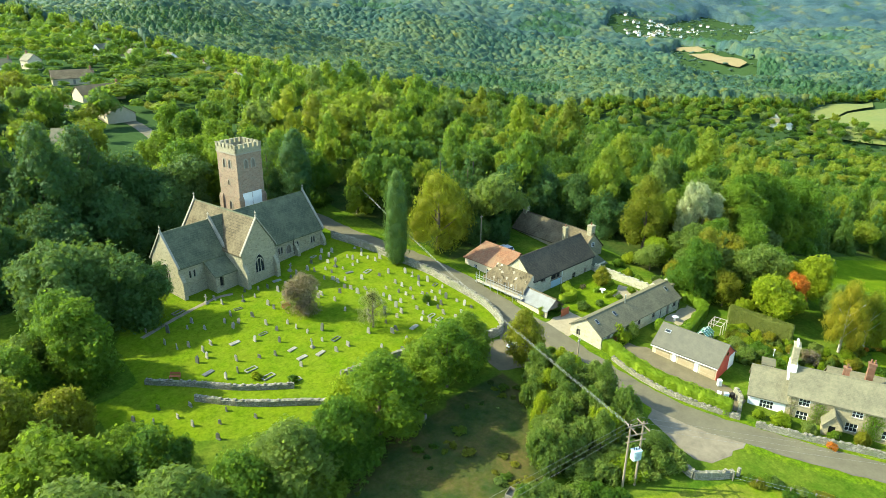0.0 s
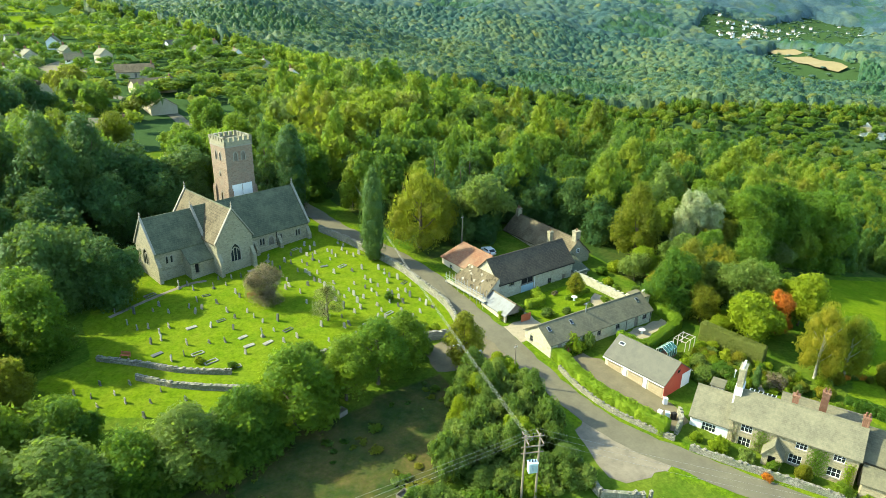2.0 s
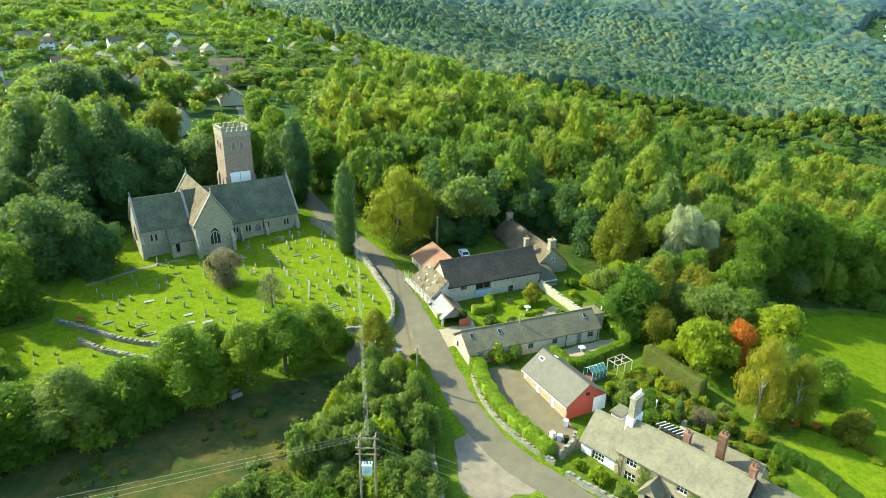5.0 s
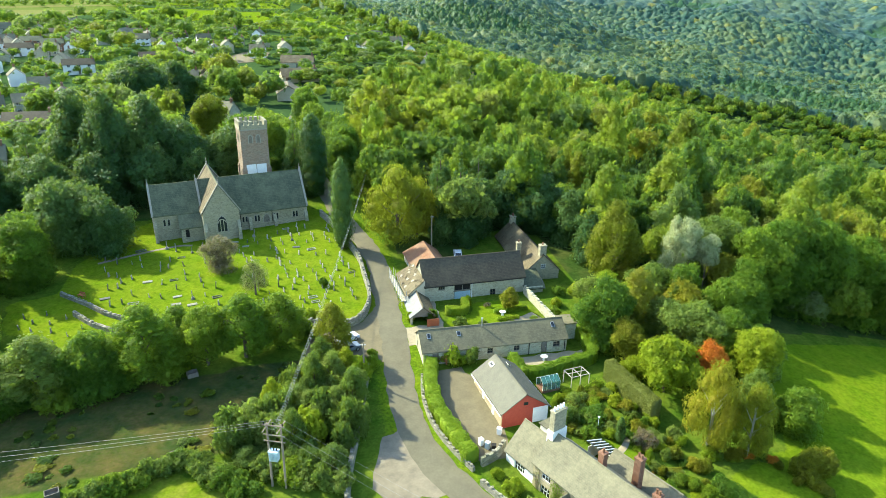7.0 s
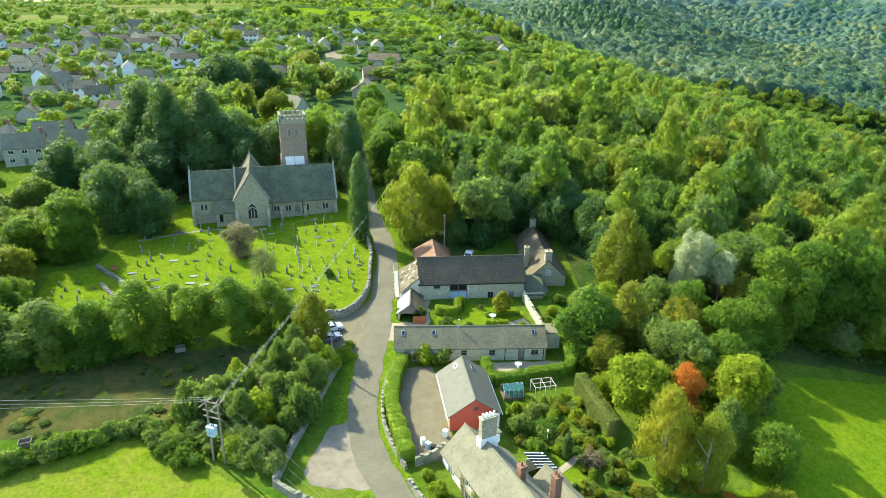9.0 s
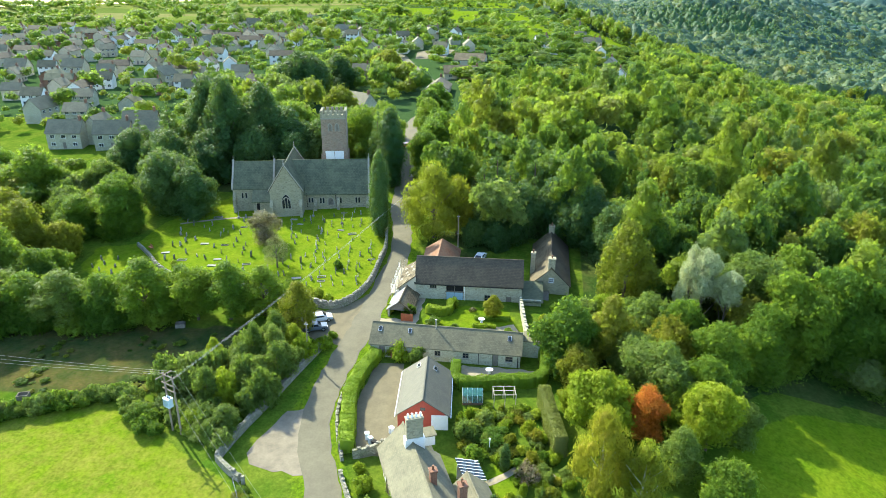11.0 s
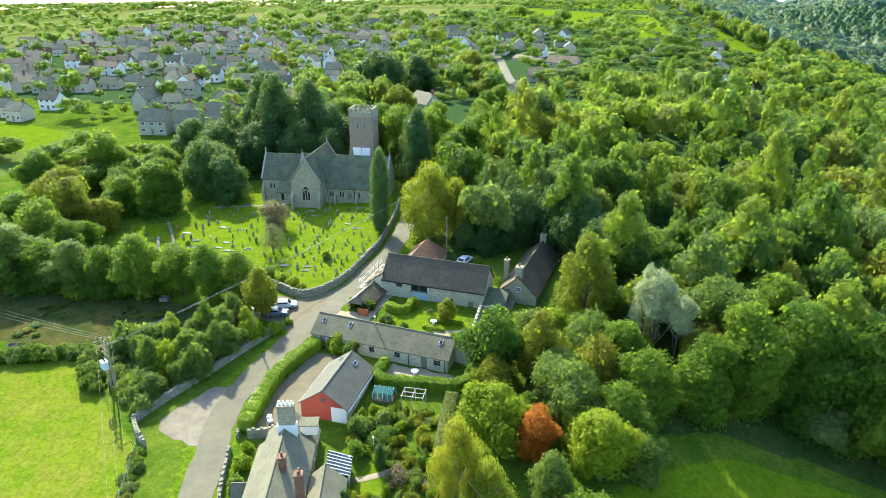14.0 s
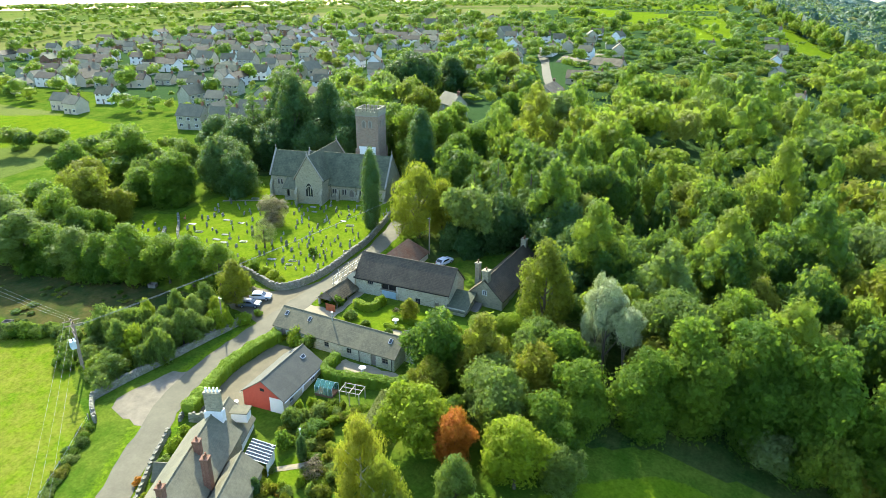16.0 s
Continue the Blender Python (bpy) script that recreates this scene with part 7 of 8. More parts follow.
# ---- walls and hedges ----
def stone_wall(line, tall, wide, label, seed=1, mat=M_FIELDSTONE, name="stone_wall", z_extra=0.0):
    """A dry-stone wall along a line, with uneven courses and loose coping stones."""
    rng = random.Random(seed)
    pts = smooth_line(line, 0.9)
    s = Shape()
    n = len(pts)
    for i, (x, y) in enumerate(pts):
        ax, ay = pts[max(i - 1, 0)]
        bx, by = pts[min(i + 1, n - 1)]
        d = math.hypot(bx - ax, by - ay)
        px, py = -(by - ay) / d, (bx - ax) / d
        z, h = ground(x, y) + z_extra, tall * rng.uniform(0.86, 1.1)
        for o, zz in ((-wide / 2 - 0.06, -0.6), (-wide / 2 + rng.uniform(-0.05, 0.05), h), (wide / 2 + rng.uniform(-0.05, 0.05), h * rng.uniform(0.95, 1.03)), (wide / 2 + 0.06, -0.6)):
            s.v.append((x + px * o, y + py * o, z + zz))
        if i:
            k = (i - 1) * 4
            s.f += [(k, k + 4, k + 5, k + 1), (k + 1, k + 5, k + 6, k + 2), (k + 2, k + 6, k + 7, k + 3)]
    s.f += [(0, 1, 2, 3), tuple(4 * n - 4 + k for k in (3, 2, 1, 0))]
    ob = tagged(part(name, s, mat), label, "wall", kind="structure")
    shapes = []
    for k in range(4):
        a, b, c = rng.uniform(0.16, 0.26), rng.uniform(0.2, 0.32), rng.uniform(0.08, 0.16)
        q = Shape().slab([(-a, -b * 0.8), (a * 0.8, -b), (a, b * 0.7), (-a * 0.7, b)], -0.08, c)
        shapes.append(q.mesh("coping_stone"))
        shapes[-1].materials.append(mat)
    for i in range(0, n - 1):
        for q in range(1):
            t = q + rng.uniform(0.2, 0.8)
            x, y = pts[i][0] * (1 - t) + pts[i + 1][0] * t, pts[i][1] * (1 - t) + pts[i + 1][1] * t
            part("coping_stone", shapes[rng.randrange(4)], None, ob, "", pose(x, y, ground(x, y) + z_extra + tall * 0.97 + 0.04, rng.uniform(-8, 8), rng.uniform(-8, 8), rng.uniform(0, 180)))
    return ob


stone_wall([(20.5, 91.5), (25.8, 87), (31, 82), (37.5, 77.6)], 0.75, 0.55, "low mossy rubble wall below the gravestones", 1)
stone_wall([(24.9, 83.5), (30, 78.2), (36.9, 73.2), (40, 71)], 0.8, 0.6, "low broken rubble wall on the lower lawn", 2)
stone_wall([(44, 75), (50, 74.4), (56, 73.9), (62, 72.6), (67, 71.2), (72.3, 69.9), (75.2, 71.7), (77, 76), (77.7, 81), (77.4, 89.5), (77.2, 95), (75.6, 103), (73.4, 112), (70.4, 121)], 1.5, 0.55, "mossy stone graveyard wall curving along the lane", 3)
stone_wall([(69.4, 30.6), (70.3, 36), (71.7, 41.8), (73.3, 49.5), (75, 57)], 1.25, 0.6, "rough dry-stone wall beside the grass verge", 4)
stone_wall([(69.4, 30.6), (71.5, 29), (74, 27.6)], 1.0, 0.6, "broken end of a dry-stone wall by the gravel", 5)
stone_wall([(86.0, 32.8), (84.3, 36.5), (82.6, 42), (82.2, 48), (83, 53.5)], 0.75, 0.4, "low stone wall under the lane-side hedge", 6)
stone_wall([(86.4, 30.6), (89.2, 25.5), (92.4, 20.5), (96.3, 14.2), (99, 10)], 0.9, 0.45, "low stone garden wall in front of the cottage", 7)
stone_wall([(87.2, 33.6), (89.6, 34.6), (91.2, 36.4)], 1.5, 0.45, "stone yard wall beside the cottage", 8)
stone_wall([(107.5, 76.2), (108.4, 70), (109.4, 63.6)], 1.7, 0.5, "stone garden wall between barn and range", 9, M_BARNSTONE)


def hedge_arrays(rng, pts, wide, tall, per=85, size=0.095, wave=0.12):
    """Leaf sprays over a clipped bank that follows pts, and its shaded inside."""
    P, N = [], []
    core = Shape()
    for i in range(len(pts) - 1):
        (ax, ay), (bx, by) = pts[i], pts[i + 1]
        L = math.hypot(bx - ax, by - ay)
        ux, uy = (bx - ax) / L, (by - ay) / L
        n = int(per * L * (wide + 2 * tall))
        around = wide + 2 * tall
        for _ in range(n):
            t, g = rng.random(), rng.uniform(0, around)
            if g < tall:
                o, z, nx, nz = -wide / 2, g, -1, 0.15
            elif g < tall + wide:
                o, z, nx, nz = g - tall - wide / 2, tall, 0.25 * (g - tall - wide / 2), 1
            else:
                o, z, nx, nz = wide / 2, g - tall - wide, 1, 0.15
            if z > tall * 0.85 and abs(o) > wide * 0.35:
                o, z = o * 0.94, z * 0.97
            x, y = ax + ux * L * t - uy * o, ay + uy * L * t + ux * o
            wob = wave * (math.sin(x * 1.9 + y) + math.sin(y * 2.3 - x * 0.7))
            P.append((x - uy * nx * wob, y + ux * nx * wob, ground(x, y) + z * (1 + wob * 0.35) + rng.uniform(-0.04, 0.06)))
            N.append((-uy * nx, ux * nx, nz))
        w, h = wide / 2 - 0.12, tall - 0.12
        k = len(core.v)
        for (x, y) in ((ax - ux * 0.1, ay - uy * 0.1), (bx + ux * 0.1, by + uy * 0.1)):
            for o, zz in ((-w, -0.3), (-w, h), (w, h), (w, -0.3)):
                core.v.append((x - uy * o, y + ux * o, ground(x, y) + zz))
        core.f += [(k, k + 4, k + 5, k + 1), (k + 1, k + 5, k + 6, k + 2), (k + 2, k + 6, k + 7, k + 3), (k, k + 1, k + 2, k + 3), (k + 7, k + 6, k + 5, k + 4)]
    g = np.random.default_rng(int(pts[0][0] * 10))
    p, nn = np.array(P), np.array(N, dtype=float)
    nn += g.normal(size=nn.shape) * 0.45
    nn /= np.linalg.norm(nn, axis=1, keepdims=True)
    t = np.cross(nn, g.normal(size=nn.shape))
    t /= np.linalg.norm(t, axis=1, keepdims=True)
    b = np.cross(nn, t)
    s = size * g.uniform(0.6, 1.4, (len(p), 1))
    q = np.stack([p - t * s, p + b * s * 0.8 - nn * s * 0.2, p + t * s, p - b * s * 0.8 - nn * s * 0.2], 1)
    verts = np.concatenate([q.reshape(-1, 3), np.array(core.v)])
    quads = np.concatenate([np.arange(len(q) * 4).reshape(-1, 4), np.array(core.f) + len(q) * 4])
    return verts, quads


def hedge(line, wide, tall, mat, label, seed=1, step=1.0, **more):
    v, q = hedge_arrays(random.Random(seed), smooth_line(line, step), wide, tall, **more)
    me = raw_mesh("hedge", v, q)
    me.materials.append(mat)
    return tagged(new("hedge", me), label, "hedge")


hedge([(86.2, 34.4), (85.2, 38), (84, 43), (83.5, 48), (84.2, 53), (85, 56)], 2.1, 1.9, M_HEDGE, "long clipped bright green hedge along the lane", 1)
hedge([(98.4, 55), (98.6, 51.2), (101, 50.4), (106, 51.6), (111.6, 53.2), (112.2, 57), (112, 60.4)], 1.5, 1.9, M_HEDGE, "clipped dark green hedge round the patio", 2)
hedge([(112.2, 48.6), (113.2, 43.5), (114.6, 38)], 1.9, 3.4, M_TALLHEDGE, "tall clipped olive hedge in the garden", 3, 0.7, wave=0.03)
hedge([(90.6, 71.2), (94.4, 71.0), (94.8, 74.4)], 1.2, 1.5, M_HEDGE, "clipped yellow-green hedge in the barn garden", 4)
hedge([(99.5, 67.6), (103.5, 67.7)], 0.6, 0.6, M_HEDGE, "low box edging in the barn garden", 5)
hedge([(99.6, 70.2), (106, 70.4)], 0.7, 0.7, M_HEDGE, "low box edging in the barn garden", 6)
hedge([(116, 25), (118.5, 20), (119, 12)], 1.5, 1.8, M_LEAF, "clipped hedge beside the garden lawn", 7)
patch("patio", [(102, 64.6), (101.6, 67.2), (106.8, 69.6), (108, 64.6)], 0.06, M_PAVING, "pinkish paved garden patio", "patio")
patch("range_patio", [(98.6, 52.4), (98.9, 56), (111, 56.4), (111, 54)], 0.04, M_PAVING, "pale paved patio behind the hedge", "patio")
ribbon("church_path", smooth_line([(24, 104), (30.5, 107), (38.5, 109.6), (42, 109.4)], 1), 0.8, 0.012, M_GRAVEL, "narrow pale path to the church", "path", 0.1)
ribbon("garden_path", smooth_line([(103, 30), (107, 33), (111, 36.4), (114, 34)], 1), 0.9, 0.04, M_PAVING, "winding pale garden path", "path", 0.1)


# ---- gravestones ----
def stone_meshes():
    rng = random.Random(9)
    out = {}
    arc = lambda w, h, n=8: [(-w / 2, 0)] + [(-w / 2 * math.cos(math.pi * k / n), h + w / 2 * math.sin(math.pi * k / n) * 0.9) for k in range(n + 1)] + [(w / 2, 0)]
    out["round"] = Shape().upright(arc(0.66, 0.75)[::-1], -0.07, 0.07).box(-0.42, -0.14, -0.2, 0.42, 0.14, 0.1)
    out["tall"] = Shape().upright(arc(0.72, 1.15)[::-1], -0.08, 0.08)
    out["square"] = Shape().box(-0.36, -0.07, -0.2, 0.36, 0.07, 0.8).box(-0.45, -0.15, -0.2, 0.45, 0.15, 0.1)
    out["peak"] = Shape().upright([(-0.34, -0.2), (0.34, -0.2), (0.34, 0.85), (0, 1.2), (-0.34, 0.85)], -0.08, 0.08)
    out["cross"] = Shape().box(-0.4, -0.3, -0.2, 0.4, 0.3, 0.22).box(-0.28, -0.2, 0.22, 0.28, 0.2, 0.42).box(-0.09, -0.07, 0.42, 0.09, 0.07, 1.7).box(-0.34, -0.065, 1.12, 0.34, 0.065, 1.3)
    out["ledger"] = Shape().box(-0.95, -0.42, -0.2, 0.95, 0.42, 0.14)
    out["kerb"] = Shape().box(-1.05, -0.5, -0.2, 1.05, -0.36, 0.16).box(-1.05, 0.36, -0.2, 1.05, 0.5, 0.16).box(-1.05, -0.36, -0.2, -0.9, 0.36, 0.16).box(0.9, -0.36, -0.2, 1.05, 0.36, 0.16)
    out["chest"] = Shape().box(-0.85, -0.36, -0.2, 0.85, 0.36, 0.62).box(-0.95, -0.46, 0.62, 0.95, 0.46, 0.74)
    return {k: s.mesh("gravestone") for k, s in out.items()}


def graves():
    forms = stone_meshes()
    words = {"round": "round-topped", "tall": "tall round-topped", "square": "square", "peak": "pointed", "cross": "cross-shaped", "ledger": "flat ledger", "kerb": "kerbed", "chest": "chest-tomb"}
    rng = random.Random(44)
    mats = {}
    # the graveyard's rows follow the church; x' is the distance along it
    ca, sa = math.cos(radians(13.2)), math.sin(radians(13.2))
    n = 0

    def put(x, y, form, mat, word, lean=1.0):
        key = (form, mat.name)
        if key not in mats:
            mats[key] = forms[form].copy()
            mats[key].materials.append(mat)
        flat = form in ("ledger", "kerb", "chest")
        turn = 13.2 + rng.gauss(0, 7) + (0 if flat else 90)
        sc = rng.uniform(0.68, 1.05)
        ob = new("gravestone", mats[key])
        ob.matrix_basis = pose(x, y, ground(x, y), *( (0, 0) if flat else (rng.gauss(0, 5) * lean, rng.gauss(0, 4) * lean)), turn) @ Matrix.Diagonal((sc, sc, sc, 1))
        tagged(ob, f"{word} {words[form]} gravestone on the mown grass", "gravestone", "gravestones")

    for row in range(24):
        u = -10 + row * 2.35 + rng.uniform(-0.3, 0.3)
        v = -48.0
        while v < -11:
            dense = u > 21
            v += rng.uniform(1.5, 2.4) if dense else rng.uniform(2.0, 4.6)
            x, y = 32.9 + u * ca - v * sa, 117.1 + u * sa + v * ca
            x, y = x + rng.uniform(-0.5, 0.5), y + rng.uniform(-0.3, 0.3)
            if rng.random() < (0.3 if dense else 0.3):
                continue
            if not bool(inside(x, y, CHURCHYARD)) or float(near_line(x, y, CHURCHYARD + CHURCHYARD[:1])) < 1.3 or math.hypot(x - 74.4, y - 101.8) < 3 or math.hypot(x - 48.8, y - 95.9) < 2.6:
                continue
            form = rng.choice(("round", "round", "tall", "square", "peak", "cross", "ledger", "kerb", "round", "square", "peak", "round", "tall", "square", "round"))
            
            pale = rng.random() < (0.5 if dense else 0.12) and form not in ("chest", "kerb", "ledger")
            mat, word = (M_PALEGRAVE, "pale") if pale else rng.choice(((M_GRAVE, "weathered grey"), (M_GRAVE, "weathered grey"), (M_DARKGRAVE, "dark polished")))
            put(x, y, form, mat, word)
            n += 1
    for x, y in ((16.5, 84), (18.5, 82), (20, 84.6), (21.5, 81.2), (23.8, 82.6), (22.5, 78.4), (19, 79.4), (25.6, 76.6), (27.4, 78.6), (24.2, 73.8), (16.8, 80.4), (30, 74.8)):
        put(x, y, rng.choice(("round", "square", "round")), rng.choice((M_DARKGRAVE, M_GRAVE)), "dark")
    return n


graves()


# ---- poles, cables, cars ----
def h_pole():
    x, y = 61.3, 34.9
    z = ground(x, y)
    root = thing("power_pole", pose(x, y, z, 0, 0, -22), "twin-post wooden power pole carrying a pale blue transformer", "power pole")
    top = 9.6
    for k in (-0.9, 0.9):
        part("post", Shape().tube([(k, 0, -0.8), (k, 0, top)], [0.16, 0.12], 9), M_POLE, root)
        part("stay_arm", Shape().box(k - 0.05, -1.3, top - 0.5, k + 0.05, 1.3, top - 0.38), M_POLE, root)
    for zz in (top - 0.2, top - 1.6, top - 2.5):
        part("cross_arm", Shape().box(-1.4, -0.2, zz - 0.06, 1.4, -0.08, zz + 0.06), M_POLE, root)
    tank = part("transformer", Shape().box(-0.55, -0.95, top - 4.9, 0.55, -0.2, top - 3.6).box(-0.62, -1.0, top - 3.6, 0.62, -0.15, top - 3.5), M_TANK, root, "pale blue steel transformer tank")
    for k in range(6):
        part("cooling_fin", Shape().box(-0.45 + k * 0.17, -1.06, top - 4.7, -0.42 + k * 0.17, -0.95, top - 3.8), M_TANK, tank)
    for k in (-1.2, 0, 1.2):
        part("insulator", Shape().tube([(k, -0.14, top - 0.12), (k, -0.14, top + 0.02), (k, -0.14, top + 0.06), (k, -0.14, top + 0.2)], [0.05, 0.05, 0.1, 0.06], 8), M_DARK, root)
        part("bushing", Shape().tube([(k * 0.3, -0.55, top - 3.5), (k * 0.3, -0.55, top - 3.1)], [0.07, 0.04], 7), M_DARK, tank)
    return z + top


def pole(x, y, tall, label):
    root = thing("pole", pose(x, y, ground(x, y)), label, "pole")
    part("post", Shape().tube([(0, 0, -0.8), (0, 0, tall)], [0.14, 0.1], 8), M_POLE, root)
    part("bracket", Shape().box(-0.35, -0.05, tall - 0.4, 0.35, 0.05, tall - 0.3), M_METAL, root)
    part("step", Shape().box(-0.2, -0.02, tall * 0.5, 0.2, 0.02, tall * 0.5 + 0.04), M_METAL, root)


def cable(a, b, sag, r, label):
    pts = []
    for k in range(15):
        t = k / 14
        p = Vector(a).lerp(Vector(b), t)
        p.z -= sag * 4 * t * (1 - t)
        pts.append(p)
    tagged(part("overhead_cable", Shape().tube(pts, [r] * 15, 5), M_CABLE), label, "cable")


ztop = h_pole()
pole(74.0, 53.9, 7.0, "wooden service pole beside the lane")
pole(93.0, 96.3, 8.6, "wooden service pole behind the barn")
pole(82.8, 129.5, 8.0, "wooden service pole beside the lane")
for k in (-0.24, -0.08, 0.08, 0.24):
    cable((61.4 + k, 35.2, ztop - 1.2), (82.8 + k * 0.5, 129.5, ground(82.8, 129.5) + 7.6), 1.2, 0.012, "grey overhead cable along the lane")
for k in (-1.2, 0, 1.2):
    cable((61.3 + k * 0.8, 34.9 + k * 0.4, ztop + 0.2), (-5 + k * 0.2, 46.5 + k * 1.2, 0.6), 0.5, 0.012, "thin bare overhead power line")
    cable((61.3 + k * 0.8, 34.9 + k * 0.4, ztop + 0.2), (94 + k * 0.6, 6 + k * 0.8, 3.0), 0.4, 0.009, "thin bare overhead power line")


def car(x, y, turn, paint, word, where):
    m, nt, bs = material("paint_" + word)
    bs.inputs["Base Color"].default_value = (*paint, 1)
    bs.inputs["Roughness"].default_value, bs.inputs["Coat Weight"].default_value = 0.3, 0.6
    root = thing("car", pose(x, y, ground(x, y) + 0.06, 0, 0, turn), f"{word} hatchback car parked {where}", "car")
    side = [(-2.1, 0.35), (2.05, 0.35), (2.15, 0.6), (2.0, 0.86), (1.05, 0.95), (0.35, 1.42), (-1.35, 1.45), (-2.0, 0.98), (-2.15, 0.7)]
    s = Shape()
    n = len(side)
    for yy, k in ((-0.86, 0.0), (-0.6, 1.0), (0.6, 1.0), (0.86, 0.0)):
        for px, pz in side:
            s.v.append((px * (0.97 + 0.03 * k), yy * (0.82 if pz > 1.2 and abs(yy) > 0.7 else 1), pz))
    for a in range(3):
        for i in range(n):
            j = (i + 1) % n
            s.f.append((a * n + i, a * n + j, (a + 1) * n + j, (a + 1) * n + i))
    s.f += [tuple(range(n)), tuple(range(4 * n - 1, 3 * n - 1, -1))]
    part("body", s, m, root)
    part("windscreen", Shape().add([(1.0, -0.68, 0.98), (1.0, 0.68, 0.98), (0.42, 0.6, 1.4), (0.42, -0.6, 1.4)], [(0, 1, 2, 3)]).box(0.98, -0.66, 0.95, 1.0, 0.66, 0.97), M_GLASS, root, "", pose(0.05, 0, 0.03))
    part("rear_window", Shape().add([(-1.95, -0.66, 1.02), (-1.95, 0.66, 1.02), (-1.42, 0.6, 1.42), (-1.42, -0.6, 1.42)], [(3, 2, 1, 0)]), M_GLASS, root, "", pose(-0.04, 0, 0.03))
    for yy in (-0.83, 0.83):
        part("side_window", Shape().upright([(-1.6, 0.98), (0.75, 0.98), (0.25, 1.34), (-1.25, 1.36)], yy - 0.015, yy + 0.015), M_GLASS, root)
        for xx in (-1.3, 1.3):
            w = part("wheel", Shape().tube([(xx, yy - 0.1, 0.32), (xx, yy + 0.1, 0.32)], [0.32, 0.32], 14), M_DARK, root, "black rubber tyre")
            part("rim", Shape().tube([(xx, yy - 0.11, 0.32), (xx, yy + 0.11, 0.32)], [0.19, 0.19], 10), M_METAL, w)
        part("headlight", Shape().box(2.02, yy * 0.75 - 0.16, 0.66, 2.1, yy * 0.75 + 0.16, 0.78), M_WHITEPAINT, root)
        part("tail_light", Shape().box(-2.14, yy * 0.8 - 0.12, 0.75, -2.04, yy * 0.8 + 0.12, 0.95), M_RED, root)


car(72.2, 65.6, 28, (0.55, 0.57, 0.6), "silver", "at the lane junction")
car(72.2, 62.6, 25, (0.12, 0.14, 0.17), "dark grey", "at the lane junction")
car(66.8, 222, 100, (0.6, 0.62, 0.65), "silver-white", "beside the village lane")
car(63.4, 212, 96, (0.1, 0.15, 0.3), "dark blue", "beside the village lane")
car(66.5, 171, 40, (0.5, 0.04, 0.03), "red", "at a bend of the lane")
car(98.2, 93.5, 80, (0.7, 0.71, 0.72), "white", "behind the barn")
car(24.0, 158.0, 10, (0.2, 0.3, 0.5), "blue", "behind the church")


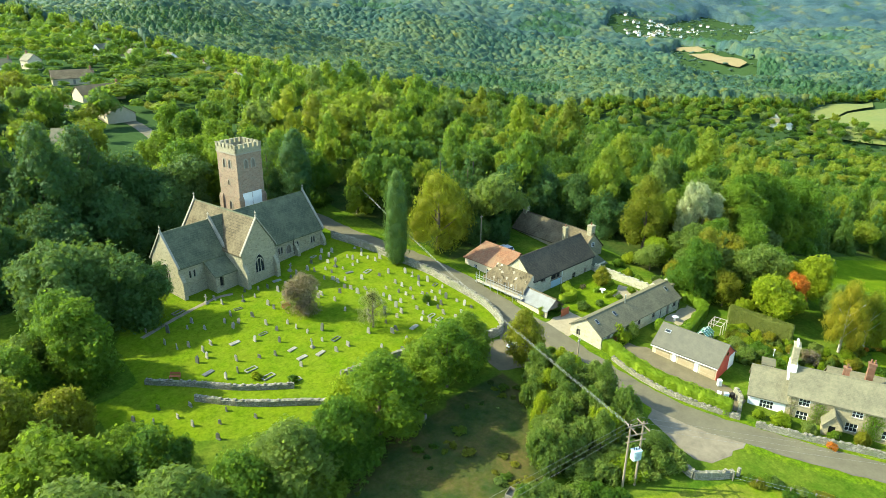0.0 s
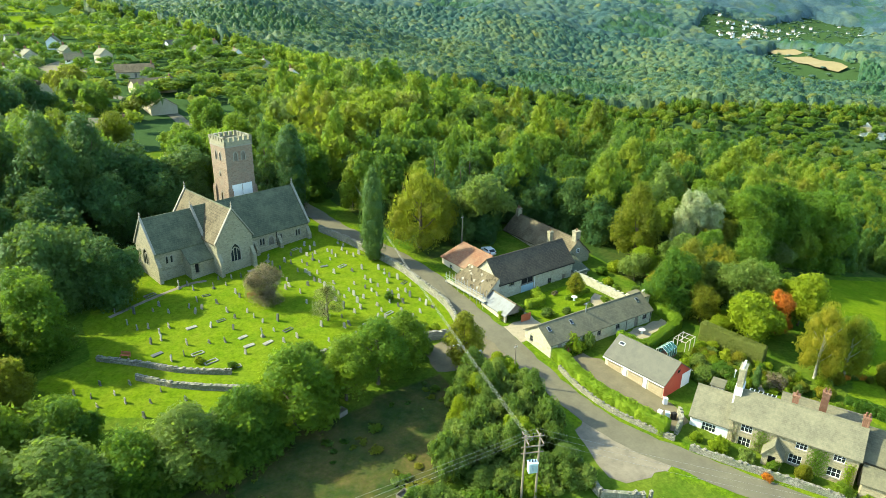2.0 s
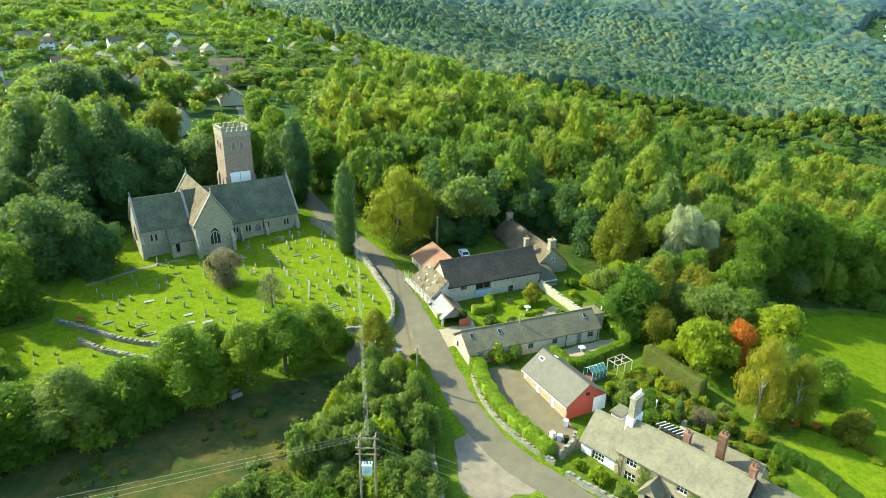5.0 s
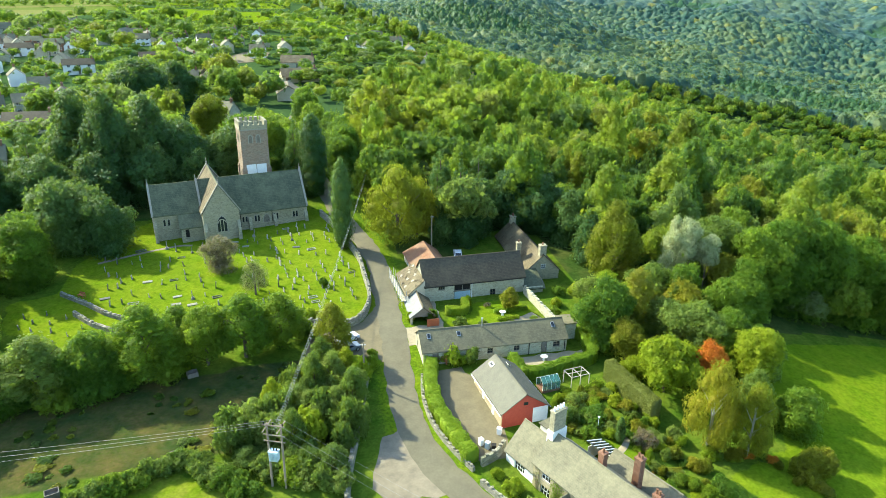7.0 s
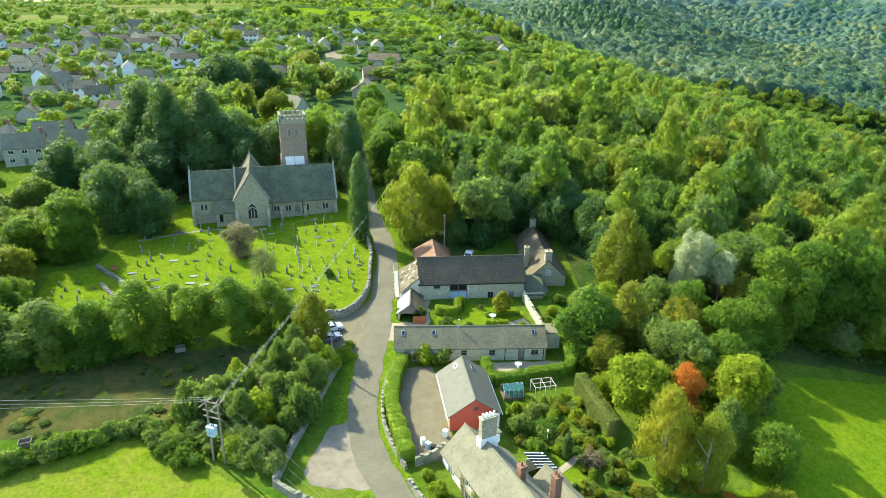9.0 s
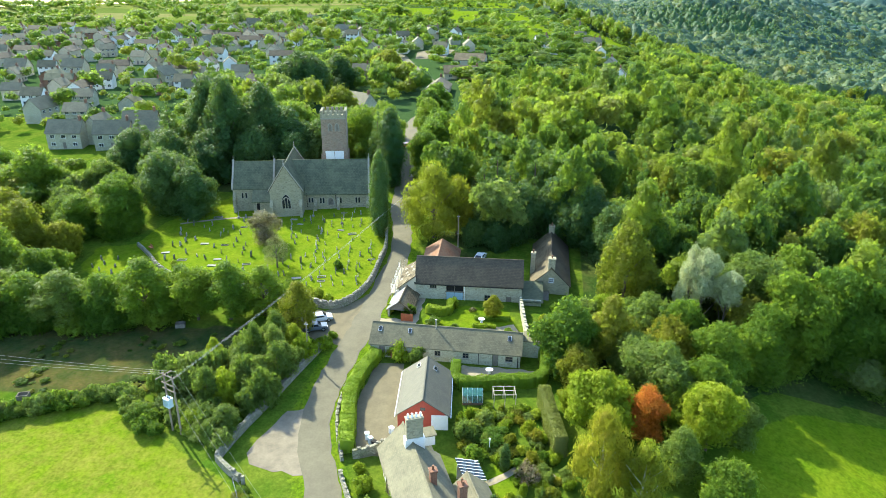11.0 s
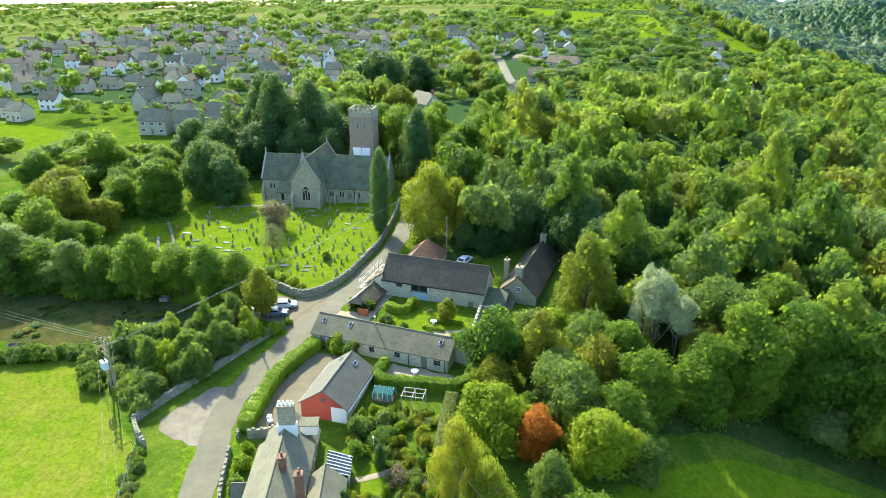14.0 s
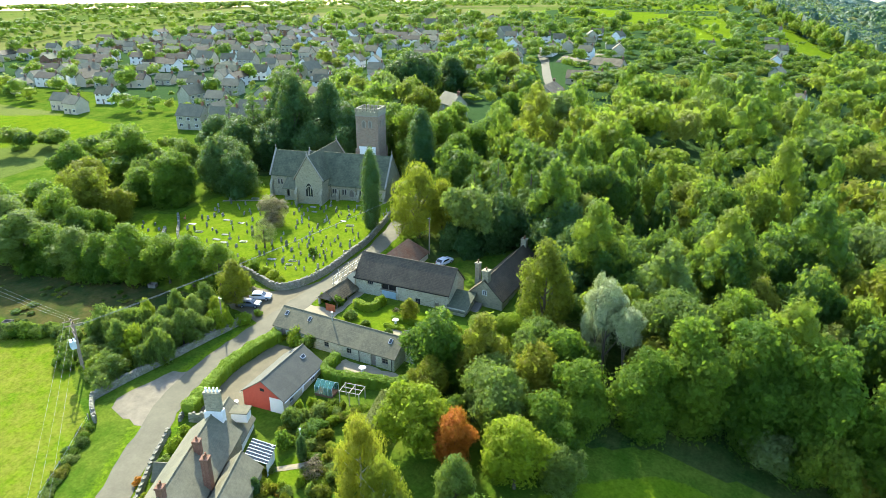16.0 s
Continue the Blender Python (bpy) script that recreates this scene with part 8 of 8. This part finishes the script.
# ---- thicket, verge and gardens ----
def shrubs():
    rng = random.Random(77)
    ring = [(54, 43), (58, 38.5), (66, 33.5), (68.8, 32), (70, 38), (71.2, 44), (73.2, 54), (72, 58), (66, 57), (60, 50)]
    n = 0
    placed = []
    while n < 46:
        x, y = rng.uniform(53, 74), rng.uniform(31, 59)
        if not bool(inside(x, y, ring)) or any(math.hypot(x - a, y - b) < 2.0 for a, b in placed) or math.hypot(x - 61.3, y - 34.9) < 1.6:
            continue
        placed.append((x, y))
        mat, w = rng.choice(((M_LEAFSILVER, "grey-green"), (M_LEAFSILVER, "grey-green"), (M_LEAFLIGHT, "fresh green"), (M_LEAFSILVER, "grey-green"), (M_LEAFSILVER, "grey-green")))
        h = rng.uniform(4.0, 7.0) if y > 40 else rng.uniform(2.2, 4.0)
        if rng.random() < 0.3:
            tree("tall", x, y, h * 1.15, rng.uniform(1.4, 2.2), mat, w, "in the thicket by the pole", group="thicket")
        else:
            tree("shrub", x, y, h, rng.uniform(1.9, 3.0), mat, w, "in the thicket by the pole", group="thicket")
        n += 1
    # rough hedge between paddock and field
    for k in range(38):
        t = k / 37
        x, y = 22 + 36 * t + rng.uniform(-0.6, 0.6), 28.6 + 12.4 * min(1, t * 1.35) - max(0, t - 0.74) * 26 + rng.uniform(-0.6, 0.6)
        tree("shrub", x, y, rng.uniform(1.8, 3.2), rng.uniform(1.5, 2.4), rng.choice((M_LEAF, M_LEAFSILVER, M_LEAFSILVER)), "rough green", "in the field hedge", group="field hedge")
    # rough growth along the field fence
    for k in range(26):
        t = k / 25
        x, y = 74.6 + 13 * t + rng.uniform(-0.5, 0.5), 26.2 - 20.5 * t + rng.uniform(-0.5, 0.5)
        tree("shrub", x, y, rng.uniform(0.7, 1.5), rng.uniform(0.8, 1.4), rng.choice((M_LEAFSILVER, M_LEAFGOLD, M_LEAF)), "rough straggling", "along the field fence", group="fence scrub")
    # bushes below the graveyard wall and at its corner
    for x, y, h in ((66, 74, 2.2), (62, 75, 2.6), (58, 75.5, 2.0), (69, 73.2, 2.4), (55, 71, 1.8), (51, 70.5, 2.2), (38, 79, 1.2), (34, 83, 1.3), (71.4, 72.6, 1.6), (46, 72, 1.8), (76, 60.6, 1.4), (75.6, 57.6, 2.4)):
        tree("shrub", x, y, h, h * 0.75, rng.choice((M_LEAF, M_LEAFLIGHT)), "scrubby green", "by the graveyard wall", group="wall bushes")
    # front garden and drive
    for x, y, h, r, mat, w in ((88.6, 56.6, 3.4, 2.2, M_LEAFLIGHT, "fresh green"), (91.6, 56, 3.0, 1.7, M_LEAFSILVER, "grey-green"), (86.4, 57, 2.0, 1.2, M_LEAFLIGHT, "fresh green"), (90.2, 28.6, 2.2, 1.5, M_LEAFLIGHT, "fresh green"), (91.4, 25.4, 1.9, 1.3, M_LEAFSILVER, "pale flowering"),
                               (93.2, 22.4, 1.6, 1.0, M_LEAF, "green"), (96.8, 15, 2.2, 1.5, M_LEAF, "green"), (88.6, 31.4, 1.6, 1.0, M_LEAFLIGHT, "fresh green"), (90.6, 21.8, 1.2, 0.8, M_LEAFRED, "rust-red"), (95, 19.5, 2.6, 1.2, M_LEAFGOLD, "climbing"), (98.2, 12.6, 1.6, 1.2, M_LEAFLIGHT, "fresh green"),
                               (83.9, 70, 2.0, 0.9, M_LEAFLIGHT, "climbing"), (87.6, 69.6, 2.6, 1.6, M_LEAF, "dark climbing"), (92.5, 67.4, 1.7, 1.5, M_LEAFSILVER, "pale"), (96.4, 66.4, 1.2, 1.0, M_LEAFSILVER, "pale"), (99, 72.6, 1.0, 0.8, M_LEAFPURPLE, "reddish"), (101.6, 65.6, 1.2, 0.9, M_LEAFSILVER, "pale"),
                               (106, 66, 1.4, 1.1, M_LEAF, "green"), (95.4, 73.6, 2.4, 0.9, M_LEAFLIGHT, "clipped"), (110.4, 67.5, 2.2, 1.4, M_LEAF, "green"), (112, 71, 1.8, 1.4, M_LEAFLIGHT, "fresh green"), (114.5, 66, 1.6, 1.3, M_LEAFSILVER, "pale"), (117.8, 75, 2.6, 1.8, M_LEAFLIGHT, "fresh green"), (114, 75, 2.0, 1.4, M_LEAF, "green")):
        tree("shrub", x, y, h, r, mat, w, "in the gardens", group="garden shrubs")
    # cottage garden behind
    tone = ((M_LEAF, "green"), (M_LEAFLIGHT, "fresh green"), (M_LEAFSILVER, "grey-green"), (M_LEAFGOLD, "golden"), (M_LEAFLIGHT, "fresh green"), (M_LEAFGOLD, "golden"), (M_LEAFLIGHT, "fresh green"))
    placed, n = [], 0
    ring = [(100.5, 43.5), (100, 46.5), (111, 47.6), (112.6, 40), (115.8, 36.5), (116.5, 27), (112, 20), (106.5, 25), (103, 32.5), (100.5, 36)]
    while n < 90:
        x, y = rng.uniform(98, 118), rng.uniform(18, 48)
        lawn = math.hypot((x - 107) / 2.2, (y - 31.5) / 3.2) < 1
        if not bool(inside(x, y, ring)) or lawn or any(math.hypot(x - a, y - b) < 0.95 for a, b in placed) or math.hypot(x - 101.7, y - 47.8) < 2.2 or math.hypot(x - 106.4, y - 47.8) < 2.2:
            continue
        placed.append((x, y))
        mat, w = rng.choice(tone)
        h = rng.uniform(0.7, 2.3)
        tree("shrub", x, y, h, rng.uniform(0.7, 1.5), mat, w, "in the cottage garden", group="garden shrubs")
        n += 1
    for x, y, h, r, mat, w in ((110.4, 33.2, 2.8, 1.9, M_LEAFPURPLE, "dark purple"), (111.4, 40.6, 2.2, 1.4, M_LEAFGOLD, "bright yellow"), (112, 27.4, 1.2, 1.3, M_LEAFGOLD, "bright yellow"), (108.6, 28.4, 0.9, 1.0, M_LEAFRED, "pink flowering"), (105.5, 39.5, 2.2, 2.6, M_LEAF, "deep green"),
                               (101.4, 39.6, 3.2, 2.0, M_LEAFSILVER, "grey-green"), (104, 42.8, 2.4, 1.8, M_LEAFSILVER, "grey-green"), (103.4, 35.4, 2.8, 1.6, M_LEAF, "deep green"), (113.5, 30.5, 2.0, 1.5, M_LEAFGOLD, "golden")):
        tree("shrub", x, y, h, r, mat, w, "in the cottage garden", group="garden shrubs")
    # flower beds round the garden lawn
    for k in range(46):
        a = k / 46 * math.tau
        x, y = 121.5 + 8.4 * math.cos(a) + rng.uniform(-1.2, 1.2), 18.5 + 11.5 * math.sin(a) + rng.uniform(-1.2, 1.2)
        if x > 116.5:
            mat, w = rng.choice(((M_LEAFGOLD, "yellow"), (M_LEAFLIGHT, "fresh green"), (M_LEAF, "green"), (M_LEAFRED, "orange"), (M_LEAFSILVER, "grey-green"), (M_LEAFGOLD, "yellow")))
            h = rng.uniform(0.5, 1.8)
            tree("shrub", x, y, h, rng.uniform(0.7, 1.5), mat, w, "round the garden lawn", group="garden shrubs")
    tree("column", 107.4, 34.6, 4.2, 0.75, M_NEEDLE, "dark green", "in the cottage garden", 0)
    tree("column", 106.6, 26.4, 3.8, 0.8, M_NEEDLE, "dark green", "in the cottage garden", 1)


shrubs()


def climber(m, x0, x1, z0, z1, n, mat, label, seed):
    """A plant trained on a wall: leaf sprays that thin out towards the edges, on a few bent stems. The wall lies at y 0 and faces -y."""
    g = np.random.default_rng(seed)
    px, pz = g.normal(size=n) * 0.26 + 0.5, g.beta(1.6, 1.4, n)
    p = np.stack([x0 + (x1 - x0) * np.clip(px, 0, 1), -g.uniform(0.04, 0.28, n), z0 + (z1 - z0) * pz], 1)
    nn = g.normal(size=p.shape) * 0.5 + np.array([0, -1, 0.3])
    nn /= np.linalg.norm(nn, axis=1, keepdims=True)
    t = np.cross(nn, g.normal(size=p.shape))
    t /= np.linalg.norm(t, axis=1, keepdims=True)
    b = np.cross(nn, t)
    k = g.uniform(0.07, 0.15, (n, 1))
    q = np.stack([p - t * k, p + b * k * 0.8, p + t * k, p - b * k * 0.8], 1).reshape(-1, 3)
    root = thing("climbing_plant", m, label, "climber")
    part("leaves", raw_mesh("leaves", q, np.arange(n * 4).reshape(-1, 4)), mat, root)
    mid = (x0 + x1) / 2
    for w in (-0.3, 0.25):
        part("stem", Shape().tube([(mid, -0.06, z0 - 0.6), (mid + w * 0.5, -0.06, (z0 + z1) / 2), (mid + w * (x1 - x0), -0.06, z1 - 0.2)], [0.05, 0.04, 0.02], 5), M_BARK, root)


front = pose(95.9, 30.7, 0, 0, 0, -66) @ pose(0, -3.4, 0)
climber(front, 0.2, 1.4, -2.4, 2.3, 420, M_LEAFTHIN, "pale straggling climber on the cottage front", 1)
climber(front, 3.2, 5.4, -2.4, 2.2, 700, M_LEAFSILVER, "grey-green climber between the cottage windows", 2)
climber(front, 9.9, 12.4, -2.2, 2.3, 900, M_LEAF, "green climber covering the cottage wall", 3)
climber(front, 14.2, 15.4, -2.2, 1.6, 420, M_LEAFLIGHT, "fresh green climber at the cottage corner", 4)


def garden_things():
    # greenhouse
    z = ground(101.7, 47.6)
    g = thing("greenhouse", pose(101.7, 47.6, z, 0, 0, 8), "small green glazed greenhouse beside the hedge", "greenhouse")
    part("base", Shape().box(-1.5, -1.0, -0.2, 1.5, 1.0, 0.35), M_BRICK, g)
    for x in (-1.5, -0.75, 0, 0.75, 1.5):
        part("rib", Shape().tube([(x, -1.0, 0.35), (x, -1.0, 1.6), (x, 0, 2.3), (x, 1.0, 1.6), (x, 1.0, 0.35)], [0.035] * 5, 5), M_WHITEPAINT, g)
    pane = material("green_glass")
    pane[2].inputs["Base Color"].default_value = (0.1, 0.25, 0.2, 1)
    pane[2].inputs["Roughness"].default_value, pane[2].inputs["Alpha"].default_value = 0.1, 0.6
    for side in (-1, 1):
        part("roof_pane", Shape().add([(-1.5, 0, 2.28), (1.5, 0, 2.28), (1.5, side * 1.0, 1.6), (-1.5, side * 1.0, 1.6), (-1.5, 0, 2.3), (1.5, 0, 2.3), (1.5, side * 1.01, 1.62), (-1.5, side * 1.01, 1.62)],
             [(3, 2, 1, 0), (4, 5, 6, 7), (0, 1, 5, 4), (1, 2, 6, 5), (2, 3, 7, 6), (3, 0, 4, 7)]), pane[0], g)
        part("side_pane", Shape().box(-1.5, side * 1.0 - 0.01, 0.35, 1.5, side * 1.0 + 0.01, 1.6), pane[0], g)
    # fruit cage
    c = thing("fruit_cage", pose(106.4, 47.8, ground(106.4, 47.8), 0, 0, 10), "weathered timber fruit cage frame over shrubs", "garden frame")
    for x in (-1.6, 0, 1.6):
        for y in (-1.1, 1.1):
            part("post", Shape().box(x - 0.05, y - 0.05, -0.2, x + 0.05, y + 0.05, 2.1), M_PALETIMBER, c)
        part("rafter", Shape().box(x - 0.04, -1.2, 2.1, x + 0.04, 1.2, 2.18), M_PALETIMBER, c)
    for y in (-1.1, 0, 1.1):
        part("rail", Shape().box(-1.7, y - 0.04, 2.18, 1.7, y + 0.04, 2.26), M_PALETIMBER, c)
    # patio table, parasol, bins and yard clutter
    t = thing("garden_table", pose(103.6, 54.6, ground(103.6, 54.6) + 0.05), "round white garden table on the patio", "table")
    part("tabletop", Shape().tube([(0, 0, 0.7), (0, 0, 0.75)], [0.6, 0.6], 18), M_WHITEPAINT, t)
    part("pedestal", Shape().tube([(0, 0, 0), (0, 0, 0.7)], [0.25, 0.05], 10), M_WHITEPAINT, t)
    t2 = copy_thing(t, pose(100.9, 69.2, ground(100.9, 69.2)))
    p = thing("parasol", pose(113.2, 62.8, ground(113.2, 62.8)), "white folded garden parasol by the orchard", "parasol")
    part("pole", Shape().tube([(0, 0, 0), (0, 0, 2.6)], [0.04, 0.03], 7), M_PALETIMBER, p)
    part("canopy", Shape().tube([(0, 0, 1.3), (0, 0, 1.6), (0, 0, 2.3), (0, 0, 2.75)], [0.55, 0.62, 0.5, 0.05], 10), M_WHITEPAINT, p)
    for x, y, mat, word in ((88.2, 37.4, M_WHITEPAINT, "white"), (88.9, 36.6, M_TANK, "pale blue"), (89.6, 36.0, M_DARK, "black"), (91.3, 39.0, M_WHITEPAINT, "white"), (113.4, 57.3, M_TANK, "blue")):
        b = thing("bin", pose(x, y, ground(x, y) + 0.05, 0, 0, x * 40 % 90), f"{word} wheeled bin in the yard", "bin")
        part("body", Shape().slab([(-0.28, -0.3), (0.28, -0.3), (0.28, 0.3), (-0.28, 0.3)], 0, 0.95), mat, b)
        part("lid", Shape().box(-0.31, -0.33, 0.95, 0.31, 0.35, 1.02), mat, b)
    # timber gate at the drive
    gt = thing("drive_gate", pose(85.2, 57.6, ground(85.2, 57.6), 0, 0, -32), "reddish timber field gate at the drive", "gate")
    for k in range(6):
        part("bar", Shape().box(0, -0.03, 0.25 + k * 0.2, 2.6, 0.03, 0.36 + k * 0.2), M_REDTIMBER, gt)
    for x in (-0.1, 2.7):
        part("post", Shape().box(x - 0.1, -0.1, -0.3, x + 0.1, 0.1, 1.55), M_REDTIMBER, gt)
    # gate posts by the gravel
    for x, y in ((74.6, 27.2), (72.9, 28.2)):
        tagged(part("gate_post", Shape().slab([(-0.2, -0.16), (0.18, -0.2), (0.2, 0.16), (-0.16, 0.2)], -0.3, 1.3), M_FIELDSTONE, None, "", pose(x, y, ground(x, y))), "rough stone gate post beside the field", "gate post")
    # feed crates in the paddock
    for x, y in ((48.1, 42.6), (34.2, 38.6), (47.9, 60.4)):
        b = thing("feed_crate", pose(x, y, ground(x, y), 0, 0, 20), "weathered open timber crate in the paddock", "crate")
        for q in ((-0.8, -0.6, 0.8, -0.52), (-0.8, 0.52, 0.8, 0.6), (-0.8, -0.52, -0.72, 0.52), (0.72, -0.52, 0.8, 0.52)):
            part("side", Shape().box(q[0], q[1], 0, q[2], q[3], 0.8), M_OLDTIMBER, b)
        part("floor_board", Shape().box(-0.72, -0.52, 0, 0.72, 0.52, 0.3), M_OLDTIMBER, b)
    # white garden lamp
    for x, y in ((105.2, 37.0), (104.9, 28.6)):
        l = thing("garden_lamp", pose(x, y, ground(x, y)), "white lamp post in the cottage garden", "lamp post")
        part("post", Shape().tube([(0, 0, -0.2), (0, 0, 2.3)], [0.05, 0.035], 7), M_WHITEPAINT, l)
        part("lantern", Shape().tube([(0, 0, 2.3), (0, 0, 2.4), (0, 0, 2.62), (0, 0, 2.7)], [0.06, 0.14, 0.16, 0.03], 8), M_WHITEPAINT, l)
    # benches in the graveyard
    for x, y, turn in ((24.4, 90.2, -40), (47.6, 99.0, 10)):
        b = thing("bench", pose(x, y, ground(x, y), 0, 0, turn), "reddish timber bench in the graveyard", "bench")
        for k in range(3):
            part("seat_slat", Shape().box(-0.8, -0.25 + k * 0.17, 0.42, 0.8, -0.11 + k * 0.17, 0.46), M_REDTIMBER, b)
            part("back_slat", Shape().box(-0.8, 0.26, 0.55 + k * 0.15, 0.8, 0.3, 0.66 + k * 0.15), M_REDTIMBER, b)
        for xx in (-0.7, 0.7):
            part("leg", Shape().box(xx - 0.04, -0.25, 0, xx + 0.04, -0.17, 0.42).box(xx - 0.04, 0.24, 0, xx + 0.04, 0.32, 1.0), M_REDTIMBER, b)
    # field fence
    f = thing("wire_fence", pose(0, 0, 0), "weathered post and wire fence along the field edge", "fence")
    pts = smooth_line([(73.2, 27.2), (77, 21.5), (82, 13.5), (88, 4)], 2.4)
    for x, y in pts:
        part("fence_post", Shape().box(-0.06, -0.06, -0.3, 0.06, 0.06, 1.15), M_OLDTIMBER, f, "", pose(x, y, ground(x, y)))
    for zz in (0.5, 1.0):
        part("wire", Shape().tube([(x, y, ground(x, y) + zz) for x, y in pts], [0.012] * len(pts), 4), M_METAL, f)


garden_things()
